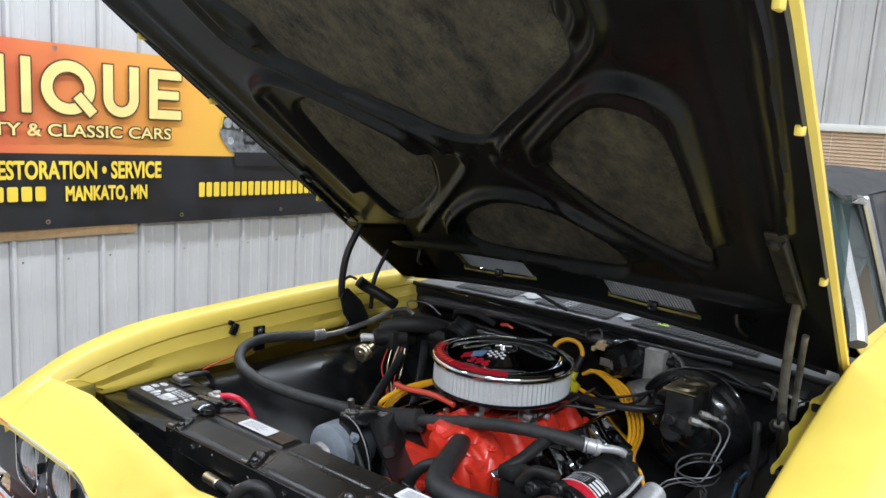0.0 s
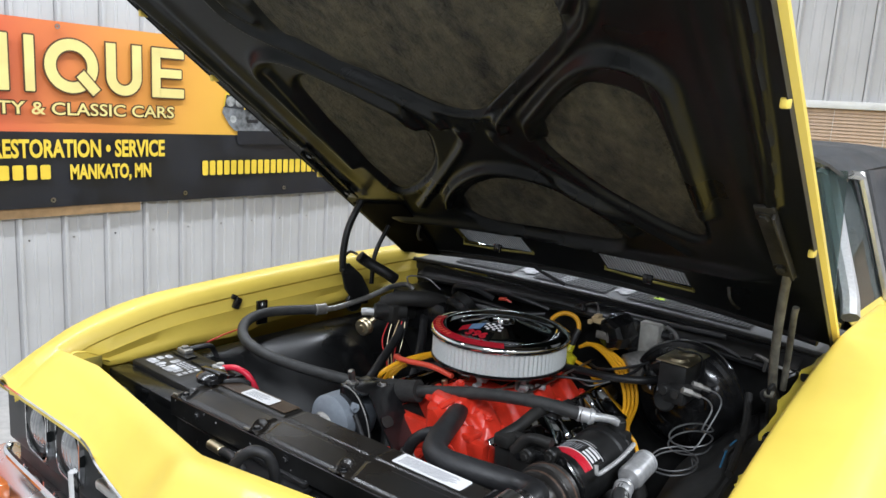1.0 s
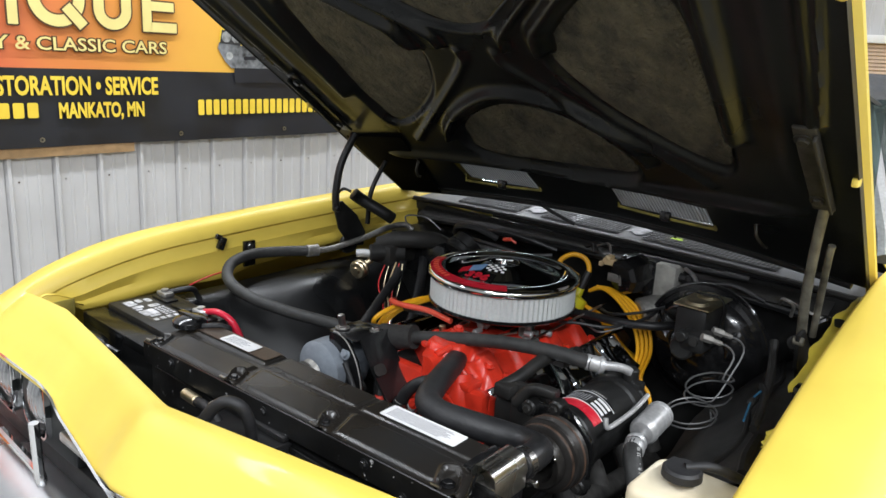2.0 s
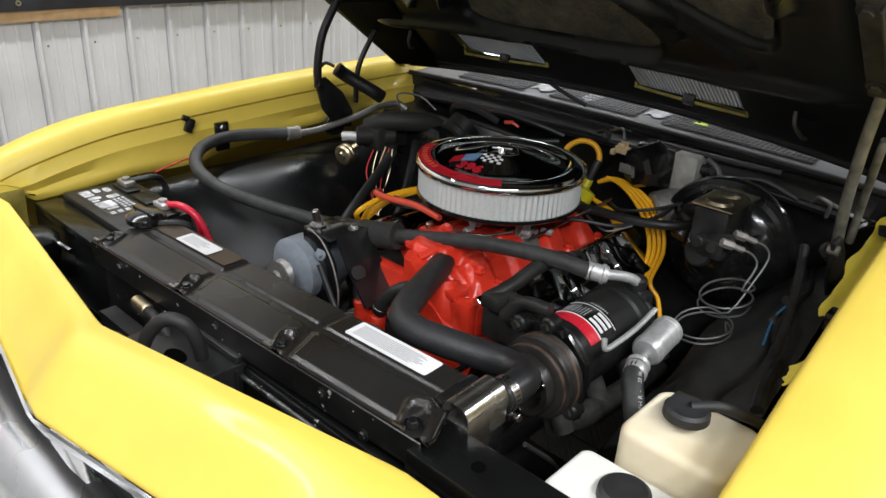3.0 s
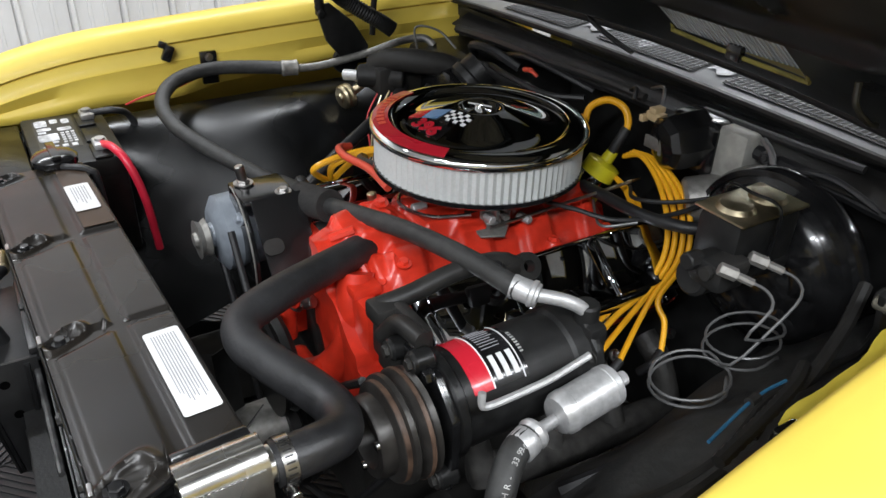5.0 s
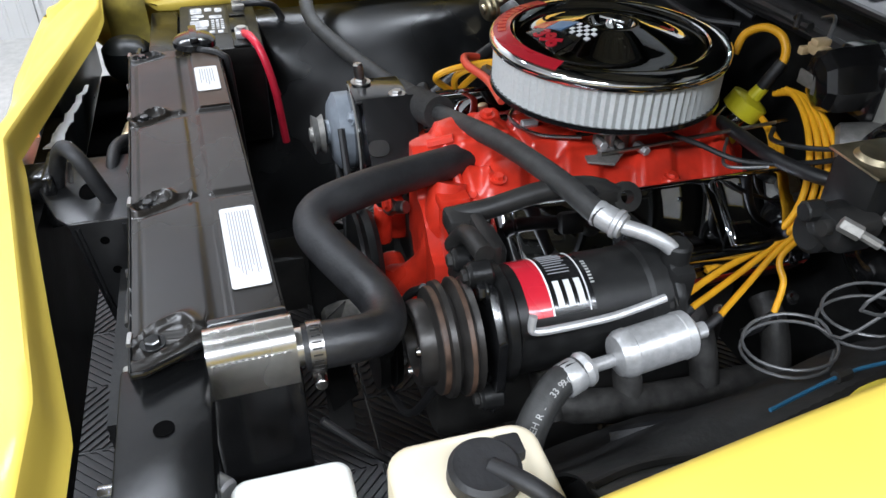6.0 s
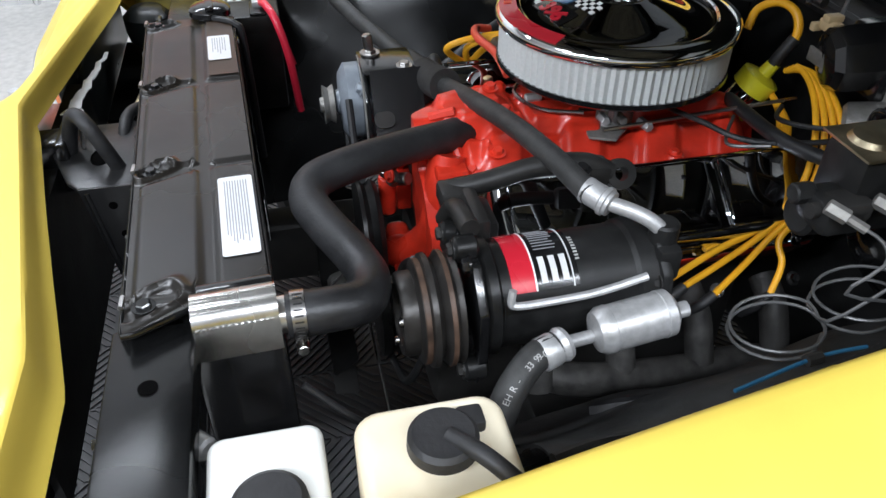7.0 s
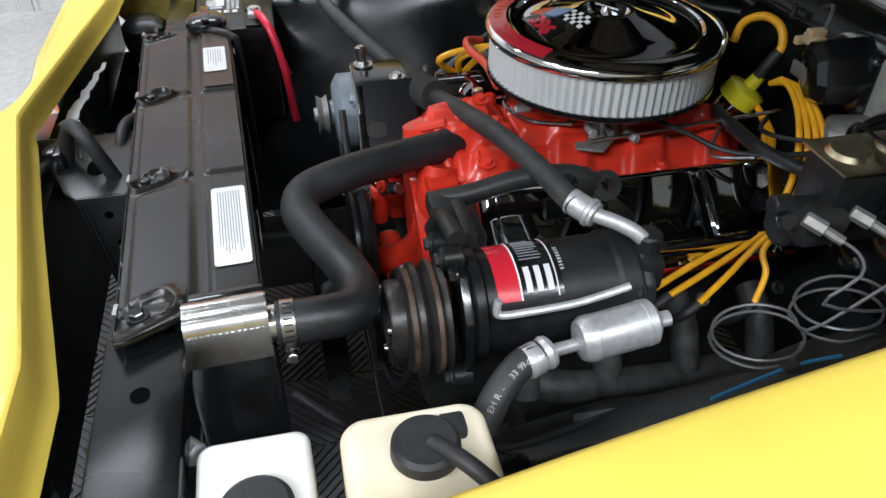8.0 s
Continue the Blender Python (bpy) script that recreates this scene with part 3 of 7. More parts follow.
def fender_section(y, side):
    t, w = fender_top(y, side), half_width(y) + 0.014
    low = t - 0.05 + (0.868 + 0.06 * y - t) * min(1, max(0, (y + 0.1) / 0.08))
    if side < 0:
        low += 0.006 * math.sin(11 * y) * smoothstep(0, 0.2, y) + 0.022 * smoothstep(0.32, 0.44, y)
    mid, dent = max(low + 0.018, t - 0.075), 0.004 * math.sin(23 * y) + 0.003 * math.sin(9 * y + 1)
    if side > 0:
        w = near_edge(y)
        pts = [(-0.006, low), (-0.009, low + 0.012), (-0.007 + dent, low + 0.5 * (mid - low)), (-0.012, mid), (-0.007, mid + 0.004), (-0.005, t - 0.03), (-0.003, t - 0.012), (-0.0005, t - 0.0045), (0.005, t - 0.0012), (0.014, t - 0.0002), (0.045, t + 0.001), (0.09, t + 0.001),
               (0.118, t), (0.124, t - 0.0012), (0.15, t - 0.010), (0.178, t - 0.03), (0.192, t - 0.07), (0.197, t - 0.17), (0.195, t - 0.3), (0.18, t - 0.42), (0.16, t - 0.5)]
    else:
        pts = [(0.012, low), (0.004, low + 0.012), (0.003 + dent, low + 0.4 * (mid - low)), (0.010 + dent, low + 0.55 * (mid - low)), (0.002, mid), (0.008, mid + 0.003), (0.012, t - 0.044), (0.019, t - 0.0415), (0.009, t - 0.038), (0.013, t - 0.028), (0.024, t - 0.011), (0.036, t - 0.0025),
               (0.052, t), (0.10, t - 0.006), (0.155, t - 0.024), (0.19, t - 0.05), (0.203, t - 0.10), (0.207, t - 0.17), (0.205, t - 0.3), (0.19, t - 0.42), (0.17, t - 0.5)]
    floor_z = 0.79 - 1.2 * (y + 0.235)   # the lamp opening cuts the nose
    return [(side * (w + o * (1 - (0.30 if side < 0 else 0.62) * smoothstep(0.12, -0.235, y))), max(z, min(floor_z, t - 0.03)) if o > 0.15 else z) for o, z in pts]


def fender(side):
    ys = [-0.235 + 1.595 * k / 60 for k in range(61)]
    bm = bmesh.new()
    rows = []
    for y in ys:
        rows.append([bm.verts.new((x, y, z)) for x, z in fender_section(y, side)])
    for a, b in zip(rows, rows[1:]):
        for i in range(len(a) - 1):
            bm.faces.new((a[i], b[i], b[i + 1], a[i + 1]))
    bmesh.ops.recalc_face_normals(bm, faces=bm.faces)
    bmesh.ops.solidify(bm, geom=bm.faces[:], thickness=0.002)
    return bm


for side in (-1, 1):
    part("fender", fender(side), YELLOW, car, "glossy yellow front fender", 60)

for y0, y1, wide in ((0.50, 1.2, 0.036), (0.335, 0.405, 0.018)):
    part("fender_lip", sheet(lambda u, v: (near_edge(y0 + (y1 - y0) * u) - 0.006 - v * wide * (0.72 + 0.28 * math.sin(5 * u) + 0.10 * math.sin(31 * u) + 0.05 * math.sin(57 * u)), y0 + (y1 - y0) * u, fender_top(y0 + (y1 - y0) * u, 1) - 0.046 - 0.016 * v - 0.005 * math.sin(9 * u)), 40, 4, 0.002), YELLOW_IN, car, "yellow fender lip with worn edge", 60)
part("lip_slot", prism(rounded(-0.009, 0.009, -0.028, 0.028, 0.008, 3), 0, 0.001, 0, Matrix.Translation((0.664, 0.765, 1.002)) @ Matrix.Rotation(radians(14), 4, "Z")), BLACK_DUSTY, car, "dark slot in the lip")
part("fender_front", sheet(lambda u, v: (-0.737 + 0.004 * math.sin(9 * v), -0.125 + 0.08 * u, 0.725 + 0.13 * v), 8, 10, 0.002), YELLOW_MOTTLED, car, "yellow inner fender front, mottled darker", 60)
part("lip_clip", box(0.678, 0.697, 0.46, 0.49, 0.945, 0.975, 0.004), BLACK, car, "black plastic clip")
part("lip_clip", tube([(0.60, 0.88, 0.955), (0.615, 0.89, 0.965), (0.63, 0.91, 0.96)], 0.007, 8), BLACK, car)

# header panel across the nose, with a pointed middle
PEAK = -0.06


def nose_in(x):
    bend = 0.22 * max(0, -0.60 - x)
    return min(-0.09, -0.19 + (0.137 if x < PEAK else 0.20) * abs(x - PEAK)) - bend


def nose_out(x):
    return min(-0.247, -0.302 + 0.17 * abs(x - PEAK - 0.02)) + 1.5 * max(0, -0.76 - x) ** 2


def wing_z(x, y):
    """Height of the passenger side fender's top at a place."""
    pts = fender_section(y, -1)[9:18]
    for (x0, z0), (x1, z1) in zip(pts, pts[1:]):
        if x1 <= x <= x0:
            return z0 + (z1 - z0) * (x0 - x) / max(1e-6, x0 - x1)
    return pts[0][1] if x > pts[0][0] else pts[-1][1]


def header(u, v):
    x = -0.87 + 1.67 * u
    a, b = nose_in(x), nose_out(x)
    prof = ((0.12, -0.066), (-0.10, -0.062), (-0.03, -0.048), (0.0, -0.004), (0.03, 0.0), (0.2, 0.001), (0.34, -0.004), (0.48, -0.016), (0.72, -0.046), (0.94, -0.076), (1.0, -0.085), (1.0, -0.092), (0.93, -0.096))
    k = v * (len(prof) - 1)
    i = min(int(k), len(prof) - 2)
    f, dz = (prof[i][n] + (prof[i + 1][n] - prof[i][n]) * (k - i) for n in (0, 1))
    brow = 1 - 0.30 * smoothstep(0.30, 0.42, abs(x))
    lip = brow if i > 2 else (0.72 - 0.4 * smoothstep(-0.5, -0.7, x) if x < PEAK else 0.8 + 0.2 * smoothstep(0.1, 0.35, x))
    if x < PEAK and f < 0:
        f *= 0.3
    y = a + (b - a) * f
    z = 0.887 + dz * lip + 0.004 * math.exp(-abs(x - PEAK) / 0.02) * smoothstep(0, 0.5, f) - 0.012 * abs(x) ** 3 - 0.017 * smoothstep(0, 0.08, PEAK - x) * smoothstep(0.02, 0.5, f)
    if x < -0.74:   # blends into the fender
        z += (wing_z(x, max(-0.235, y)) + (0.003 if f > 0.02 else -0.004 + 0.4 * dz) - (0.006 if i > 9 else 0) - z) * smoothstep(-0.74, -0.79, x)
    return (x, y, z)


part("header_panel", sheet(header, 80, 33), YELLOW, car, "yellow nose panel with a pointed crest", 32)


def nose_trim(u, v):
    x = -0.85 + 1.63 * u
    brow = smoothstep(0.30, 0.42, abs(x))
    return (x, nose_out(x) - 0.003 + 0.012 * v, 0.797 + 0.026 * brow - 0.03 * v + 0.014 * v * brow - 0.012 * abs(x) ** 3 - 0.35 * max(0, -0.76 - x) ** 1.5)


part("nose_trim", sheet(nose_trim, 80, 2, 0.004), CHROME, car, "bright trim under the nose panel")
grille = part("grille", box(-0.335, 0.335, -0.2, -0.17, 0.52, 0.785), BLACK_SATIN, car, "black grille")
for k in range(9):
    part("grille_bar", box(-0.3, 0.3, -0.205, -0.195, 0.55 + 0.026 * k, 0.556 + 0.026 * k), ALU_DULL, grille)
part("valance", box(-0.81, 0.81, -0.215, -0.18, 0.55, 0.653, 0.004), BLACK_SATIN, car, "black panel below the headlights")
part("grille_header", box(-0.335, 0.335, -0.255, -0.205, 0.735, 0.755, 0.006), ALU_POL, car, "bright upper grille bar")
part("grille_emblem", prism([(-0.10, 0.70), (-0.04, 0.69), (0.02, 0.70), (0.0, 0.765), (-0.04, 0.775), (-0.08, 0.765)], -0.272, -0.258, 0.003, Matrix(((1, 0, 0, 0), (0, 0, 1, 0), (0, 1, 0, 0), (0, 0, 0, 1)))), CHROME, car, "chrome grille ornament")


def fluted_lens(u, v):
    """A domed round lens with upright flutes."""
    a, b = 2 * u - 1, 2 * v - 1
    x, y = 0.056 * a * math.sqrt(1 - b * b / 2), 0.056 * b * math.sqrt(1 - a * a / 2)
    r = math.hypot(x, y) / 0.056
    return (x, y, 0.010 - 0.018 * r * r + 0.0006 * math.sin(x * 520) * smoothstep(1, 0.8, r))


def square_ring(half, wide, r, depth):
    """A rounded square frame."""
    outer, inner = rounded(-half, half, -half, half, r), rounded(-half + wide, half - wide, -half + wide, half - wide, r - wide / 2)
    bm = bmesh.new()
    rows = [[bm.verts.new((p[0], p[1], z)) for p in ring] for ring, z in ((outer, -0.02), (outer, depth), (inner, depth), (inner, -0.02))]
    n = len(outer)
    for a, b in zip(rows, rows[1:]):
        for k in range(n):
            bm.faces.new((a[k], a[(k + 1) % n], b[(k + 1) % n], b[k]))
    bmesh.ops.recalc_face_normals(bm, faces=bm.faces)
    return bm


for side in (-1, 1):
    part("headlight_housing", box(*sorted((side * 0.345, side * (0.812 if side > 0 else 0.85))), -0.224, -0.175, 0.655, 0.805, 0.010), HOODBLACK, car, "black headlight surround")
    for hx in (0.512, 0.672):
        m = Matrix.Translation((side * hx, -0.226, 0.742)) @ Matrix.Rotation(radians(90), 4, "X") @ Matrix.Rotation(radians(side * 4), 4, "Y")
        bm = sheet(fluted_lens, 44, 24, 0)
        bm.transform(m)
        lamp = part("headlight", bm, HEADLAMP, car, "round clear fluted headlight", 80)
        part("bezel", lathe([(0.0562, -0.02), (0.0565, -0.005), (0.0595, -0.003), (0.061, -0.006), (0.061, -0.02)], m, 40), CHROME, lamp, "bright headlight ring")
        part("mask", lathe([(0.0612, -0.02), (0.0625, -0.004), (0.066, 0.004), (0.069, 0.003), (0.070, -0.02)], m, 40), HOODBLACK, lamp, "black dished headlight mask")
        bm = square_ring(0.068, 0.004, 0.028, 0.004)
        bm.transform(m)
        part("edge_trim", bm, CHROME, lamp, "thin bright square edge")
    part("housing_trim", tube([(side * 0.77, -0.25, 0.675), (side * 0.75, -0.26, 0.66), (side * 0.60, -0.262, 0.652), (side * 0.40, -0.27, 0.652), (side * 0.352, -0.285, 0.66), (side * 0.345, -0.29, 0.78)], 0.009, 8), CHROME, car, "bright moulding round the headlights")
    part("turn_signal", box(*sorted((side * 0.66, side * 0.83)), -0.325, -0.29, 0.59, 0.635, 0.012), AMBER, car, "amber turn signal lens")


def bumper(u, v):
    x = -0.9 + 1.8 * u
    a = radians(-70 + 200 * v)
    return (x, -0.255 - 0.075 * math.cos(a) + 0.05 * abs(x) ** 3, 0.545 + 0.075 * math.sin(a))


part("bumper", sheet(bumper, 60, 14, 0.003), CLOTHGREY, car, "chromed front bumper", 60)
part("bumper_strip", sheet(lambda u, v: (-0.88 + 1.76 * u, -0.334 + 0.05 * abs(-0.88 + 1.76 * u) ** 3, 0.535 + 0.02 * v), 50, 1, 0.004), RUBBER, car, "black rubber strip")

# cowl, windscreen, roof
COWL_Y = 1.02


def cowl(u, v):
    x = -0.66 + 1.32 * u
    y = COWL_Y + 0.2 * v
    return (x, y + 0.02 * (1 - (x / 0.66) ** 2) - 0.03, 0.994 + 0.022 * v + 0.010 * (1 - (x / 0.66) ** 2))


part("cowl_panel", sheet(cowl, 40, 8, 0.003), COWLMAT, car, "black cowl panel below the windscreen")
part("cowl_lip", tube([cowl(k / 8, 0) for k in range(9)], 0.007, 8, 6), BLACK_DUSTY, car, "rubber seal along the cowl")
for x0, x1 in ((-0.50, -0.285), (-0.20, 0.045), (0.115, 0.46)):
    grid = part("cowl_grille", sheet(lambda u, v: Vector(cowl((x0 + (x1 - x0) * u + 0.66) / 1.32, 0.16 + 0.42 * v)) + Vector((0, 0, 0.0035)), 20, 6, 0.001), BLACK_DUSTY, car, "black slotted fresh air grille")
    bars = []
    for k in range(int((x1 - x0) / 0.011)):
        x = x0 + 0.006 + 0.011 * k
        bars.append(tube([Vector(cowl((x + 0.66) / 1.32, 0.18)) + Vector((0, 0, 0.0046)), Vector(cowl((x + 0.006 + 0.66) / 1.32, 0.56)) + Vector((0, 0, 0.0046))], 0.0011, 5))
    for j in range(5):
        bars.append(tube([Vector(cowl((x0 + (x1 - x0) * k / 6 + 0.66) / 1.32, 0.20 + 0.085 * j)) + Vector((0, 0, 0.0048)) for k in range(7)], 0.0010, 5, 2))
    part("net", merged(*bars), GRILLE_GREY, grid, "fine grey net")
for x0, x1 in ((-0.275, -0.215), (0.055, 0.105), (-0.13, -0.09)):
    part("cowl_patch", sheet(lambda u, v: Vector(cowl((x0 + (x1 - x0) * u + 0.012 * v + 0.66) / 1.32, 0.3 + 0.4 * v + 0.05 * math.sin(7 * u))) + Vector((0, 0, 0.0042)), 6, 6, 0.0006), WORN_BARE, car, "worn bare metal on the cowl")
part("wiper_arm", tube([(-0.20, 0.985, 1.075), (-0.15, 0.99, 1.050), (-0.10, 1.0, 1.030), (-0.066, 1.009, 1.018)], 0.005, 8), BLACK_SATIN, car, "black wiper arm")
part("windscreen_trim", tube([(-0.62, 1.23, 1.015), (-0.3, 1.275, 1.03), (0, 1.285, 1.032), (0.3, 1.275, 1.03), (0.62, 1.23, 1.015)], 0.009, 8), CHROME, car, "bright windscreen moulding")
part("windscreen", sheet(lambda u, v: ((-0.6 + 1.2 * u) * (1 - 0.18 * v), 1.285 + 0.42 * v - 0.06 * (2 * u - 1) ** 2, 1.03 + 0.36 * v), 12, 6, 0.005), GLASS, car, "raked windscreen glass")


def roof(u, v):
    x = -0.49 + 0.98 * u
    y = 1.69 + 1.5 * v
    return (x, y - 0.06 * (2 * u - 1) ** 2, 1.375 + 0.065 * (1 - (2 * u - 1) ** 6) + 0.02 * math.sin(math.pi * v))


part("roof", sheet(roof, 20, 12, 0.01), VINYL, car, "black vinyl covered roof", 60)
for side in (-1, 1):
    part("pillar_trim", tube([(side * 0.622, 1.33, 1.02), (side * 0.60, 1.38, 1.075), (side * 0.53, 1.51, 1.19), (side * 0.44, 1.66, 1.355), (side * 0.41, 1.68, 1.372)], 0.024, 8), ALU, car, "bright windscreen pillar trim")
    part("window_moulding", tube([(side * 0.41, 1.67, 1.367), (side * 0.47, 1.74, 1.374), (side * 0.498, 1.785, 1.368), (side * 0.508, 1.795, 1.345), (side * 0.625, 1.80, 0.995)], 0.014, 8, 10), ALU_POL, car, "bright side window frame")
    part("window_seal", tube([(side * 0.41, 1.675, 1.352), (side * 0.47, 1.735, 1.358), (side * 0.488, 1.772, 1.35), (side * 0.606, 1.785, 0.995)], 0.008, 8, 10), RUBBER, car, "black window seal")
    part("side_window", sheet(lambda u, v: (side * (0.612 - (0.20 - 0.08 * u) * v), 1.40 + 0.39 * u + 0.27 * v * (1 - u), 1.0 + 0.36 * v), 6, 6, 0.004), GLASS, car, "greenish side window glass")
    part("rear_pillar", sheet(lambda u, v: (side * (0.645 - 0.13 * v), 1.81 + 0.30 * u, 0.99 + 0.40 * v), 6, 6, 0.03), VINYL, car, "black vinyl pillar")
    part("door_panel", sheet(lambda u, v: (side * (0.80 - 0.19 * v ** 3 * (1 - 0.85 * smoothstep(0.25, 0.32, u))), 1.37 + 2.84 * u, 0.45 + 0.555 * v - 0.05 * v * smoothstep(0.25, 0.32, u) - 0.10 * v * smoothstep(0.82, 1, u)), 40, 10, 0.003), YELLOW, car, "yellow door skin", 60)
    part("front_seat", box(*sorted((side * 0.12, side * 0.5)), 1.80, 1.95, 0.6, 1.20, 0.05), GREY_BOX, car, "dark front seat")
    part("wheel_tyre", lathe([(0.2, -0.1), (0.3, -0.1), (0.325, -0.06), (0.325, 0.06), (0.3, 0.1), (0.2, 0.1)], Matrix.Translation((side * 0.76, 0.42, 0.325)) @ Matrix.Rotation(radians(90), 4, "Y"), 40), RUBBER, car, "black tyre")

def rear_deck(u, v):
    x, y = -0.78 + 1.56 * u, 2.13 + 2.08 * v
    return (x, y, 1.005 - 0.05 * abs(x / 0.78) ** 4 - 0.10 * smoothstep(3.7, 4.21, y))


part("rear_deck", sheet(rear_deck, 24, 24, 0.003), YELLOW, car, "yellow rear deck", 60)
part("tail_panel", box(-0.78, 0.78, 4.21, 4.235, 0.45, 0.90, 0.01), YELLOW, car, "yellow tail panel")
part("rear_window", sheet(lambda u, v: ((-0.46 + 0.92 * u) * (1 + 0.2 * v), 3.17 + 0.45 * v, 1.385 - 0.375 * v), 8, 6, 0.005), GLASS, car, "raked rear window glass")
for side in (-1, 1):
    part("sail_panel", sheet(lambda u, v: (side * (0.49 + 0.13 * v), 2.09 + (1.08 + 0.55 * v) * u, 1.375 - 0.385 * v), 10, 6, 0.01), VINYL, car, "black vinyl sail panel", 60)
    part("wheel_tyre", lathe([(0.2, -0.1), (0.3, -0.1), (0.325, -0.06), (0.325, 0.06), (0.3, 0.1), (0.2, 0.1)], Matrix.Translation((side * 0.70, 3.2, 0.325)) @ Matrix.Rotation(radians(90), 4, "Y"), 40), RUBBER, car, "black tyre")
# Added black boards stand in for the shaded cabin behind the glass.
lining = part("cabin_shade_lining", box(-0.62, 0.62, 2.1, 2.13, 0.6, 1.37, 0.01), BLACK_SATIN, car, "added dark lining that stands in for the shaded cabin")
for b in (box(-0.5, -0.48, 1.72, 2.09, 0.6, 1.34, 0.004), box(-0.55, 0.55, 1.36, 2.09, 0.55, 0.6, 0.01), box(-0.46, 0.46, 1.70, 2.09, 1.345, 1.36, 0.004)):
    part("shade_lining_panel", b, BLACK_SATIN, lining)
part("dashboard", box(-0.58, 0.58, 1.3, 1.42, 0.8, 0.98, 0.03), BLACK_SATIN, car, "dark dashboard")

# inner structure: firewall, aprons, wheelhouses, frame rails
part("firewall", box(-0.66, 0.66, 1.0, 1.015, 0.3, 0.985), BLACK_SATIN, car, "black firewall")
part("firewall_shelf", sheet(lambda u, v: (-0.6 + 1.2 * u, 0.955 + 0.06 * v, 0.955 + 0.028 * v), 4, 2, 0.004), BLACK_DUSTY, car, "folded firewall flange")


def house(side):
    def fn(u, v):
        y = -0.02 + 1.02 * u
        w = half_width(y) + 0.012
        bulge = math.exp(-((y - 0.48) / 0.2) ** 2) * (1.0 if side < 0 else 0.25)
        a = v
        x = w - 0.02 - 0.32 * a
        z = (0.825 if side < 0 else 0.80) + 0.05 * y - 0.012 - (0.26 + 0.10 * (1 - bulge)) * a ** (1.2 + 1.3 * bulge) + 0.03 * bulge * math.sin(math.pi * a)
        return (side * x, y, z + (0.008 * math.sin(9 * y + 5 * a) if v > 0.1 else 0))
    return sheet(fn, 40, 16, 0.002)


for side in (-1, 1):
    part("wheelhouse", house(side), WHEELHOUSE, car, "black inner fender", 60)
    part("frame_rail", box(*sorted((side * 0.34, side * 0.43)), -0.1, 1.0, 0.28, 0.42, 0.01), BLACK_DUSTY, car, "black frame rail")
part("crossmember", box(-0.4, 0.4, 0.5, 0.62, 0.26, 0.36, 0.01), BLACK_DUSTY, car, "black crossmember")

# core support in front of the radiator
part("core_support", merged(box(-0.72, -0.40, -0.035, 0.018, 0.80, 0.826, 0.004), box(0.385, 0.74, -0.035, 0.045, 0.815, 0.849, 0.004), box(-0.72, 0.385, -0.035, -0.02, 0.45, 0.806, 0.002)), WHEELHOUSE, car, "black steel core support")
part("support_face", box(-0.40, 0.384, -0.0385, -0.0355, 0.55, 0.80, 0.001), SPECKLED, car, "black sheet with chipped paint")
part("support_hole", lathe([(0, 0), (0.009, 0), (0.009, 0.0012), (0, 0.0012)], Matrix.Translation((0.468, 0.005, 0.8492)), 16), SHADE_BLACK, car)
TO_X = Matrix(((0, 0, 1, 0), (1, 0, 0, 0), (0, 1, 0, 0), (0, 0, 0, 1)))   # outline in y and z, thickness along x
latch = part("latch_support", prism([(-0.13, -0.165), (-0.05, -0.17), (0.03, -0.14), (0.056, -0.118), (0.056, -0.036), (-0.13, -0.036)], 0.803, 0.809, 0.002), STEEL_DARK, car, "black hood latch support plate")
part("latch_opening", lathe([(0, 0), (0.019, 0), (0.021, 0.002), (0.023, 0.0), (0.023, -0.001), (0, -0.001)], Matrix.Translation((-0.030, -0.103, 0.8095)) @ Matrix.Diagonal((1.0, 0.62, 1, 1)), 24), SHADE_BLACK, latch, "dark oval opening")
post = part("latch_post", prism([(-0.122, 0.812), (-0.042, 0.812), (-0.055, 0.64), (-0.10, 0.64)], 0.052, 0.057, 0.001, TO_X), STEEL_DARK, car, "pressed black latch post")
for a, b in ((-0.112, -0.095), (-0.055, -0.063)):
    part("post_rib", tube([(0.058, a, 0.806), (0.058, b, 0.645)], 0.0035, 6), STEEL_DARK, post)
for y, z in ((-0.084, 0.783), (-0.079, 0.735)):
    part("post_hole", lathe([(0, 0), (0.006, 0), (0.006, 0.0006), (0, 0.0006)], along((0.0573, y, z), (0.1, y, z)), 12), SHADE_BLACK, post)
part("latch_body", merged(box(-0.105, -0.055, -0.205, -0.15, 0.74, 0.825, 0.008), box(-0.115, -0.03, -0.16, -0.145, 0.79, 0.835, 0.004)), BLACK, car, "black hood latch")
part("latch_rib", box(-0.125, 0.05, -0.05, -0.036, 0.8095, 0.820, 0.003), STEEL_DARK, latch)
part("latch_cable", tube([(-0.055, -0.15, 0.80), (-0.045, -0.135, 0.85), (-0.02, -0.118, 0.882), (0.003, -0.10, 0.878), (0.008, -0.086, 0.845), (-0.002, -0.075, 0.80)], 0.0105, 12), RUBBER, car, "thick black latch cable")
part("latch_spring", tube([(-0.06, -0.13, 0.81), (-0.06, -0.12, 0.86), (-0.04, -0.112, 0.878)], 0.003, 6), STEEL, car, "steel spring hook")
part("condenser", box(-0.36, 0.34, -0.075, -0.045, 0.42, 0.735), CORE, car, "dark finned condenser")


def apron(u, v):
    x = 0.664 - 0.055 * u - 0.21 * v
    fold = 0.007 * math.sin(13 * u + 5 * v) + 0.006 * math.sin(7 * u - 11 * v) + 0.004 * noise.noise(Vector((u * 9, v * 7, 2)))
    return (x, 0.345 + 0.60 * u, 0.848 + 0.02 * u - 0.17 * v ** 1.3 + fold * min(1, 6 * v))


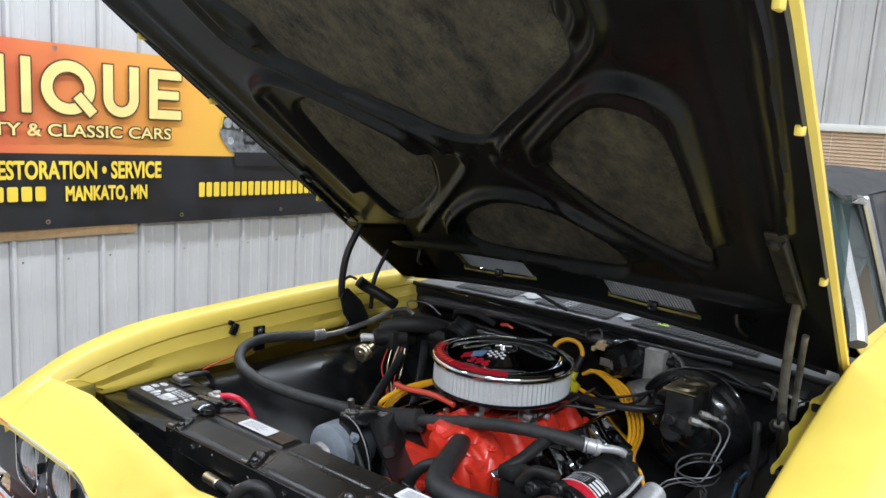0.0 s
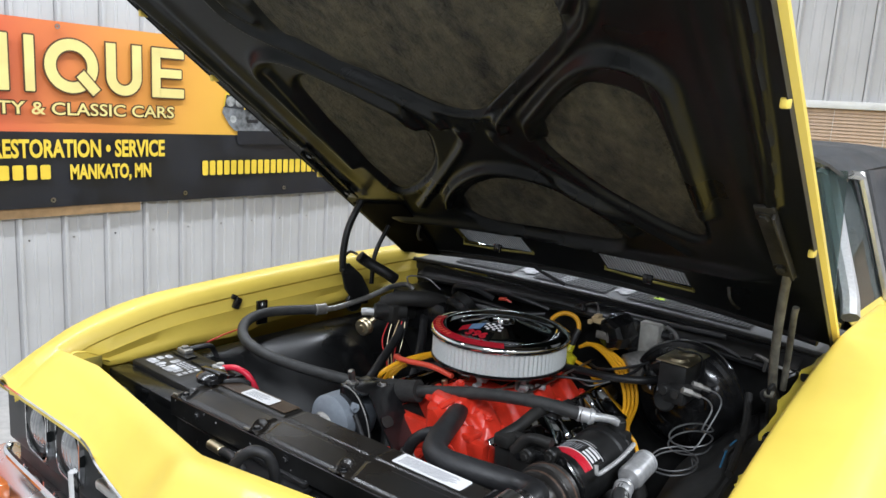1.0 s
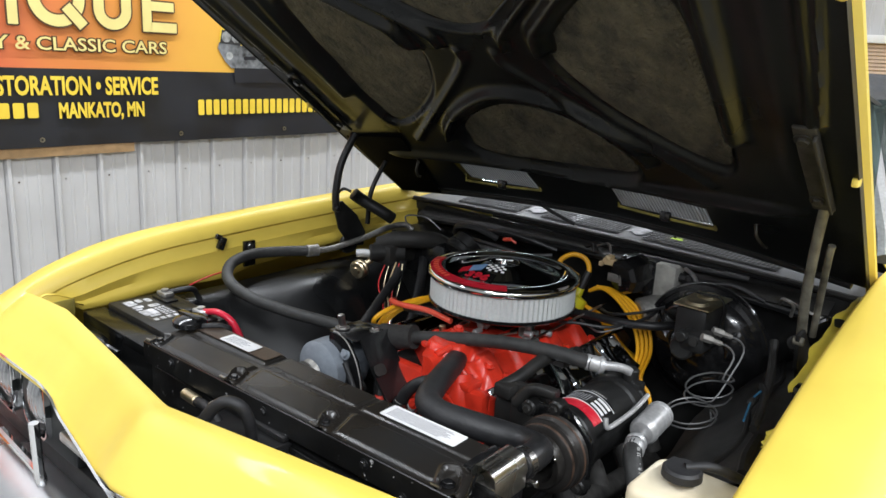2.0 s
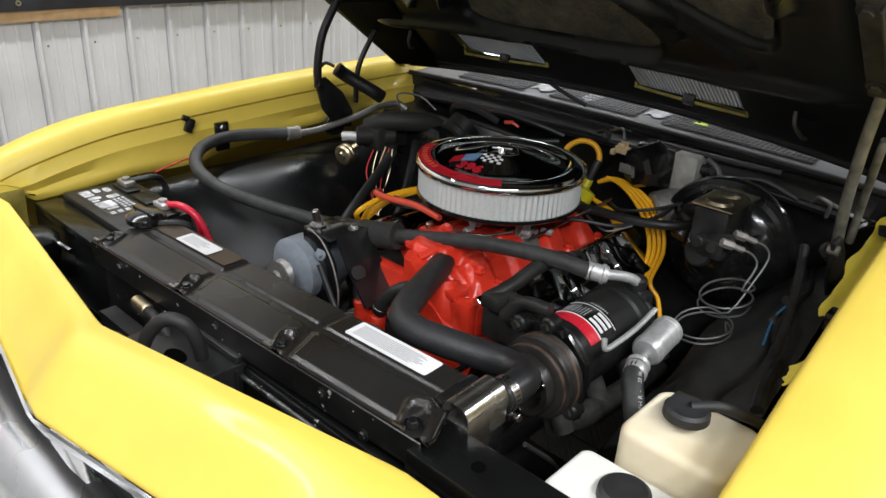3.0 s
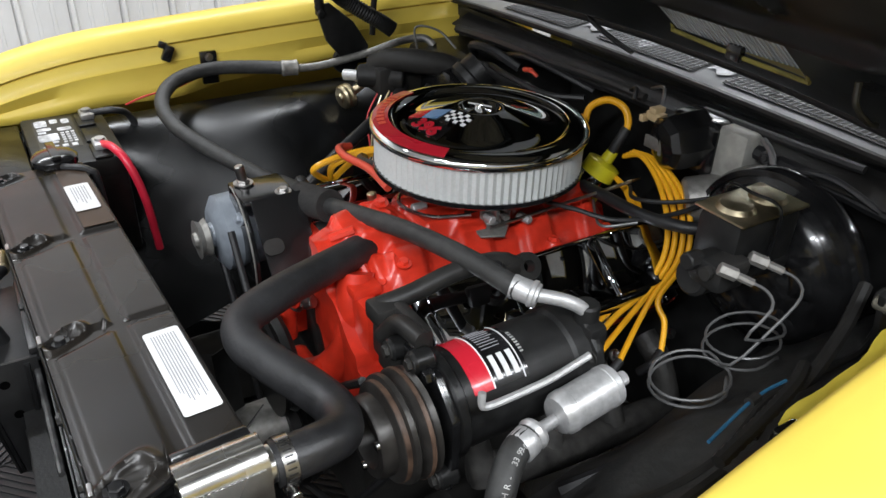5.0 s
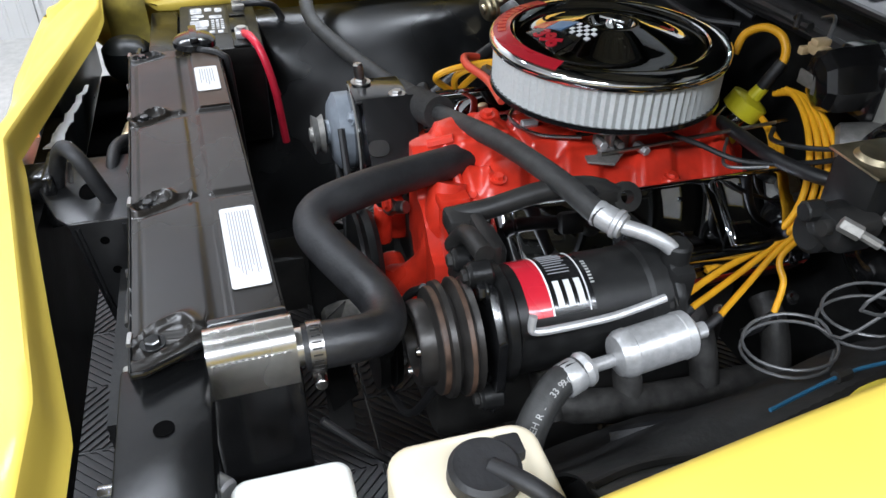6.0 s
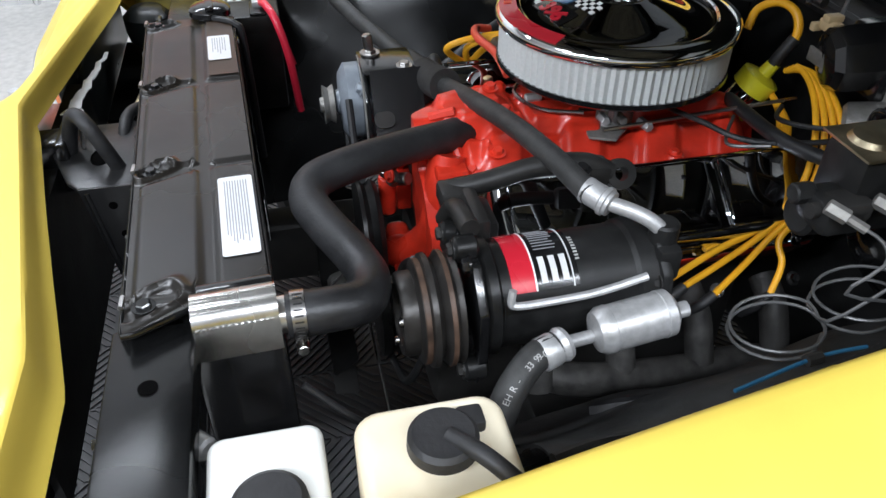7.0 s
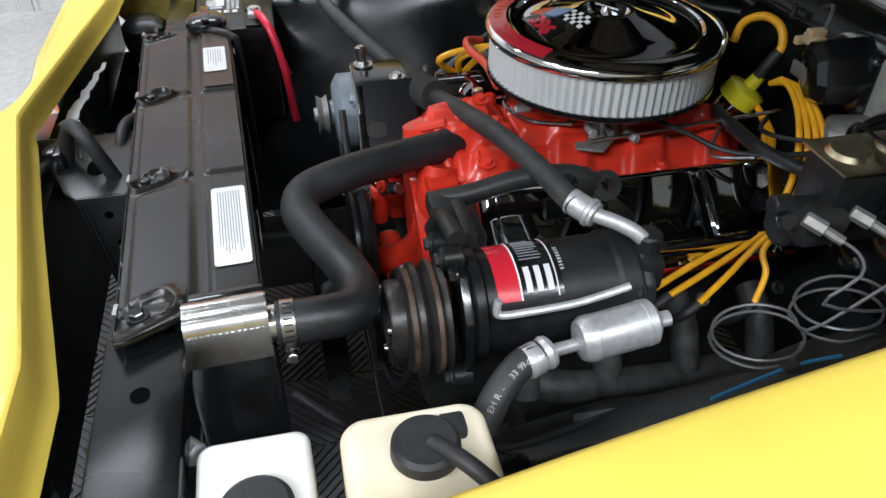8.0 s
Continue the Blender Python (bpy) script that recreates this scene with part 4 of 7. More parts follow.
part("splash_apron", sheet(apron, 50, 24, 0.003), RUBBER_OLD, car, "dark creased rubber splash apron", 80)
part("apron_edge", tube([apron(k / 14, 0.30 + 0.05 * math.sin(k)) for k in range(15)], 0.006, 8, 3), BLACK_DUSTY, car, "folded apron edge")
part("support_bolt", bolt((0.33, -0.036, 0.79), (0, -1, 0), 0.011, 0.01), STEEL, car, "steel bolt")
part("support_stud", rod((0.43, -0.036, 0.74), (0.43, -0.075, 0.74), 0.007, 10), STEEL, car, "steel stud")
for k in range(9):
    part("condenser_fin", box(-0.35, 0.33, -0.0795, -0.0755, 0.43 + 0.034 * k, 0.436 + 0.034 * k), BLACK_SATIN, car)
part("ac_line", tube([(-0.2, -0.06, 0.80), (-0.14, -0.075, 0.815), (-0.09, -0.08, 0.80), (-0.06, -0.09, 0.74), (-0.06, -0.1, 0.6)], 0.009, 10), RUBBER, car, "dark condenser line")
part("condenser_edge", tube([(-0.25, -0.046, 0.785), (0.0, -0.046, 0.790), (0.25, -0.046, 0.792)], 0.004, 8, 14, 0.1), WORN_EDGE, car, "chipped bright condenser edge")
part("line_fitting", rod((-0.24, -0.058, 0.80), (-0.19, -0.062, 0.803), 0.011, 12, 0.002), GOLD, car, "brass line fitting")

horn = part("horn", lathe([(0, 0.0), (0.03, 0.0), (0.042, 0.012), (0.046, 0.03), (0.046, 0.06), (0.03, 0.075), (0, 0.078)], Matrix.Translation((-0.60, -0.085, 0.74)), 28), HOODBLACK, car, "black horn beside the battery")
part("horn_bracket", tube([(-0.60, -0.05, 0.80), (-0.56, -0.06, 0.80), (-0.52, -0.05, 0.79)], 0.006, 8), BLACK, horn)
# Added sheet: its near-black paints the shade behind the headlights.
part("shade_panel", box(-0.80, -0.42, -0.174, -0.037, 0.66, 0.668, 0.002), SHADE_BLACK, car, "added black sheet for the shade behind the headlights")
part("air_seal", sheet(lambda u, v: (-0.428 + 0.236 * u, -0.145 - 0.038 * u + v * (0.006 + 0.015 * u) + 0.002 * math.sin(23 * u), 0.800 + 0.002 * math.sin(40 * u)), 20, 2, 0.002), WHITE_DECAL, car, "pale sealing strip")

# ---- the open hood ----
hood = thing("hood", "open hood, yellow outside, black ribbed inner panel", "hood")
HU, HN, H0 = Vector((0, -0.8, 0.6)), Vector((0, 0.6, 0.8)), Vector((0, 0.98, 1.02))
HOOD_LEN = 1.36


def hood_half(s):
    return 0.670 + 0.05 * min(1, s / 1.1)


def hood_point(x, s, d=0.0):
    """A point of the hood: x across, s up from its rear edge, d below its crowned plane."""
    return H0 + Vector((x, 0, 0)) + HU * s + HN * (0.055 * (1 - (x / 0.72) ** 2) - d)


PANEL_TOP = [(-0.355, 1.27), (-0.362, 1.10), (-0.366, 1.05), (-0.352, 0.99), (-0.30, 0.938), (-0.20, 0.868), (-0.107, 0.797), (-0.045, 0.756), (0.045, 0.756), (0.107, 0.797), (0.20, 0.868), (0.30, 0.938), (0.352, 0.99), (0.366, 1.05), (0.362, 1.10), (0.355, 1.27)]
PANEL_SIDE = [(0.170, 0.690), (0.241, 0.779), (0.318, 0.846), (0.361, 0.867), (0.404, 0.868), (0.444, 0.850), (0.462, 0.810), (0.466, 0.717), (0.468, 0.61), (0.466, 0.50), (0.454, 0.41), (0.42, 0.392), (0.345, 0.430), (0.24, 0.52), (0.184, 0.613)]
PANEL_LOW = [(-0.25, 0.315), (-0.215, 0.385), (-0.13, 0.450), (-0.03, 0.487), (0.05, 0.485), (0.13, 0.450), (0.195, 0.375), (0.222, 0.31), (0.185, 0.268), (0.04, 0.250), (-0.13, 0.250), (-0.22, 0.272)]
# pressed ridges of the inner panel: height, half width, and their lines in (across, up)
RIDGES = ((0.026, 0.016, ((0.166, 0.70), (0.178, 0.757), (0.213, 0.796), (0.31, 0.888), (0.379, 0.940), (0.436, 0.958), (0.485, 0.946), (0.516, 0.910), (0.514, 0.83), (0.510, 0.746), (0.502, 0.64), (0.494, 0.53))),
          (0.012, 0.009, ((0.490, 0.905), (0.489, 0.79), (0.486, 0.66), (0.480, 0.54))),
          (0.017, 0.011, ((0.085, 0.705), (0.105, 0.752), (0.267, 0.898), (0.400, 1.012), (0.440, 1.062), (0.456, 1.12), (0.456, 1.30))),
          (0.012, 0.009, ((0.392, 1.058), (0.416, 1.090), (0.426, 1.13), (0.428, 1.30))),
          (0.012, 0.010, ((0.40, 0.322), (0.30, 0.414), (0.193, 0.512), (0.06, 0.640), (0.047, 0.685))),
          (0.012, 0.010, ((0.628, 0.60), (0.645, 0.796), (0.659, 0.988), (0.674, 1.14), (0.684, 1.34))),
          (0.010, 0.006, ((0.645, 0.62), (0.664, 0.80), (0.676, 0.95), (0.687, 1.09), (0.692, 1.34))))
RIDGE_LOW = (0.026, 0.015, ((-0.275, 0.350), (-0.245, 0.401), (-0.169, 0.474), (-0.072, 0.536), (0.006, 0.558), (0.08, 0.553), (0.157, 0.525), (0.218, 0.470), (0.262, 0.418), (0.280, 0.375)))
PANELS = [PANEL_TOP, PANEL_SIDE, [(-x, s) for x, s in reversed(PANEL_SIDE)], PANEL_LOW]


def outline(poly, sub=5):
    """A soft closed line through the corners of a pad."""
    n = len(poly)
    out = []
    for i in range(n):
        a, b, c, d = (Vector(poly[(i + k) % n]) for k in (-1, 0, 1, 2))
        for k in range(sub):
            t = k / sub
            out.append(0.5 * (2 * b + (c - a) * t + (2 * a - 5 * b + 4 * c - d) * t * t + (3 * b - a - 3 * c + d) * t ** 3))
    return out


def distances(X, S, poly):
    """Signed distances of many places to a closed line: negative inside."""
    best, inside = np.full(X.shape, 9.0), np.zeros(X.shape, bool)
    for i in range(len(poly)):
        (x0, y0), (x1, y1) = poly[i], poly[i - 1]
        dx, dy = x1 - x0, y1 - y0
        t = np.clip(((X - x0) * dx + (S - y0) * dy) / (dx * dx + dy * dy + 1e-12), 0, 1)
        best = np.minimum(best, np.hypot(X - x0 - t * dx, S - y0 - t * dy))
        if abs(y1 - y0) > 1e-9:
            inside ^= ((y0 > S) != (y1 > S)) & (X < (x1 - x0) * (S - y0) / (y1 - y0) + x0)
    return np.where(inside, -best, best)


def step(a, b, x):
    t = np.clip((x - a) / (b - a), 0, 1)
    return t * t * (3 - 2 * t)


SOFT = [outline(p) for p in PANELS]
NU, NV = 280, 260
V, U = np.meshgrid(np.linspace(0, 1, NV + 1), np.linspace(0, 1, NU + 1))
S = HOOD_LEN * V
X = (2 * U - 1) * (0.664 + 0.05 * np.minimum(1, S / 1.1))
# relief of the pressed inner panel: hollows for the pads, rims round them, side channels and a rear ridge
DEPTH = np.full(X.shape, 0.022)
for poly in SOFT:
    DEPTH -= 0.016 * step(0.018, 0.002, distances(X, S, poly))


def line_distance(X, S, line):
    """Distances of many places to an open line."""
    best = np.full(X.shape, 9.0)
    pts = smooth_path([(x, s, 0) for x, s in line], 5)
    for a, b in zip(pts, pts[1:]):
        dx, dy = b.x - a.x, b.y - a.y
        t = np.clip(((X - a.x) * dx + (S - a.y) * dy) / (dx * dx + dy * dy + 1e-12), 0, 1)
        best = np.minimum(best, np.hypot(X - a.x - t * dx, S - a.y - t * dy))
    return best


for high, wide, line in RIDGES:
    DEPTH += high * np.exp(-(line_distance(np.abs(X), S, line) / wide) ** 2)
DEPTH += RIDGE_LOW[0] * np.exp(-(line_distance(X, S, RIDGE_LOW[2]) / RIDGE_LOW[1]) ** 2)
DEPTH += 0.020 * np.exp(-((S - 0.238 - 0.20 * np.maximum(0, X - 0.05) ** 2 - 0.03 * X ** 2) / 0.015) ** 2) * step(0.60, 0.5, np.abs(X))
DEPTH += 0.006 * np.exp(-((np.abs(X) - 0.575 - 0.05 * (S - 0.4)) / 0.02) ** 2) * step(0.35, 0.5, S)
DEPTH *= step(0, 0.05, S) * 0.9 + 0.1
VENTS = ((-0.238, 0.118), (0.236, 0.118))


def with_vents(bm, low):
    """Cuts the two rear air openings through a hood panel."""
    gone = []
    for f in bm.faces:
        c = f.calc_center_median() - H0
        if any(abs(c.x - v) < w for v, w in VENTS) and low < c.dot(HU) < 0.205:
            gone.append(f)
    bmesh.ops.delete(bm, geom=gone, context="FACES")
    return bm


part("inner_panel", with_vents(sheet(lambda u, v: hood_point(X[round(u * NU), round(v * NV)], HOOD_LEN * v, DEPTH[round(u * NU), round(v * NV)]), NU, NV), 0.122), HOODBLACK, hood, "black pressed inner panel", 70)
part("outer_skin", with_vents(sheet(lambda u, v: hood_point((2 * u - 1) * hood_half(HOOD_LEN * v), HOOD_LEN * v, -0.012), 90, 90), 0.05), YELLOW, hood, "yellow outer skin")
for side in (-1, 1):
    part("edge_flange", sheet(lambda u, v: hood_point(side * (hood_half(HOOD_LEN * u) + (0.004 if v < 0.5 else -0.006)), HOOD_LEN * u, -0.014 + 0.034 * v), 40, 3, 0.003), YELLOW, hood, "yellow folded hood edge")
    part("hem", sheet(lambda u, v: hood_point(side * (hood_half(HOOD_LEN * u) - 0.0045), HOOD_LEN * u, -0.011 + 0.035 * v), 40, 2, 0.002), HOODBLACK, hood, "black inner hem of the hood edge")
    for s in (0.47, 0.90, 1.13):
        p = hood_point(side * (hood_half(s) - 0.010), s, 0.022)
        part("edge_bumper", box(p.x - 0.005, p.x + 0.006, p.y - 0.012, p.y + 0.012, p.z - 0.008, p.z + 0.008, 0.003), YELLOW, hood)
for poly in SOFT:
    cx, cs = sum(p[0] for p in poly) / len(poly), sum(p[1] for p in poly) / len(poly)
    bm = bmesh.new()
    edge = poly
    rings = [[bm.verts.new(hood_point(cx, cs, 0.013))]]
    for f in (0.15, 0.3, 0.45, 0.6, 0.72, 0.82, 0.9, 0.96, 1.0):
        row = []
        for p in edge:
            x, s = cx + (p.x - cx) * f, cs + (p.y - cs) * f
            row.append(bm.verts.new(hood_point(x, s, 0.013 + 0.004 * noise.noise(Vector((x * 14, s * 14, 3))) - 0.0055 * smoothstep(0.85, 1, f))))
        rings.append(row)
    m = len(edge)
    for k in range(m):
        bm.faces.new((rings[0][0], rings[1][k], rings[1][(k + 1) % m]))
    for a, b in zip(rings[1:], rings[2:]):
        for k in range(m):
            bm.faces.new((a[k], b[k], b[(k + 1) % m], a[(k + 1) % m]))
    bmesh.ops.recalc_face_normals(bm, faces=bm.faces)
    part("insulation_pad", bm, INSULATION, hood, "brown-black mottled fibre insulation pad", 80)
for c, _ in VENTS:   # rear air openings with pale finned grilles
    vent = part("rear_vent", merged(*[box(c - 0.120 + 0.0083 * k, c - 0.1148 + 0.0083 * k, -0.003, 0.003, -0.05, 0.05, 0, m=Matrix.Translation(hood_point(c, 0.160, 0.014) - Vector((c, 0, 0))) @ Matrix.Rotation(radians(53), 4, "X")) for k in range(29)]), VENTGREY, hood, "pale finned air grille")
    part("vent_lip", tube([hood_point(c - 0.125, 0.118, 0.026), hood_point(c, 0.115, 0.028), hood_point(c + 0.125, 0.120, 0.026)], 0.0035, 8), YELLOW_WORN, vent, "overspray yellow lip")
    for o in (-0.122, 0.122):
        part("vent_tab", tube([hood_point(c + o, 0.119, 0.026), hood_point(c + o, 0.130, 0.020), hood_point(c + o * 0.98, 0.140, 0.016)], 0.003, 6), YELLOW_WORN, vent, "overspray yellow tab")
    part("vent_clip", box(c - 0.013, c + 0.013, -0.007, 0.007, -0.012, 0.012, 0.004, m=Matrix.Translation(hood_point(c, 0.120, 0.026) - Vector((c, 0, 0)))), BLACK, vent)
part("rear_seal", tube([hood_point(-0.63 + 0.126 * k, 0.008, 0.010) for k in range(11)], 0.010, 10, 5), RUBBER, hood, "black rubber seal along the rear edge")
for side in (-1, 1):
    tilt = Matrix.Rotation(radians(53), 4, "X")
    mid = hood_point(0.62, 0.50, 0.032)
    part("hinge_plate", merged(box(side * 0.622 - 0.019, side * 0.622 + 0.019, -0.004, 0.004, -0.135, 0.115, 0.003, m=Matrix.Translation((0, mid.y, mid.z)) @ tilt), box(side * 0.638 - 0.003, side * 0.638 + 0.003, -0.016, 0.004, -0.125, 0.10, 0.002, m=Matrix.Translation((0, mid.y, mid.z)) @ tilt)), ARM_DARK if side > 0 else HOODBLACK, hood, "worn hinge plate")
    for s in (0.40, 0.585):
        part("bolt", bolt(hood_point(side * 0.618, s, 0.037), -HN, 0.010, 0.007), ARM_DARK if side > 0 else HOODBLACK, hood)
    if side < 0:
        # Added sheet that keeps the fender's yellow reflection off this hood corner.
        part("reflection_mask", sheet(lambda u, v: hood_point(-0.655 + (0.15 + 0.05 * v) * u, 0.03 + 0.30 * v, 0.030), 10, 12, 0.003), SHADE_BLACK, hood, "added dull black sheet masking the fender's reflection")
    part("hinge_hook", tube([hood_point(side * 0.47, 0.215, 0.03), hood_point(side * 0.475, 0.20, 0.05), hood_point(side * 0.485, 0.175, 0.055), hood_point(side * 0.488, 0.16, 0.05)], 0.004, 8), ARM_DARK, hood)

ARMS = {-1: (((0.605, 0.626, 1.01), (0.605, 0.625, 1.06), (0.605, 0.642, 1.135), (0.605, 0.69, 1.215)), ((0.605, 0.748, 0.95), (0.605, 0.758, 1.04), (0.605, 0.80, 1.11), (0.605, 0.83, 1.15))),
        1: (((0.594, 0.82, 0.90), (0.594, 0.79, 0.98), (0.596, 0.77, 1.06), (0.606, 0.735, 1.16), (0.62, 0.695, 1.24)), ((0.598, 0.87, 0.93), (0.606, 0.84, 1.02), (0.622, 0.775, 1.12), (0.626, 0.765, 1.145)))}
TO_YZ = Matrix(((0, 0, 1, 0), (1, 0, 0, 0), (0, 1, 0, 0), (0, 0, 0, 1)))
for side in (-1, 1):
    mm = BLACK_SATIN if side < 0 else ARM
    dy = 0.0 if side < 0 else 0.13
    dz = 0.0 if side < 0 else -0.06
    hinge = part("hood_hinge", prism([(0.612 + dy, 1.025 + dz), (0.645 + dy, 1.03 + dz), (0.70 + dy, 0.985 + dz), (0.735 + dy, 0.93 + dz), (0.73 + dy, 0.89 + dz), (0.68 + dy, 0.895 + dz), (0.635 + dy, 0.95 + dz)], *sorted((side * 0.598, side * 0.606)), 0.002, TO_YZ), BLACK_SATIN, car, "steel hood hinge with two arms")
    part("hinge_cover", prism(rounded(0.655 + dy, 0.715 + dy, 0.87 + dz, 0.925 + dz, 0.024, 4), *sorted((side * 0.608, side * 0.622)), 0.003, TO_YZ), BLACK_SATIN, hinge, "dark rounded mounting pad")
    for k, r in ((0, 0.0105 if side < 0 else 0.0095), (1, 0.007)):
        part("arm", tube([(side * p[0], p[1], p[2]) for p in ARMS[side][k]], r, 10), mm, hinge, "worn grey arm" if side > 0 else "black arm")
    for p in ((0.625 + dy, 1.01 + dz), (0.722 + dy, 0.915 + dz)):
        part("pivot", rod((side * 0.592, p[0], p[1]), (side * 0.612, p[0], p[1]), 0.009, 12, 0.002), mm, hinge)
    if side < 0:
        part("spring", tube([(-0.545, 0.635, 1.062), (-0.535, 0.655, 1.045), (-0.51, 0.72, 1.003), (-0.50, 0.745, 0.985)], 0.016, 12, 30, 0.07), BLACK_SATIN, hinge, "coiled black spring")
        part("spring_hook", tube([(-0.60, 0.628, 1.055), (-0.57, 0.622, 1.072), (-0.55, 0.632, 1.066)], 0.004, 8), BLACK_SATIN, hinge)
    else:
        part("spring", tube([(0.585, 0.80, 0.93), (0.58, 0.86, 0.90), (0.575, 0.92, 0.87)], 0.015, 12, 30, 0.07), BLACK_DUSTY, hinge, "coiled black spring")


# ---- radiator ----
radiator = thing("radiator", "black radiator with pressed top cover and polished neck", "radiator")
RX = (-0.40, 0.395)
TABS = (-0.376, -0.134, 0.108, 0.362)
RZ = 0.856
for y0, y1, dz in ((-0.026, -0.0225, 0.045), (0.1205, 0.124, 0.03)):
    part("cover_flange", box(RX[0], RX[1], y0, y1, RZ - dz, RZ - 0.001, 0.0015, 1), SPECKLED if y0 < 0 else COVER, radiator)


def edge_in(a, b, x, soft=0.004):
    """One inside a stretch, falling off softly at both its ends."""
    return smoothstep(a - soft, a + soft, x) * smoothstep(b + soft, b - soft, x)


def cover_end(y):
    return 0.404 - 0.45 * min(0.055, max(0, y + 0.01)) - 0.030 * smoothstep(0.043, 0.05, y)


def cover_height(x, y):
    """The pressed cover: raised fields, a channel along it, and a rimmed pocket at each bolt."""
    z = 0.0
    for a, b in zip(TABS, TABS[1:]):
        first = a + 0.012 + 0.34 * max(0, 0.052 - y) * smoothstep(-0.02, 0.03, 0.05 - y)
        z += 0.0045 * edge_in(first, b - 0.006 - 0.12 * max(0, 0.03 - y), x) * edge_in(-0.013, 0.053, y)
        z += 0.004 * edge_in(a + 0.010, b - 0.004, x, 0.003) * smoothstep(0.067, 0.074, y)
    for x0 in TABS:
        big = 1.45 if x0 > 0.3 else 1.0
        dx, dy = (x - x0) * 0.87 + (y - 0.002) * 0.5, -(x - x0) * 0.5 + (y - 0.002) * 0.87
        q = ((abs(dx) / (0.0115 * big)) ** 4 + (abs(dy) / (0.025 * big)) ** 4) ** 0.25
        z += 0.0056 * math.exp(-((q - 1) / 0.20) ** 2) - 0.003 * smoothstep(0.95, 0.8, q)
    return z


cover = part("top_cover", sheet(lambda u, v: (RX[0] + (cover_end(-0.022 + 0.142 * v) - RX[0]) * u, -0.022 + 0.142 * v, RZ - 0.001 + cover_height(RX[0] + (cover_end(-0.022 + 0.142 * v) - RX[0]) * u, -0.022 + 0.142 * v)), 330, 62, 0.002), COVER, radiator, "black pressed steel top cover", 70)
part("brown_field", sheet(lambda u, v: (-0.385 + 0.24 * u, 0.0765 + 0.0425 * v, RZ + 0.0014 + cover_height(-0.385 + 0.24 * u, 0.0765 + 0.0425 * v)), 60, 10, 0.0006), COVER_BROWN, cover, "brown back field", 70)
part("end_rim", tube([(cover_end(-0.022 + 0.0034 * k) - 0.001, -0.022 + 0.0034 * k, RZ + 0.001) for k in range(20)], 0.003, 8, 3), BLACK, cover, "rolled bright-edged end")
part("end_strip", box(0.352, 0.367, 0.047, 0.124, RZ - 0.01, RZ + 0.008, 0.003), BLACK, cover, "black strip beside the outlet")
for x in TABS:
    part("bolt", bolt((x + 0.001, -0.003, RZ - 0.001), (0, 0, 1), 0.0068 if x < 0.3 else 0.008, 0.0065), BLACK, cover)
    part("stud", rod((x - 0.014, -0.0225, RZ + 0.004), (x + 0.004, -0.0235, RZ + 0.005), 0.0028, 8), STEEL, cover, "small bright stud")
for x, z in ((-0.30, 0.838), (-0.02, 0.838), (0.22, 0.838), (0.30, 0.815)):
    part("flange_bolt", bolt((x, -0.0262, z), (0, -1, 0), 0.006, 0.005), STEEL_DARK, cover)
core = part("core", box(-0.36, 0.37, 0.03, 0.095, 0.38, RZ - 0.01), CORE, radiator, "dark finned core")
part("end_tank", box(0.372, 0.412, 0.035, 0.128, 0.40, 0.825, 0.006), BLACK, radiator, "black end tank")
part("end_tank", box(-0.405, -0.362, 0.035, 0.128, 0.40, 0.82, 0.006), BLACK, radiator, "black end tank")


def neck_block(u, v):
    prof = ((0.37, 0.815), (0.37, 0.862), (0.376, 0.872), (0.386, 0.8745), (0.393, 0.871), (0.398, 0.872), (0.406, 0.869), (0.412, 0.861), (0.414, 0.848), (0.414, 0.815))
    k = u * (len(prof) - 1)
    i = min(int(k), len(prof) - 2)
    return (prof[i][0] + (prof[i + 1][0] - prof[i][0]) * (k - i), 0.043 + 0.082 * v, prof[i][1] + (prof[i + 1][1] - prof[i][1]) * (k - i))


bm = merged(sheet(neck_block, 18, 6, 0), box(0.371, 0.413, 0.0435, 0.1245, 0.812, 0.846, 0.003))
part("neck", bm, ALU_POL, radiator, "polished welded aluminium outlet", 45)
part("outlet", rod((0.394, 0.12, 0.842), (0.394, 0.165, 0.842), 0.019, 20), ALU_POL, radiator)
part("weld_bead", tube([(0.4135 - 0.0003 * (k % 2), 0.046 + 0.002 * k, 0.856 + 0.0003 * (k % 3)) for k in range(38)], 0.0012, 6, 2), ALU_POL, radiator)
cap = part("filler_cap", lathe([(0, 0.02), (0.014, 0.02), (0.03, 0.016), (0.036, 0.01), (0.036, 0.0), (0, 0)], Matrix.Translation((-0.405, 0.085, RZ + 0.004)), 24), BLACK, radiator, "black radiator cap")
part("cap_grip", box(-0.44, -0.37, 0.078, 0.092, RZ + 0.02, RZ + 0.028, 0.002), BLACK, cap)
part("overflow_tube", tube([(-0.37, 0.09, RZ + 0.008), (-0.34, 0.125, RZ + 0.006), (-0.335, 0.135, RZ - 0.03), (-0.33, 0.138, 0.6)], 0.006, 8), RUBBER, radiator)
for (x0, x1, y0, y1), rows, up in (((0.152, 0.310, 0.0765, 0.117), 9, 0.0), ((-0.292, -0.196, 0.0765, 0.112), 6, 0.0022)):
    lab = part("sticker", prism(rounded(x0, x1, y0, y1, 0.004, 3), RZ + 0.0046 + up, RZ + 0.0052 + up), LABEL, radiator, "white printed paper sticker")
    for k in range(rows):
        y = y0 + 0.006 + (y1 - y0 - 0.012) * (k + 0.5) / rows
        part("print_bar", box(x0 + 0.01, x1 - 0.012 - 0.03 * random.random(), y - 0.0006, y + 0.0006, RZ + 0.0053 + up, RZ + 0.0056 + up), INK, lab)

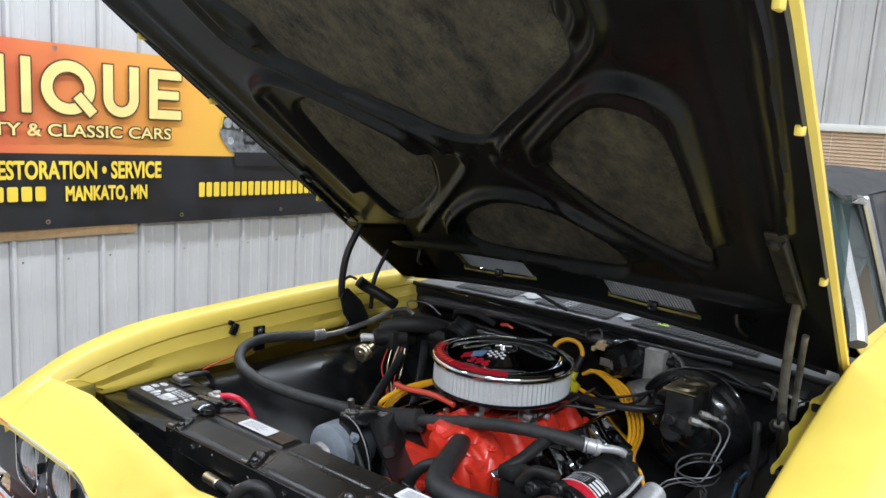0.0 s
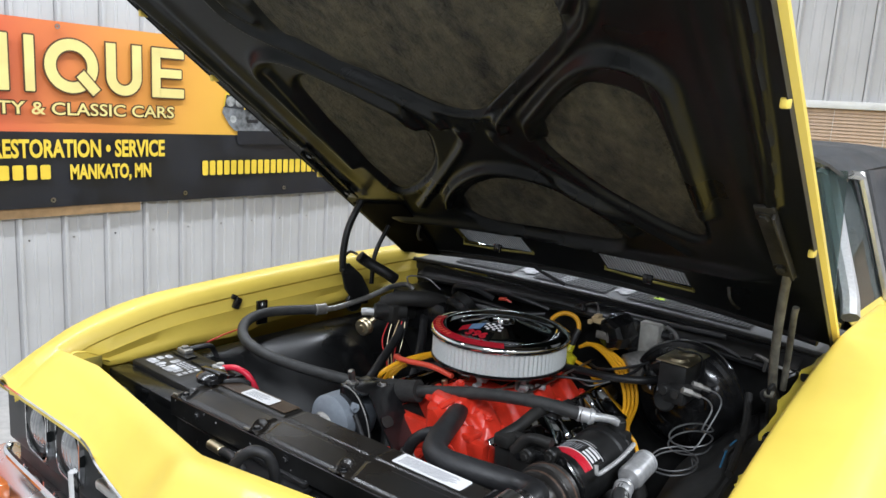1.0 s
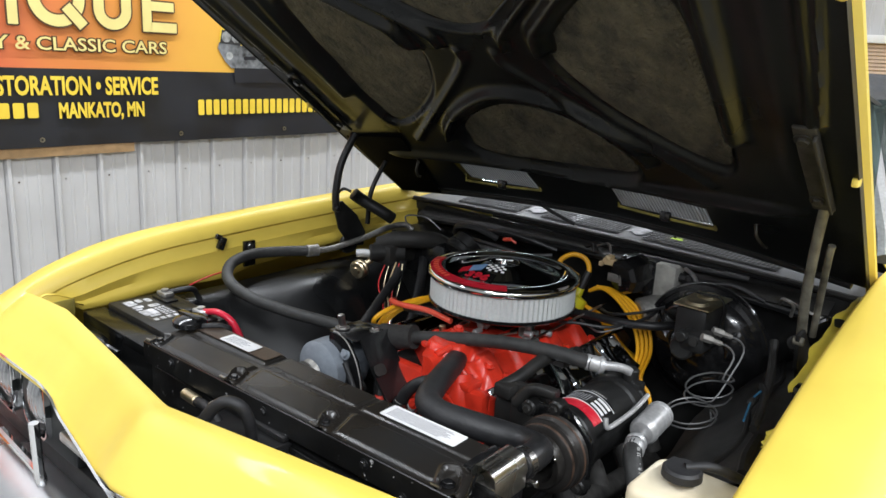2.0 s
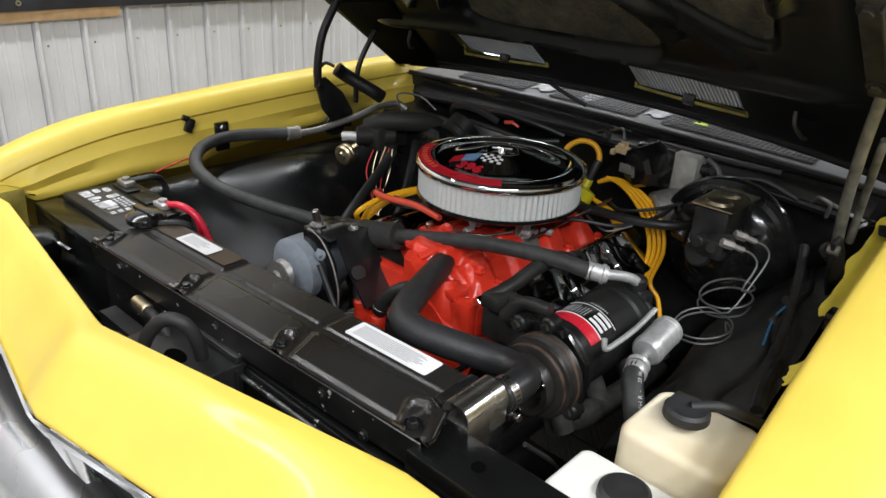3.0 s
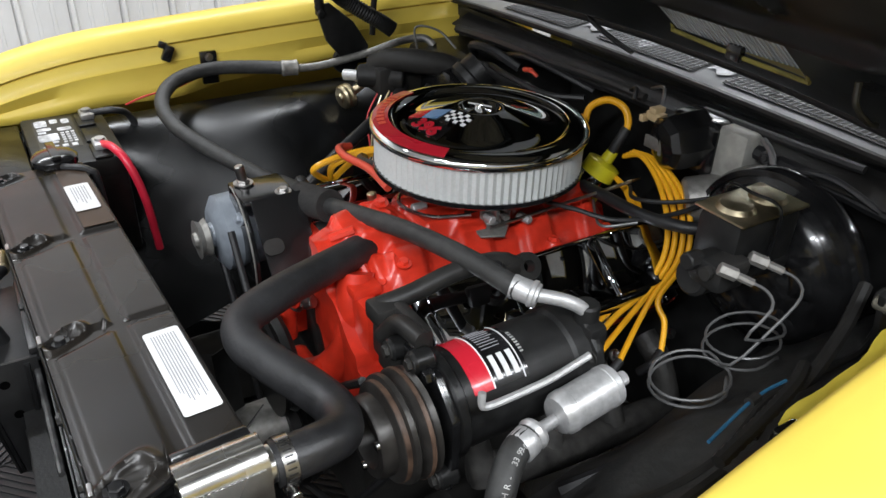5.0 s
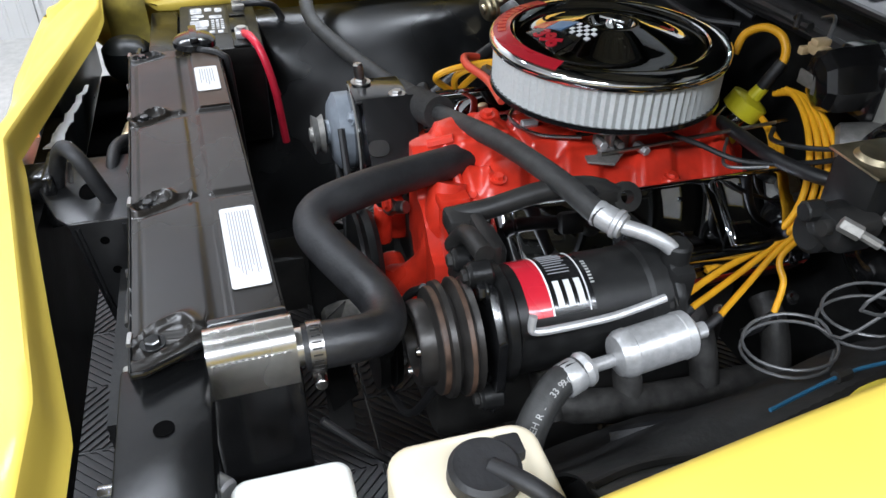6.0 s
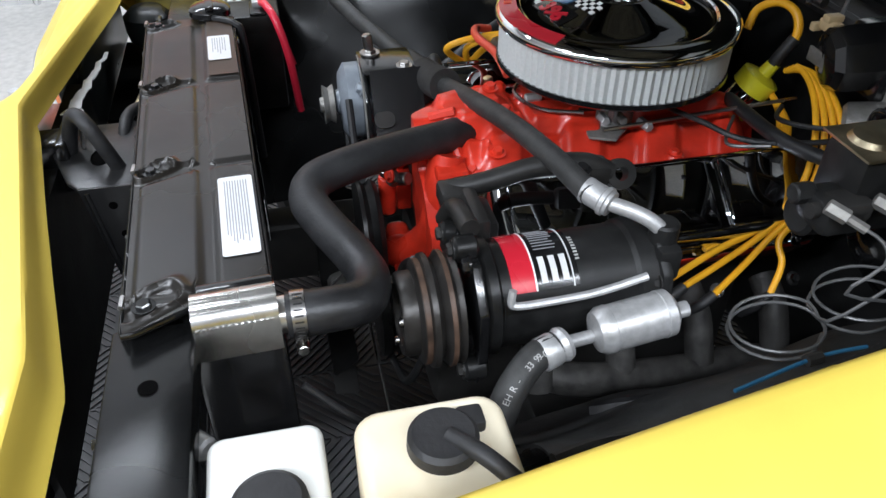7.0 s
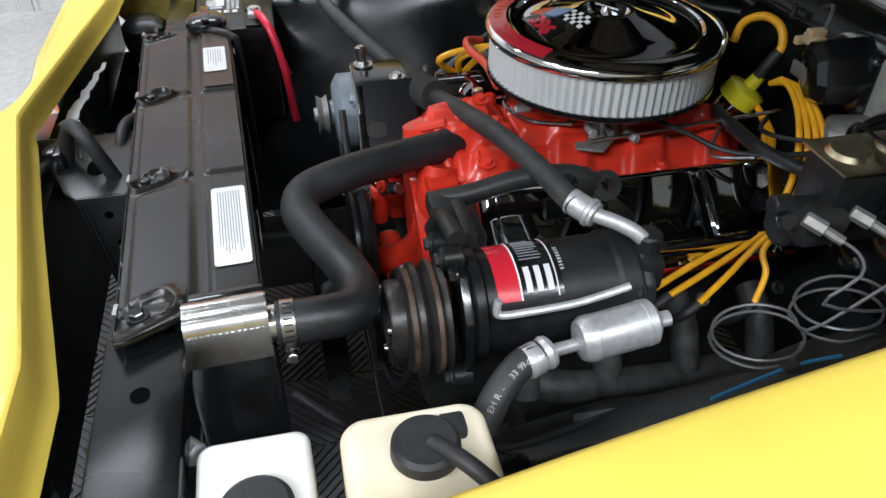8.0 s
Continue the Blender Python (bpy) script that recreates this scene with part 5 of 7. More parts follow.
part("side_sticker", merged(*[box(0.13 + 0.012 * k, 0.138 + 0.012 * k, 0.127, 0.1275, 0.79, 0.806 - 0.004 * (k % 2)) for k in range(6)]), LABEL, radiator, "white printed strip")

# the radiator stands slightly askew in the bay
radiator.matrix_world = Matrix.Translation((0.38, 0.12, 0.005)) @ Matrix.Rotation(math.atan(0.042), 4, "Z") @ Matrix.Translation((-0.38, -0.12, 0))

# fan behind the core
fan = thing("engine_fan", "dark bladed engine fan behind the radiator", "fan")
for k in range(7):
    part("blade", box(0.03, 0.165, -0.024, 0.024, -0.001, 0.001, 0, m=Matrix.Translation((-0.02, 0.20, 0.49)) @ Matrix.Rotation(radians(51.4 * k), 4, "Y") @ Matrix.Rotation(radians(35), 4, "X")), BLACK_SATIN, fan)
part("hub", rod((-0.02, 0.19, 0.49), (-0.02, 0.30, 0.49), 0.05, 24, 0.006), ALU_DULL, fan)

# ---- engine ----
engine = thing("engine", "red painted V8 engine with polished chrome valve covers", "engine")
part("block", box(-0.12, 0.12, 0.36, 0.86, 0.60, 0.70, 0.02), RED, engine, "red engine block")


def manifold_skin(u, v):
    """The top casting with a wall down its front."""
    x, y, z = manifold(u, max(0, v - 0.06) / 0.94)
    return (x * (1 - 0.25 * max(0, 0.06 - v) / 0.06), y, z - 0.15 * max(0, 0.06 - v) / 0.06)


def manifold(u, v):
    x = -0.185 + 0.37 * u
    back = 0.115 * smoothstep(0.01, -0.06, x)
    y = 0.335 + back + (0.54 - back) * v
    ax = abs(x)
    z = 0.846 - 0.030 * smoothstep(0.045, 0.062, ax) - 0.055 * smoothstep(0.07, 0.15, ax) - 0.022 * smoothstep(0.150, 0.156, ax)
    wave = math.cos(2 * math.pi * (y - 0.452 + 0.30 * (ax - 0.1)) / 0.118)
    z += 0.020 * smoothstep(-0.5, 0.5, wave) * smoothstep(0.035, 0.06, ax) * smoothstep(0.152, 0.135, ax) * smoothstep(0.385, 0.42, y)
    z -= 0.034 * smoothstep(0.405, 0.385, y) * smoothstep(0.02, 0.06, ax)
    z += 0.014 * smoothstep(0.046, 0.040, max(abs(x - 0.012), abs(y - 0.42)))
    z -= 0.012 * smoothstep(0.010, 0.006, abs(y - 0.50)) * smoothstep(0.07, 0.05, ax)
    z -= 0.055 * smoothstep(0.80, 0.87, y)
    z += 0.003 * noise.noise(Vector((x * 22, y * 22, 1))) + 0.0006 * noise.noise(Vector((x * 75, y * 75, 4)))
    z += 0.012 * smoothstep(0.030, 0.024, math.hypot(x - 0.085, y - 0.405)) + 0.009 * smoothstep(0.026, 0.020, math.hypot(x - 0.004, y - 0.456))
    return (x, y, z)


part("intake_manifold", sheet(manifold_skin, 110, 150, 0.003), RED, engine, "red cast intake manifold", 55)
for side in (-1, 1):
    for yy in (0.47, 0.585, 0.70, 0.815):
        u = (side * 0.125 + 0.185) / 0.37
        p = Vector(manifold(u, (yy - 0.335) / 0.54))
        part("boss", lathe([(0, 0.008), (0.011, 0.008), (0.014, 0.004), (0.016, -0.01)], Matrix.Translation(p), 18), RED, engine)
        part("bolt", bolt(p + Vector((0, 0, 0.008)), (0, 0, 1), 0.0075, 0.007), RED, engine)
part("sensor_fitting", rod((-0.055, 0.47, 0.83), (-0.058, 0.468, 0.862), 0.008, 10, 0.002), GOLD, engine, "brass sender fitting")
part("oil_pan", box(-0.15, 0.15, 0.34, 0.86, 0.36, 0.60, 0.02), BLACK_DUSTY, engine, "black lower block and pan")
part("front_cover", box(-0.12, 0.12, 0.345, 0.37, 0.55, 0.72, 0.012), BLACK_DUSTY, engine, "dark timing cover")
part("block_face", merged(box(-0.16, 0.16, 0.37, 0.40, 0.66, 0.79, 0.012), box(0.085, 0.155, 0.352, 0.385, 0.70, 0.80, 0.012)), RED, engine, "red front face of the block")
pump = part("water_pump", merged(rod((-0.024, 0.30, 0.66), (-0.021, 0.30, 0.728), 0.014, 14, 0.002), tube([(0.075, 0.375, 0.815), (0.088, 0.365, 0.775), (0.092, 0.360, 0.735), (0.088, 0.350, 0.69), (0.065, 0.325, 0.645), (0.02, 0.305, 0.61)], 0.027, 14), box(-0.05, 0.10, 0.295, 0.335, 0.585, 0.625, 0.014)), RED, engine, "red cast water pump", 60)
part("flange", box(0.06, 0.12, 0.350, 0.395, 0.795, 0.812, 0.005), RED, pump)
for p, d in (((0.117, 0.372, 0.775), (1, -0.3, 0.2)), ((0.105, 0.352, 0.71), (0.6, -1, 0)), ((0.02, 0.300, 0.755), (0.3, -1, 0.3)), ((-0.01, 0.262, 0.65), (0.2, -1, 0)), ((0.10, 0.405, 0.80), (0.6, -0.4, 1))):
    part("bolt", bolt(p, d, 0.0075, 0.008), RED, pump)
bypass = part("bypass_hose", tube([(-0.021, 0.30, 0.735), (-0.010, 0.303, 0.762), (0.006, 0.308, 0.784), (0.028, 0.318, 0.80), (0.05, 0.335, 0.806)], 0.013, 12), RUBBER, engine, "short black bypass hose")
part("clamp", lathe([(0.0135, 0), (0.0148, 0.001), (0.0148, 0.010), (0.0135, 0.011)], along((-0.020, 0.30, 0.738), (-0.014, 0.302, 0.755)), 24), STEEL, bypass, "bright hose clamp")
part("elbow_fitting", merged(rod((0.0, 0.305, 0.735), (0.03, 0.325, 0.752), 0.010, 12, 0.002), rod((0.012, 0.31, 0.742), (0.016, 0.30, 0.748), 0.013, 6, 0.002)), STEEL, engine, "bright brass-plated pump fitting")
part("pump_fitting", merged(rod((-0.09, 0.325, 0.66), (-0.095, 0.325, 0.725), 0.018, 14, 0.003), box(-0.115, -0.06, 0.32, 0.36, 0.63, 0.70, 0.008)), RED, engine)
for x0, y0, x1, y1, r in ((0.045, 0.385, 0.12, 0.40, 0.007), (0.03, 0.395, 0.02, 0.36, 0.008), (0.12, 0.41, 0.14, 0.47, 0.006)):
    part("casting_rib", tube([(x0, y0, manifold((x0 + 0.185) / 0.37, max(0, (y0 - 0.335) / 0.54))[2]), (x1, y1, manifold((x1 + 0.185) / 0.37, max(0, (y1 - 0.335) / 0.54))[2])], r, 8), RED, engine)
part("pump_pulley", lathe([(0, 0.0), (0.03, 0.0), (0.034, -0.01), (0.08, -0.012), (0.085, -0.004), (0.077, 0.006), (0.085, 0.014), (0.085, 0.02), (0.0, 0.02)], Matrix.Translation((0.0, 0.27, 0.64)) @ Matrix.Rotation(radians(90), 4, "X"), 40), BLACK_SATIN, engine, "black pump pulley")
part("thermostat_housing", merged(tube([(-0.02, 0.44, 0.82), (0.0, 0.43, 0.838), (0.03, 0.42, 0.832)], 0.026, 14), box(-0.06, 0.01, 0.40, 0.46, 0.832, 0.846, 0.004)), RED, engine)
for x, y in ((-0.05, 0.41), (0.0, 0.455), (0.10, 0.44), (-0.1, 0.5), (0.13, 0.56), (0.165, 0.42), (0.165, 0.53), (0.165, 0.64), (0.165, 0.75), (-0.165, 0.47), (-0.165, 0.6), (0.03, 0.47)):
    part("bolt", bolt((x, y, manifold((x + 0.185) / 0.37, (y - 0.335) / 0.54)[2] + 0.003), (0.2, 0, 1), 0.008, 0.008), RED, engine)
for side in (-1, 1):
    mt = Matrix.Translation((side * 0.205, 0.64, 0.772)) @ Matrix.Rotation(radians(side * 38), 4, "Y")
    # Far head takes black in place of red so that side reads dark.
    part("cylinder_head", box(-0.075, 0.075, -0.245, 0.245, -0.10, -0.03, 0.008, m=mt), RED if side > 0 else BLACK_SATIN, engine, "cylinder head, red near, darkened to black far")
    vc = part("valve_cover", merged(box(-0.062, 0.062, -0.235, 0.235, -0.028, 0.03, 0.018, 4, mt), box(-0.072, 0.072, -0.243, 0.243, -0.032, -0.026, 0.002, 1, mt)), CHROME_DEEP, engine, "polished chrome valve cover reflecting dark surroundings")
    for y0, y1 in ((-0.215, -0.085), (-0.07, 0.07), (0.085, 0.215)):
        part("raised_panel", box(-0.05, 0.05, y0, y1, 0.028, 0.037, 0.006, 2, mt), CHROME_DEEP, vc)
    for yy in (-0.2, -0.06, 0.08, 0.21):
        part("bolt", bolt(mt @ Vector((side * 0.068, yy, -0.026)), mt.to_3x3() @ Vector((0, 0, 1)), 0.006, 0.012), CHROME, vc)
        part("hold_down", box(-0.012, 0.012, -0.011, 0.011, 0, 0.004, 0.001, m=mt @ Matrix.Translation((side * 0.062, yy, -0.016)) @ Matrix.Rotation(radians(side * 35), 4, "Y")), CHROME, vc, "chrome hold-down clip")
    log = part("exhaust_manifold", tube([(side * 0.30, 0.44, 0.59), (side * 0.32, 0.52, 0.575), (side * 0.325, 0.65, 0.565), (side * 0.32, 0.80, 0.55), (side * 0.31, 0.88, 0.46)], 0.025, 12), EXHAUST, engine, "dark cast exhaust manifold")
    for yy in (0.45, 0.57, 0.69, 0.81):
        part("runner", tube([(side * 0.25, yy, 0.655), (side * 0.29, yy, 0.63), (side * 0.322, yy, 0.575)], 0.021, 10), EXHAUST, log)
        part("stud", bolt((side * 0.275, yy + 0.03, 0.665), (side * 0.7, 0, 0.7), 0.007, 0.01), STEEL, log)
for k in range(4):   # carburettor under the air cleaner
    part("carburettor_body", box(-0.11 + 0.004 * k, 0.05 - 0.004 * k, 0.58, 0.74, 0.835 + 0.012 * k, 0.845 + 0.012 * k, 0.003), ALU_DULL, engine) if k % 2 == 0 else part("gasket", box(-0.115, 0.055, 0.575, 0.745, 0.835 + 0.012 * k, 0.841 + 0.012 * k, 0.002), BLACK_SATIN, engine)
part("throttle_lever", merged(box(0.055, 0.062, 0.60, 0.66, 0.82, 0.865, 0.004), rod((0.04, 0.63, 0.845), (0.09, 0.63, 0.845), 0.006, 10)), ALU_DULL, engine)
part("choke_bracket", merged(box(0.045, 0.078, 0.618, 0.626, 0.825, 0.866, 0.003), lathe([(0, 0), (0.014, 0), (0.015, 0.004), (0.015, 0.016), (0.006, 0.02), (0, 0.02)], along((0.062, 0.622, 0.828), (0.10, 0.60, 0.815)), 18)), ALU, engine, "cast metal linkage bracket")
part("fuel_inlet", merged(rod((0.0, 0.53, 0.862), (-0.002, 0.57, 0.864), 0.010, 8, 0.002), rod((-0.001, 0.545, 0.862), (-0.002, 0.557, 0.863), 0.0135, 6, 0.001)), ALU, engine, "metal fuel inlet nut")
part("crank_pulley", lathe([(0, 0.0), (0.085, 0.0), (0.09, 0.012), (0.08, 0.018), (0.09, 0.024), (0.09, 0.04), (0, 0.04)], Matrix.Translation((-0.02, 0.31, 0.46)) @ Matrix.Rotation(radians(90), 4, "X"), 40), BLACK_SATIN, engine)
belt = thing("drive_belt", "worn black rubber drive belts", "belt")
part("strand", tube([(0.28, 0.285, 0.80), (0.18, 0.285, 0.70), (0.07, 0.285, 0.50)], 0.006, 8), RUBBER, belt)
part("strand", tube([(0.36, 0.285, 0.725), (0.2, 0.285, 0.5), (0.05, 0.285, 0.40)], 0.006, 8), RUBBER, belt)
part("strand", tube([(-0.24, 0.262, 0.73), (-0.16, 0.262, 0.6), (-0.09, 0.262, 0.48)], 0.006, 8), RUBBER, belt)
part("strand", tube([(-0.15, 0.262, 0.80), (-0.08, 0.262, 0.70), (-0.03, 0.262, 0.72)], 0.006, 8), RUBBER, belt)

# ---- air cleaner ----
cleaner = thing("air_cleaner", "round chrome air cleaner with pale mesh filter and red decal", "air cleaner")
AC = Matrix.Translation((-0.036, 0.655, 0.960))
LID = ((0.146, 0.0055), (0.141, -0.001), (0.134, -0.0035), (0.10, 0.0045), (0.06, 0.0160), (0.043, 0.0215))


def lid_z(r):
    """Height of the lid's cone at a radius."""
    for (r0, z0), (r1, z1) in zip(LID, LID[1:]):
        if r1 <= r <= r0:
            return z0 + (z1 - z0) * (r0 - r) / (r0 - r1)
    return LID[-1][1] if r < 0.05 else LID[0][1]


part("lid", lathe([(0.172, -0.013), (0.1775, -0.012), (0.1795, -0.007), (0.1795, -0.003), (0.177, 0.002), (0.168, 0.005), (0.150, 0.0068), (0.146, 0.0055)], AC, 80), CHROME, cleaner, "mirror chrome lid", 50)
part("cone", lathe(list(LID) + [(0.037, 0.0228), (0.033, 0.0215), (0.029, 0.0135), (0.016, 0.0125), (0, 0.0125)], AC, 80), CHROME_DEEP, cleaner, "polished cone of the lid", 60)
bm = bmesh.new()
n = 176
low, high = [], []
for k in range(n):
    a = 2 * math.pi * k / n
    r = 0.1718 if k % 2 else 0.1682
    low.append(bm.verts.new(AC @ Vector((r * math.cos(a), r * math.sin(a), -0.070))))
    high.append(bm.verts.new(AC @ Vector((r * math.cos(a), r * math.sin(a), -0.008))))
for k in range(n):
    bm.faces.new((low[k], low[(k + 1) % n], high[(k + 1) % n], high[k]))
part("filter_element", bm, PAPER, cleaner, "pale pleated mesh filter", 10)
part("base_pan", lathe([(0, -0.094), (0.06, -0.094), (0.10, -0.086), (0.15, -0.080), (0.170, -0.078), (0.1745, -0.074), (0.174, -0.067), (0.168, -0.068), (0, -0.070)], AC, 60), BLACK, cleaner, "black base pan")
part("wing_nut", merged(lathe([(0, 0.026), (0.007, 0.026), (0.010, 0.020), (0.012, 0.012), (0, 0.012)], AC, 16), box(-0.021, 0.021, -0.002, 0.002, 0.016, 0.028, 0.002, m=AC @ Matrix.Rotation(radians(35), 4, "Z"))), CHROME, cleaner)


def arc(a0, a1, r0, r1, z, n=20, tilt=0.0):
    return sheet(lambda u, v: AC @ Vector(((r0 + (r1 - r0) * v) * math.cos(radians(a0 + (a1 - a0) * u)), (r0 + (r1 - r0) * v) * math.sin(radians(a0 + (a1 - a0) * u)), z[0] + (z[1] - z[0]) * v)), n, 3, 0.0005)


part("decal_band", arc(196, 309, 0.1485, 0.174, (0.0078, 0.0042), 34), DECAL_RED, cleaner, "red printed decal band")
for k in range(9):
    part("print_bar", arc(208 + 5.5 * k, 211.5 + 5.5 * k, 0.155, 0.167, (0.0077, 0.0060), 3), ORANGE_HOSE, cleaner)


def on_lid(corners, lift=0.0008, n=6):
    """A decal that follows the cone, from four corners about the lid's middle."""
    a, b, c, d = (Vector(p) for p in corners)

    def fn(u, v):
        p = (a * (1 - u) + b * u) * (1 - v) + (d * (1 - u) + c * u) * v
        return AC @ Vector((p.x, p.y, lid_z(p.length) + lift))
    return sheet(fn, n, n, 0.0004)


part("decal_flag", on_lid(((-0.012, -0.046), (-0.010, -0.076), (-0.036, -0.088), (-0.046, -0.060))), DECAL_BLUE, cleaner, "pale blue flag decal")
part("decal_flag", on_lid(((-0.047, -0.061), (-0.037, -0.089), (-0.058, -0.100), (-0.066, -0.074))), DECAL_RED, cleaner, "red flag decal")
part("decal_ground", on_lid(((-0.050, -0.086), (0.034, -0.074), (0.045, -0.108), (-0.044, -0.116)), 0.0005), BLACK, cleaner, "black decal ground")
check_a, check_b = [], []
turn = Matrix.Rotation(radians(17), 2)
for i in range(6):
    for j in range(4):
        quad = [Vector((0.016, -0.053)) + turn @ Vector((-0.023 + 0.0077 * (i + p), -0.013 + 0.0066 * (j + q))) for p, q in ((0, 0), (1, 0), (1, 1), (0, 1))]
        (check_a if (i + j) % 2 else check_b).append(on_lid(quad, 0.001, 1))
part("checks", merged(*check_a), WHITE_DECAL, cleaner, "black and white chequered decal")
part("checks", merged(*check_b), BLACK, cleaner)
number = words("396", 0.033, DECAL_RED, cleaner, Matrix.Rotation(radians(3), 4, "Z") @ Matrix.Translation((-0.036, -0.110, 0)), squeeze=1.2, bold=0.0012)
for v in number.data.vertices:
    v.co = AC @ Vector((v.co.x, v.co.y, v.co.z + 0.0016 + lid_z(math.hypot(v.co.x, v.co.y))))

# ---- air-conditioning compressor ----
comp = thing("ac_compressor", "black air-conditioning compressor with red and silver label", "compressor")
CX, CZ, CR = 0.338, 0.782, 0.064
AY = Matrix.Rotation(radians(-90), 4, "X")
part("housing", lathe([(0, 0), (0.066, 0), (0.070, 0.004), (0.070, 0.014), (CR, 0.018), (CR, 0.175), (0.068, 0.18), (0.068, 0.205), (0.05, 0.215), (0, 0.215)], Matrix.Translation((CX, 0.345, CZ)) @ AY, 48), BLACK_SATIN, comp, "black cylindrical housing")
part("front_plate", prism([(CX - 0.068, CZ - 0.05), (CX - 0.05, CZ + 0.066), (CX + 0.03, CZ + 0.070), (CX + 0.07, CZ + 0.03), (CX + 0.072, CZ - 0.04), (CX + 0.03, CZ - 0.075)], 0, 0.012, 0.003, Matrix(((1, 0, 0, 0), (0, 0, 1, 0.332), (0, 1, 0, 0), (0, 0, 0, 1)))), BLACK, comp, "black bracket plate")
clutch = part("clutch_pulley", lathe([(0, 0.03), (0.03, 0.03), (0.034, 0.004), (0.036, 0), (0.046, 0), (0.049, 0.004), (0.049, 0.018), (0.057, 0.02), (0.0605, 0.022), (0.0605, 0.029), (0.066, 0.031), (0.0665, 0.037), (0.057, 0.043), (0.0665, 0.05), (0.067, 0.056), (0.062, 0.06), (0.066, 0.066), (0, 0.07)], Matrix.Translation((CX + 0.012, 0.252, CZ)) @ AY, 56), PULLEY, comp, "worn dark clutch pulley")
part("rusty_ring", lathe([(0.0606, 0.0225), (0.0612, 0.023), (0.0612, 0.0285), (0.0606, 0.029)], Matrix.Translation((CX + 0.012, 0.252, CZ)) @ AY, 56), RUSTRING, clutch, "rusty brown ring")
part("rusty_ring", lathe([(0.0666, 0.0502), (0.0675, 0.0505), (0.0675, 0.0555), (0.067, 0.056)], Matrix.Translation((CX + 0.012, 0.252, CZ)) @ AY, 56), RUSTRING, clutch, "rusty brown ring")
for k in range(3):
    a = radians(120 * k + 30)
    part("rivet", lathe([(0, 0), (0.006, 0), (0.005, -0.004), (0, -0.005)], Matrix.Translation((CX + 0.012 + 0.041 * math.cos(a), 0.252, CZ + 0.041 * math.sin(a))) @ AY, 10), STEEL, clutch)


for dx, dz in ((0.06, -0.055), (-0.055, 0.055), (0.0, 0.073)):
    lug = part("lug", rod((CX + dx, 0.318, CZ + dz), (CX + dx, 0.345, CZ + dz), 0.015, 14, 0.003), BLACK_SATIN, comp)
    part("bolt", bolt((CX + dx, 0.318, CZ + dz), (0, -1, 0), 0.008, 0.007), BLACK_DUSTY, lug)
part("hose_bracket", merged(tube([(CX - 0.09, 0.33, CZ + 0.05), (CX - 0.06, 0.335, CZ + 0.085), (CX - 0.01, 0.34, CZ + 0.09)], 0.012, 10), box(CX - 0.10, CX - 0.05, 0.325, 0.355, CZ + 0.0, CZ + 0.06, 0.006)), BLACK_DUSTY, comp, "black mounting bracket")


def on_comp(a0, a1, y0, y1, r, n=14):
    return sheet(lambda u, v: (CX + r * math.sin(radians(a0 + (a1 - a0) * u)), y0 + (y1 - y0) * v, CZ + r * math.cos(radians(a0 + (a1 - a0) * u))), n, 2, 0.0006)


part("label_red", on_comp(-35, 52, 0.374, 0.401, CR + 0.0012), DECAL_RED, comp, "red label field")
part("label_black", on_comp(-35, 52, 0.4015, 0.452, CR + 0.0012), BLACK, comp, "black label field")
part("label_line", on_comp(-35, 52, 0.4008, 0.4026, CR + 0.0019), WHITE_DECAL, comp)
part("label_line", on_comp(-35, 52, 0.4445, 0.446, CR + 0.0019), BARS, comp)
for k in range(3):
    part("print_bar", on_comp(18, 45, 0.4085 + 0.0125 * k, 0.4155 + 0.0125 * k, CR + 0.002, 6), BARS, comp)
for k in range(9):
    part("print_bar", on_comp(-28 + 4.5 * k, -27.2 + 4.5 * k, 0.408, 0.428 + 0.008 * random.random(), CR + 0.002, 2), INK, comp)
for k in range(8):
    part("print_bar", on_comp(-4 + 4 * k, -2.2 + 4 * k, 0.452, 0.457, CR + 0.001, 2), BARS_DIM, comp)
part("rear_head", merged(box(CX - 0.03, CX + 0.05, 0.545, 0.575, CZ + 0.02, CZ + 0.066, 0.008), rod((CX + 0.02, 0.56, CZ + 0.05), (CX + 0.02, 0.56, CZ + 0.088), 0.017, 14, 0.003)), BLACK_SATIN, comp)
part("mount_bracket", merged(box(CX - 0.12, CX - 0.04, 0.355, 0.375, CZ + 0.01, CZ + 0.075, 0.008), box(CX - 0.15, CX - 0.08, 0.34, 0.40, CZ - 0.02, CZ + 0.04, 0.012), box(CX - 0.145, CX - 0.105, 0.33, 0.372, CZ + 0.045, CZ + 0.072, 0.006)), BLACK_DUSTY, comp, "black cast mounting bracket")
arm = part("support_arm", merged(tube([(CX - 0.135, 0.345, CZ + 0.060), (CX - 0.125, 0.39, CZ + 0.072), (CX - 0.120, 0.45, CZ + 0.088), (CX - 0.115, 0.51, CZ + 0.090), (CX - 0.108, 0.548, CZ + 0.076)], 0.0135, 10), lathe([(0.009, -0.009), (0.0195, -0.009), (0.0205, 0), (0.0195, 0.009), (0.009, 0.009), (0.009, -0.009)], Matrix.Translation((CX - 0.106, 0.560, CZ + 0.072)) @ Matrix.Rotation(radians(55), 4, "Y"), 20), box(CX - 0.135, CX - 0.095, 0.50, 0.548, CZ + 0.062, CZ + 0.09, 0.008)), BLACK_DUSTY, comp, "black cast arm with an eye over the valve cover")
part("bolt", bolt((CX - 0.10, 0.505, CZ + 0.09), (0.3, 0, 1), 0.008, 0.008), STEEL_DARK, arm)
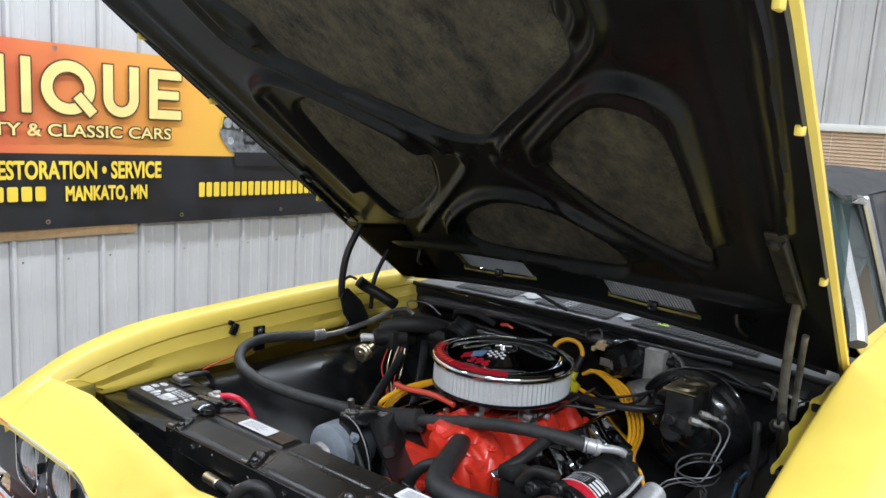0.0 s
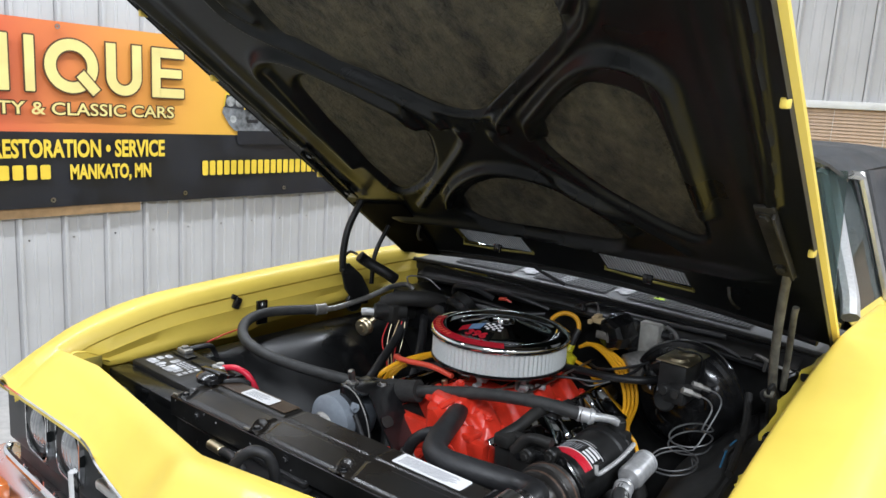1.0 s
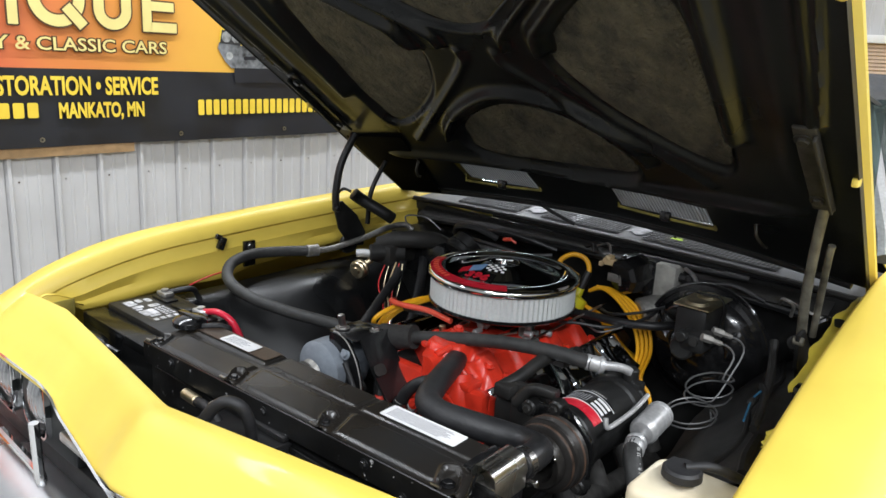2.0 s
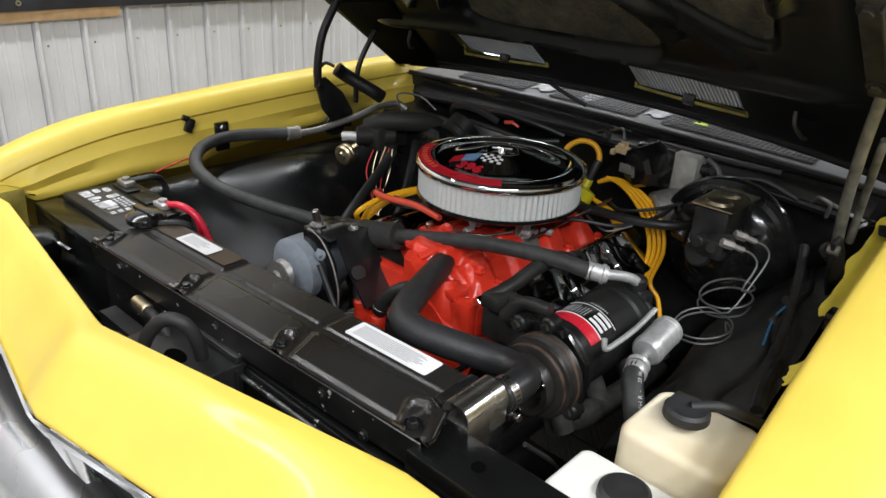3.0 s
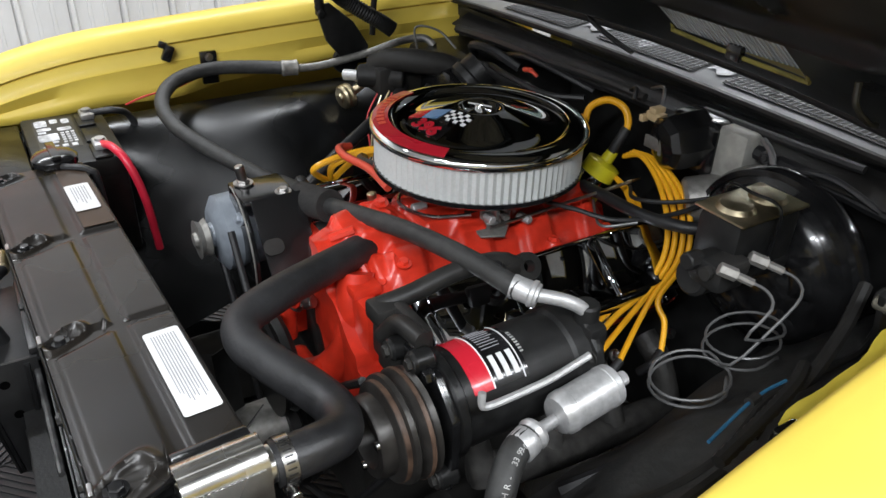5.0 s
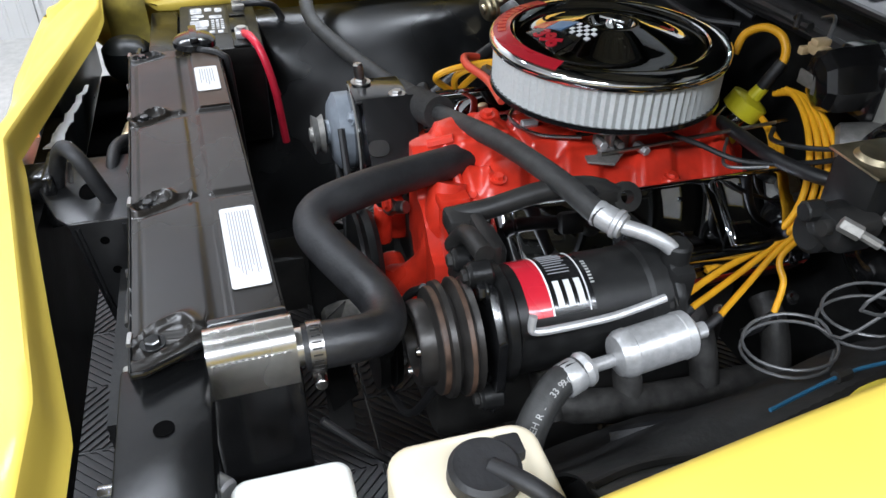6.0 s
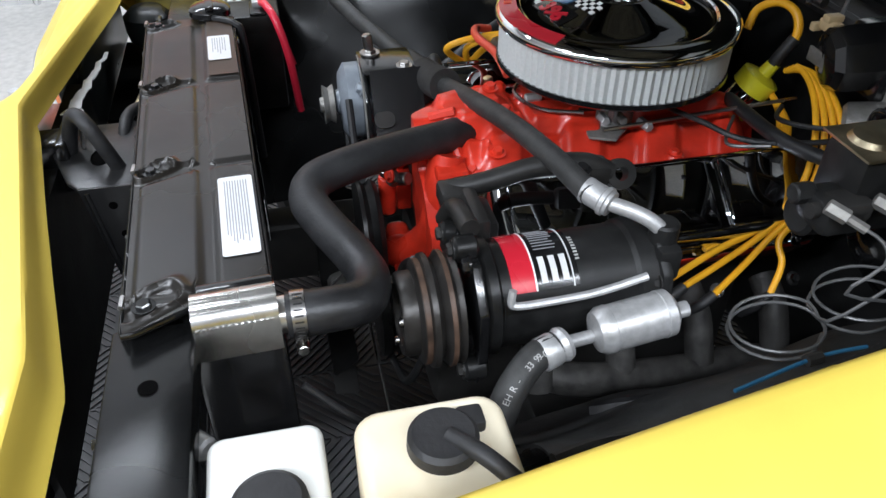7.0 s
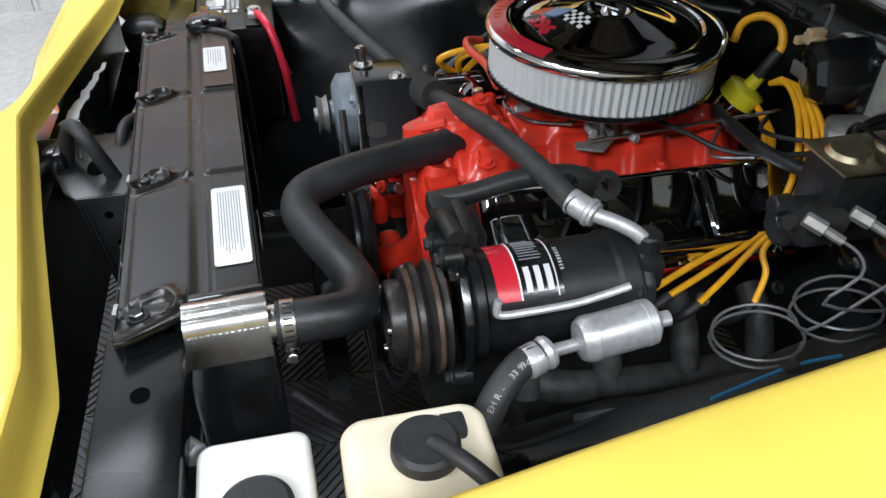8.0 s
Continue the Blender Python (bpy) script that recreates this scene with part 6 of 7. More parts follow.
part("rear_plate", prism([(CX - 0.045, 0.838), (CX + 0.03, 0.852), (CX + 0.062, 0.825), (CX + 0.074, 0.775), (CX + 0.066, 0.73), (CX, 0.708), (CX - 0.062, 0.735), (CX - 0.066, 0.80)], 0, 0.014, 0.004, Matrix(((1, 0, 0, 0), (0, 0, 1, 0.546), (0, 1, 0, 0), (0, 0, 0, 1)))), BLACK_SATIN, comp, "black rear plate")
for dx, dz in ((0.055, 0.03), (0.062, -0.045), (-0.05, 0.03)):
    part("bolt", bolt((CX + dx, 0.546, CZ + dz), (0, -1, 0), 0.007, 0.008), BLACK_DUSTY, comp)
for p in ((CX - 0.075, 0.332, CZ + 0.045), (CX - 0.09, 0.34, CZ + 0.02), (CX + 0.062, 0.332, CZ - 0.06), (CX + 0.02, 0.332, CZ + 0.064)):
    part("bolt", bolt(p, (0, -1, 0), 0.009, 0.009), BLACK, comp)
part("strut", tube([(0.415, 0.364, 0.852), (0.418, 0.362, 0.840), (0.420, 0.366, 0.8345), (0.421, 0.39, 0.834), (0.421, 0.443, 0.836), (0.421, 0.475, 0.841), (0.421, 0.512, 0.850)], 0.0046, 8), ALU, comp, "pale metal strut")

muffler = thing("line_muffler", "silver cylindrical line muffler beside the compressor", "muffler")
part("canister", lathe([(0, 0), (0.011, 0), (0.022, 0.004), (0.0262, 0.011), (0.0267, 0.02), (0.0258, 0.021), (0.0258, 0.078), (0.0267, 0.079), (0.0258, 0.089), (0.018, 0.095), (0, 0.096)], along((0.446, 0.445, 0.803), (0.439, 0.568, 0.815)), 36), ALU, muffler)
part("pipe", tube([(0.447, 0.445, 0.80), (0.452, 0.425, 0.803), (0.457, 0.405, 0.806)], 0.0075, 10), ALU, muffler)
part("pipe", rod((0.441, 0.535, 0.81), (0.4405, 0.556, 0.812), 0.009, 10), ALU, muffler)
dhose = thing("discharge_hose", "dark rubber hose with pale printed lettering", "hose")
part("rubber", tube([(0.459, 0.40, 0.807), (0.468, 0.372, 0.802), (0.492, 0.34, 0.782), (0.513, 0.322, 0.745), (0.52, 0.318, 0.69), (0.52, 0.32, 0.6)], 0.0165, 16), RUBBER_OLD, dhose)
part("ferrule", lathe([(0.012, 0), (0.018, 0.001), (0.0195, 0.006), (0.017, 0.012), (0.0185, 0.016), (0.0185, 0.032), (0.017, 0.034), (0.012, 0.034)], along((0.455, 0.412, 0.806), (0.468, 0.372, 0.802)), 20), ALU, dhose, "silver crimped ferrule")

HOSE_LINE = smooth_path([(0.459, 0.40, 0.807), (0.468, 0.372, 0.802), (0.492, 0.34, 0.782), (0.513, 0.322, 0.745), (0.52, 0.318, 0.69)], 10)
lettering = []
for k, ch in enumerate("EHR - 3399-0"):
    i = 8 + int((11 - k) * 1.3)
    p = HOSE_LINE[i]
    d = (HOSE_LINE[i - 1] - HOSE_LINE[i + 1]).normalized()
    out = Vector((0.75, -0.35, 0.56))
    out = (out - d * out.dot(d)).normalized()
    if ch != " ":
        up = out.cross(d)
        words(ch, 0.0098, BARS_DIM, dhose, Matrix.Translation(p + out * 0.0163 - up * 0.004) @ Matrix((d, up, out)).transposed().to_4x4(), "printed_letter", 0.0006)

# ---- hoses ----
upper = thing("upper_radiator_hose", "thick black rubber upper radiator hose", "hose")
part("rubber", tube([(0.394, 0.133, 0.845), (0.394, 0.178, 0.845), (0.378, 0.212, 0.836), (0.338, 0.224, 0.83), (0.295, 0.213, 0.832), (0.24, 0.187, 0.84), (0.195, 0.172, 0.846), (0.158, 0.185, 0.85), (0.128, 0.235, 0.85), (0.09, 0.31, 0.842), (0.05, 0.385, 0.83), (0.025, 0.425, 0.826), (0.005, 0.455, 0.822)], 0.0238, 20, 8), RUBBER, upper)
clamp = part("clamp", lathe([(0.0240, 0), (0.0258, 0), (0.0258, 0.014), (0.0240, 0.014)], along((0.394, 0.138, 0.845), (0.394, 0.2, 0.845)), 36), STEEL, upper, "steel worm-drive clamp")
part("screw", merged(rod((0.398, 0.145, 0.818), (0.424, 0.145, 0.820), 0.0065, 10, 0.001), box(0.398, 0.412, 0.138, 0.152, 0.812, 0.824, 0.002)), STEEL, clamp)
for k in range(9):
    a = radians(-20 + 14 * k)
    part("slot", box(-0.0005, 0.0005, -0.0045, 0.0045, -0.0009, 0.0009, m=Matrix.Translation((0.394 + 0.0256 * math.cos(a), 0.145, 0.845 + 0.0256 * math.sin(a))) @ Matrix.Rotation(-a, 4, "Y")), BLACK_DUSTY, clamp)
suction = thing("suction_hose", "long black rubber air-conditioning hose across the engine", "hose")
part("rubber", tube([(-0.612, 0.560, 0.897), (-0.652, 0.49, 0.898), (-0.675, 0.40, 0.90), (-0.655, 0.32, 0.892), (-0.60, 0.275, 0.872), (-0.52, 0.275, 0.850), (-0.42, 0.31, 0.832), (-0.30, 0.352, 0.824), (-0.20, 0.382, 0.823), (-0.14, 0.396, 0.828), (-0.04, 0.417, 0.850), (0.1, 0.443, 0.878), (0.22, 0.467, 0.889), (0.31, 0.487, 0.885)], 0.0142, 16, 8), RUBBER_OLD, suction)
part("sleeve", tube([(-0.168, 0.389, 0.825), (-0.15, 0.394, 0.827), (-0.11, 0.403, 0.834), (-0.085, 0.408, 0.840)], 0.027, 18), FOAM, suction, "thick dark foam sleeve")
part("sleeve_cap", tube([(-0.225, 0.373, 0.822), (-0.20, 0.382, 0.823), (-0.165, 0.390, 0.825)], 0.022, 18), RUBBER_OLD, suction, "rubber junction")
part("branch", tube([(-0.15, 0.393, 0.832), (-0.14, 0.382, 0.80), (-0.118, 0.352, 0.755), (-0.10, 0.328, 0.72), (-0.098, 0.325, 0.69)], 0.0145, 12), RUBBER_OLD, suction)
part("ferrule", lathe([(0.012, 0), (0.0155, 0), (0.0163, 0.004), (0.0155, 0.007), (0.0155, 0.024), (0.0178, 0.026), (0.0178, 0.031), (0.0155, 0.032), (0.0150, 0.036), (0.009, 0.037)], along((0.299, 0.484, 0.886), (0.338, 0.513, 0.878)), 22), ALU, suction, "silver crimped ferrule")
part("elbow", tube([(0.325, 0.503, 0.881), (0.343, 0.527, 0.877), (0.357, 0.546, 0.869), (0.363, 0.557, 0.855), (0.363, 0.560, 0.835)], 0.0090, 14), ALU, suction, "silver aluminium elbow pipe")
part("pipe", tube([(-0.611, 0.555, 0.897), (-0.602, 0.62, 0.898), (-0.587, 0.72, 0.915), (-0.572, 0.80, 0.937), (-0.553, 0.85, 0.943), (-0.53, 0.865, 0.93)], 0.0085, 12), ALU_DULL, suction, "silver pipe to the firewall")
part("ferrule", lathe([(0.012, 0), (0.0165, 0.001), (0.0175, 0.005), (0.0165, 0.010), (0.0165, 0.030), (0.0175, 0.034), (0.011, 0.038)], along((-0.62, 0.535, 0.898), (-0.606, 0.59, 0.898)), 18), ALU_DULL, suction, "dull crimped ferrule")
part("pipe", tube([(-0.535, 0.645, 0.893), (-0.515, 0.66, 0.895), (-0.48, 0.68, 0.895)], 0.012, 12), ALU, suction)
heat = thing("heater_hose", "black heater hoses beside the engine", "hose")
part("rubber", tube([(-0.50, 0.80, 0.90), (-0.42, 0.70, 0.86), (-0.36, 0.55, 0.80), (-0.33, 0.42, 0.72)], 0.0125, 12), RUBBER, heat)
part("rubber", tube([(-0.44, 0.82, 0.89), (-0.34, 0.70, 0.85), (-0.26, 0.58, 0.78), (-0.22, 0.46, 0.70)], 0.0125, 12), RUBBER, heat)
part("rubber", tube([(-0.13, 0.36, 0.80), (-0.12, 0.34, 0.74), (-0.11, 0.33, 0.70)], 0.013, 12), RUBBER, heat)

for p, q in (((-0.112, 0.332, 0.715), (-0.105, 0.328, 0.69)), ((-0.135, 0.425, 0.72), (-0.128, 0.433, 0.70))):
    part("clamp", lathe([(0.0135, 0), (0.0155, 0), (0.0155, 0.010), (0.0135, 0.010)], along(p, q), 20), STEEL, heat, "steel hose clamp")
part("rubber", tube([(-0.30, 0.46, 0.70), (-0.285, 0.44, 0.77), (-0.27, 0.43, 0.80), (-0.24, 0.43, 0.79)], 0.012, 10), RUBBER, heat)

# ---- alternator and its bracket ----
alt = thing("alternator", "grey alternator with black bracket at the engine's front", "alternator")
part("housing", lathe([(0, -0.004), (0.02, -0.002), (0.022, 0.004), (0.05, 0.006), (0.066, 0.016), (0.067, 0.06), (0.062, 0.11), (0.05, 0.125), (0, 0.125)], Matrix.Translation((-0.240, 0.250, 0.752)) @ AY, 36), ALT_GREY, alt, "blue-grey cast housing")
part("pulley", lathe([(0, -0.012), (0.012, -0.012), (0.014, -0.006), (0.034, -0.006), (0.028, 0.003), (0.034, 0.012), (0, 0.012)], Matrix.Translation((-0.238, 0.232, 0.750)) @ AY, 28), ALU_DULL, alt, "grey pulley")
bracket = part("bracket", box(-0.23, -0.142, 0.286, 0.375, 0.84, 0.848, 0.004), BLACK, alt, "glossy black bracket plate")
part("web", sheet(lambda u, v: (-0.146 + 0.09 * v, 0.297 + 0.083 * u, 0.8475 - 0.12 * v - 0.006 * math.sin(math.pi * v)), 8, 8, 0.006), BLACK, bracket)
part("web", box(-0.23, -0.15, 0.368, 0.375, 0.72, 0.8395, 0.003), BLACK, bracket)
part("web", prism([(-0.232, 0.8395), (-0.20, 0.846), (-0.168, 0.832), (-0.140, 0.795), (-0.124, 0.745), (-0.126, 0.70), (-0.23, 0.70)], 0.288, 0.296, 0.001, Matrix(((1, 0, 0, 0), (0, 0, 1, 0), (0, 1, 0, 0), (0, 0, 0, 1)))), BLACK, bracket)
part("rim", tube([(-0.215, 0.287, 0.846), (-0.196, 0.287, 0.845), (-0.167, 0.287, 0.830), (-0.140, 0.287, 0.795), (-0.124, 0.287, 0.745), (-0.125, 0.287, 0.70)], 0.0018, 6), ALU_DULL, bracket, "bright worn rim")
part("bolt", bolt((-0.175, 0.288, 0.805), (0, -1, 0.3), 0.009, 0.010), ALT_GREY, bracket)
part("slot", prism(rounded(0.295, 0.328, -0.013, 0.013, 0.011, 4), 0, 0.0012, 0, Matrix.Translation((-0.092, 0, 0.788)) @ Matrix(((0, -0.60, 0.80, 0), (1, 0, 0, 0), (0, 0.80, 0.60, 0), (0, 0, 0, 1)))), BLACK_DUSTY, bracket, "dark adjusting slot")
part("washer", lathe([(0, 0), (0.014, 0), (0.014, 0.002), (0, 0.002)], Matrix.Translation((-0.21, 0.308, 0.848)), 16), STEEL, alt, "toothed steel washer")
part("bolt", merged(rod((-0.21, 0.308, 0.85), (-0.212, 0.304, 0.882), 0.008, 10, 0.002), bolt((-0.21, 0.308, 0.85), (0, 0, 1), 0.011, 0.007)), STEEL, alt)
part("bolt", bolt((-0.155, 0.356, 0.848), (0, 0, 1), 0.009, 0.007), STEEL, alt)

# ---- battery ----
battery = thing("battery", "black car battery with worn printed label", "battery")
part("case", box(-0.715, -0.452, 0.024, 0.17, 0.64, 0.822, 0.008), BLACK_SATIN, battery)
part("lid", box(-0.717, -0.45, 0.022, 0.172, 0.80, 0.836, 0.006), BLACK_DUSTY, battery)
label = part("label", box(-0.695, -0.53, 0.04, 0.112, 0.8362, 0.8366, 0), INKDARK, battery, "worn dark printed label")
for x0, x1, y0, y1 in ((-0.69, -0.655, 0.044, 0.066), (-0.648, -0.632, 0.045, 0.07), (-0.69, -0.668, 0.072, 0.086), (-0.628, -0.618, 0.045, 0.06), (-0.612, -0.575, 0.043, 0.078), (-0.572, -0.562, 0.05, 0.075), (-0.64, -0.622, 0.08, 0.105), (-0.685, -0.66, 0.092, 0.106)):
    part("worn_patch", prism(rounded(x0, x1, y0, y1, 0.004, 2), 0.8367, 0.8370), WORN_PAPER, label, "scuffed pale patch")
for k in range(5):
    for j in range(3):
        part("print_bar", box(-0.614 + 0.012 * k, -0.606 + 0.012 * k, 0.083 + 0.009 * j, 0.089 + 0.009 * j, 0.8367, 0.8370), WORN_PAPER, label)
for k in range(4):
    part("print_bar", box(-0.55, -0.536, 0.046 + 0.016 * k, 0.056 + 0.016 * k, 0.8367, 0.8370), WORN_PAPER, label)
for k in range(3):
    part("cell_cap", box(-0.69 + 0.085 * k, -0.62 + 0.085 * k, 0.118, 0.15, 0.836, 0.842, 0.003), BLACK_SATIN, battery)
for x, y, mm in ((-0.665, 0.14, ALU_DULL), (-0.50, 0.137, ALU)):
    part("terminal", merged(lathe([(0, 0.022), (0.009, 0.022), (0.011, 0), (0, 0)], Matrix.Translation((x, y, 0.836)), 14), box(x - 0.02, x + 0.022, y - 0.013, y + 0.013, 0.84, 0.853, 0.004)), mm, battery, "corroded grey battery terminal")
cables = thing("battery_cable", "red and black battery cables", "cable")
part("red_cable", tube([(-0.49, 0.14, 0.848), (-0.45, 0.15, 0.855), (-0.415, 0.165, 0.835), (-0.395, 0.18, 0.77), (-0.40, 0.19, 0.66)], 0.0075, 10), REDCABLE, cables, "bright red cable")
part("red_cable", tube([(-0.49, 0.142, 0.845), (-0.44, 0.16, 0.848), (-0.43, 0.175, 0.80), (-0.44, 0.19, 0.74)], 0.0035, 8), REDCABLE, cables)
part("black_cable", tube([(-0.665, 0.14, 0.848), (-0.64, 0.19, 0.855), (-0.655, 0.22, 0.83), (-0.64, 0.24, 0.76)], 0.007, 10), RUBBER, cables)

# ---- brake booster and master cylinder ----
brake = thing("brake_booster", "black round brake booster with master cylinder", "brake booster")
BM = Matrix.Translation((0.365, 0.968, 0.832)) @ Matrix.Diagonal((1.08, 1, 1.08, 1)) @ Matrix.Rotation(radians(90), 4, "X") @ Matrix.Rotation(radians(4), 4, "X")
part("drum", lathe([(0, 0.098), (0.055, 0.098), (0.07, 0.092), (0.098, 0.088), (0.108, 0.078), (0.115, 0.065), (0.128, 0.06), (0.132, 0.052), (0.132, 0.04), (0.122, 0.034), (0.11, 0.0), (0, 0)], BM, 56), BLACK, brake, "glossy black stamped drum")
for k in range(5):
    a = radians(72 * k + 20)
    part("drum_relief", sheet(lambda u, v: BM @ Vector(((0.058 + 0.044 * v) * math.cos(a + radians(-25 + 50 * u) * (1 - 0.25 * v)), (0.058 + 0.044 * v) * math.sin(a + radians(-25 + 50 * u) * (1 - 0.25 * v)), 0.0955 - 0.009 * v + 0.008 * math.sin(math.pi * min(1, max(0, u))) ** 0.5 * math.sin(math.pi * v) ** 0.5)), 12, 8), BLACK, brake, "", 70)
part("drum_rim", lathe([(0.126, 0.064), (0.134, 0.062), (0.137, 0.054), (0.137, 0.044), (0.132, 0.038), (0.126, 0.04)], BM, 56), BLACK, brake, "rolled rim of the drum")
mcyl = part("master_cylinder", merged(box(0.360, 0.430, 0.728, 0.85, 0.890, 0.967, 0.012), rod((0.398, 0.692, 0.888), (0.39, 0.90, 0.868), 0.025, 18, 0.005), box(0.39, 0.445, 0.690, 0.745, 0.885, 0.925, 0.010), rod((0.40, 0.676, 0.918), (0.40, 0.70, 0.918), 0.012, 8, 0.002)), BLACK_SATIN, brake, "dull black master cylinder")
part("cylinder_lid", merged(box(0.356, 0.434, 0.724, 0.854, 0.967, 0.971, 0.003), lathe([(0.0, 0.007), (0.021, 0.006), (0.026, 0), (0, 0)], Matrix.Translation((0.394, 0.758, 0.9705)), 20), lathe([(0.0, 0.007), (0.021, 0.006), (0.026, 0), (0, 0)], Matrix.Translation((0.394, 0.82, 0.9705)), 20)), GOLD, mcyl, "gold plated reservoir lid")
part("lid_clip", tube([(0.356, 0.788, 0.905), (0.353, 0.788, 0.978), (0.394, 0.788, 0.984), (0.437, 0.788, 0.978), (0.436, 0.788, 0.905)], 0.0025, 6), BLACK, mcyl)
part("prop_valve", merged(box(0.41, 0.445, 0.70, 0.745, 0.902, 0.926, 0.005), rod((0.425, 0.71, 0.912), (0.425, 0.682, 0.912), 0.009, 10)), BLACK_DUSTY, brake)
for k, (cx, cy, cz, r, pitch, turns) in enumerate(((0.436, 0.783, 0.80, 0.048, 0.019, 2), (0.445, 0.675, 0.775, 0.050, 0.010, 2))):
    y0 = 0.691 + 0.056 * k
    loops = [(0.464, y0 + 0.020, 0.917), (0.484, y0 + 0.038, 0.906), (0.495, y0 + 0.040, 0.885), (0.488, y0 + 0.015, 0.845)]
    for q in range(8 * turns + 1):
        a = radians(45 * q + (20 if k == 0 else 60))
        loops.append((cx + r * math.cos(a) * (1 + 0.03 * math.sin(q)), cy + r * math.sin(a), cz - pitch * q / 8 + 0.012 * math.sin(a + 0.8)))
    loops += [(cx + 0.03, cy + 0.04, cz - pitch * turns - 0.02), (0.42, 0.80, 0.62)]
    part("brake_line", tube(loops, 0.0020, 8, 3), WIRE, brake, "coiled steel brake line")
    part("fitting", merged(rod((0.440, y0 - 0.004, 0.928), (0.456, y0 + 0.012, 0.921), 0.0085, 6, 0.001), rod((0.454, y0 + 0.010, 0.922), (0.470, y0 + 0.026, 0.914), 0.0055, 8)), ALU_DULL, brake, "dull brass line fitting")

# ---- firewall things ----
wiper = thing("wiper_motor", "black wiper motor with grey gearbox on the firewall", "motor")
part("motor", merged(lathe([(0, -0.004), (0.02, -0.004), (0.036, 0.0), (0.045, 0.010), (0.047, 0.022), (0.047, 0.075), (0, 0.075)], along((0.150, 0.880, 0.942), (0.172, 0.96, 0.952)), 8), box(0.118, 0.215, 0.925, 0.985, 0.895, 0.988, 0.014, 3)), BLACK, wiper, "black ribbed motor cover", 25)
part("motor_bracket", merged(box(0.118, 0.150, 0.876, 0.880, 0.93, 0.95, 0.001), box(0.15, 0.158, 0.874, 0.882, 0.925, 0.962, 0.002)), ALU_DULL, wiper, "small grey bracket")
part("gearbox", box(0.205, 0.265, 0.935, 0.99, 0.895, 0.985, 0.008), GREY_BOX, wiper, "grey metal gearbox")
part("connector", merged(box(0.082, 0.122, 0.908, 0.926, 0.958, 0.974, 0.003, m=None), box(0.09, 0.105, 0.905, 0.93, 0.972, 0.982, 0.002), box(0.076, 0.086, 0.900, 0.914, 0.954, 0.966, 0.002)), TAN, wiper, "tan plastic connector")
part("lead", tube([(0.09, 0.935, 0.975), (0.07, 0.955, 1.0), (0.03, 0.97, 0.985)], 0.003, 6), WIRE, wiper)
part("vacuum_can", rod((0.20, 0.90, 0.86), (0.24, 0.95, 0.875), 0.038, 20, 0.006), ALU_DULL, wiper)
part("hose", tube([(0.05, 0.82, 0.842), (0.12, 0.80, 0.858), (0.21, 0.795, 0.866), (0.28, 0.815, 0.872), (0.32, 0.86, 0.875)], 0.010, 10), RUBBER, wiper)
part("wiring_loom", tube([(-0.55, 0.94, 0.955), (-0.35, 0.945, 0.965), (-0.15, 0.95, 0.962), (0.05, 0.955, 0.965), (0.3, 0.965, 0.955), (0.55, 0.97, 0.94)], 0.011, 8, 8, 0.05), RUBBER, wiper)
hbox = thing("heater_box", "black air-conditioning case on the firewall", "heater box")
part("case", box(-0.60, -0.20, 0.83, 1.0, 0.62, 0.93, 0.02), BLACK_SATIN, hbox)
part("case", box(-0.50, -0.33, 0.78, 0.84, 0.83, 0.935, 0.02), BLACK, hbox)
part("valve_block", merged(box(-0.52, -0.44, 0.68, 0.80, 0.865, 0.925, 0.014), rod((-0.50, 0.66, 0.90), (-0.44, 0.74, 0.90), 0.024, 16, 0.004)), BLACK_DUSTY, hbox, "black wrapped expansion valve")
part("switch", merged(lathe([(0, -0.006), (0.009, -0.006), (0.011, -0.001), (0.022, 0.0), (0.026, 0.004), (0.0265, 0.010), (0.023, 0.013), (0.0265, 0.016), (0.0265, 0.022), (0, 0.024)], along((-0.514, 0.626, 0.850), (-0.524, 0.68, 0.858)), 28), rod((-0.518, 0.645, 0.853), (-0.50, 0.68, 0.885), 0.009, 10)), GOLD, hbox, "brass coloured pressure switch")
for k in range(7):
    dx = 0.012 * k
    part("thin_wire", tube([(-0.47 + dx, 0.70, 0.88), (-0.46 + dx, 0.66 + 0.01 * (k % 3), 0.82), (-0.43 + dx * 0.6, 0.65, 0.77), (-0.40 + dx * 0.3, 0.63, 0.73)], 0.0018, 6), (RED_GLOSS, GOLD, BLACK, TAN)[k % 4], hbox)

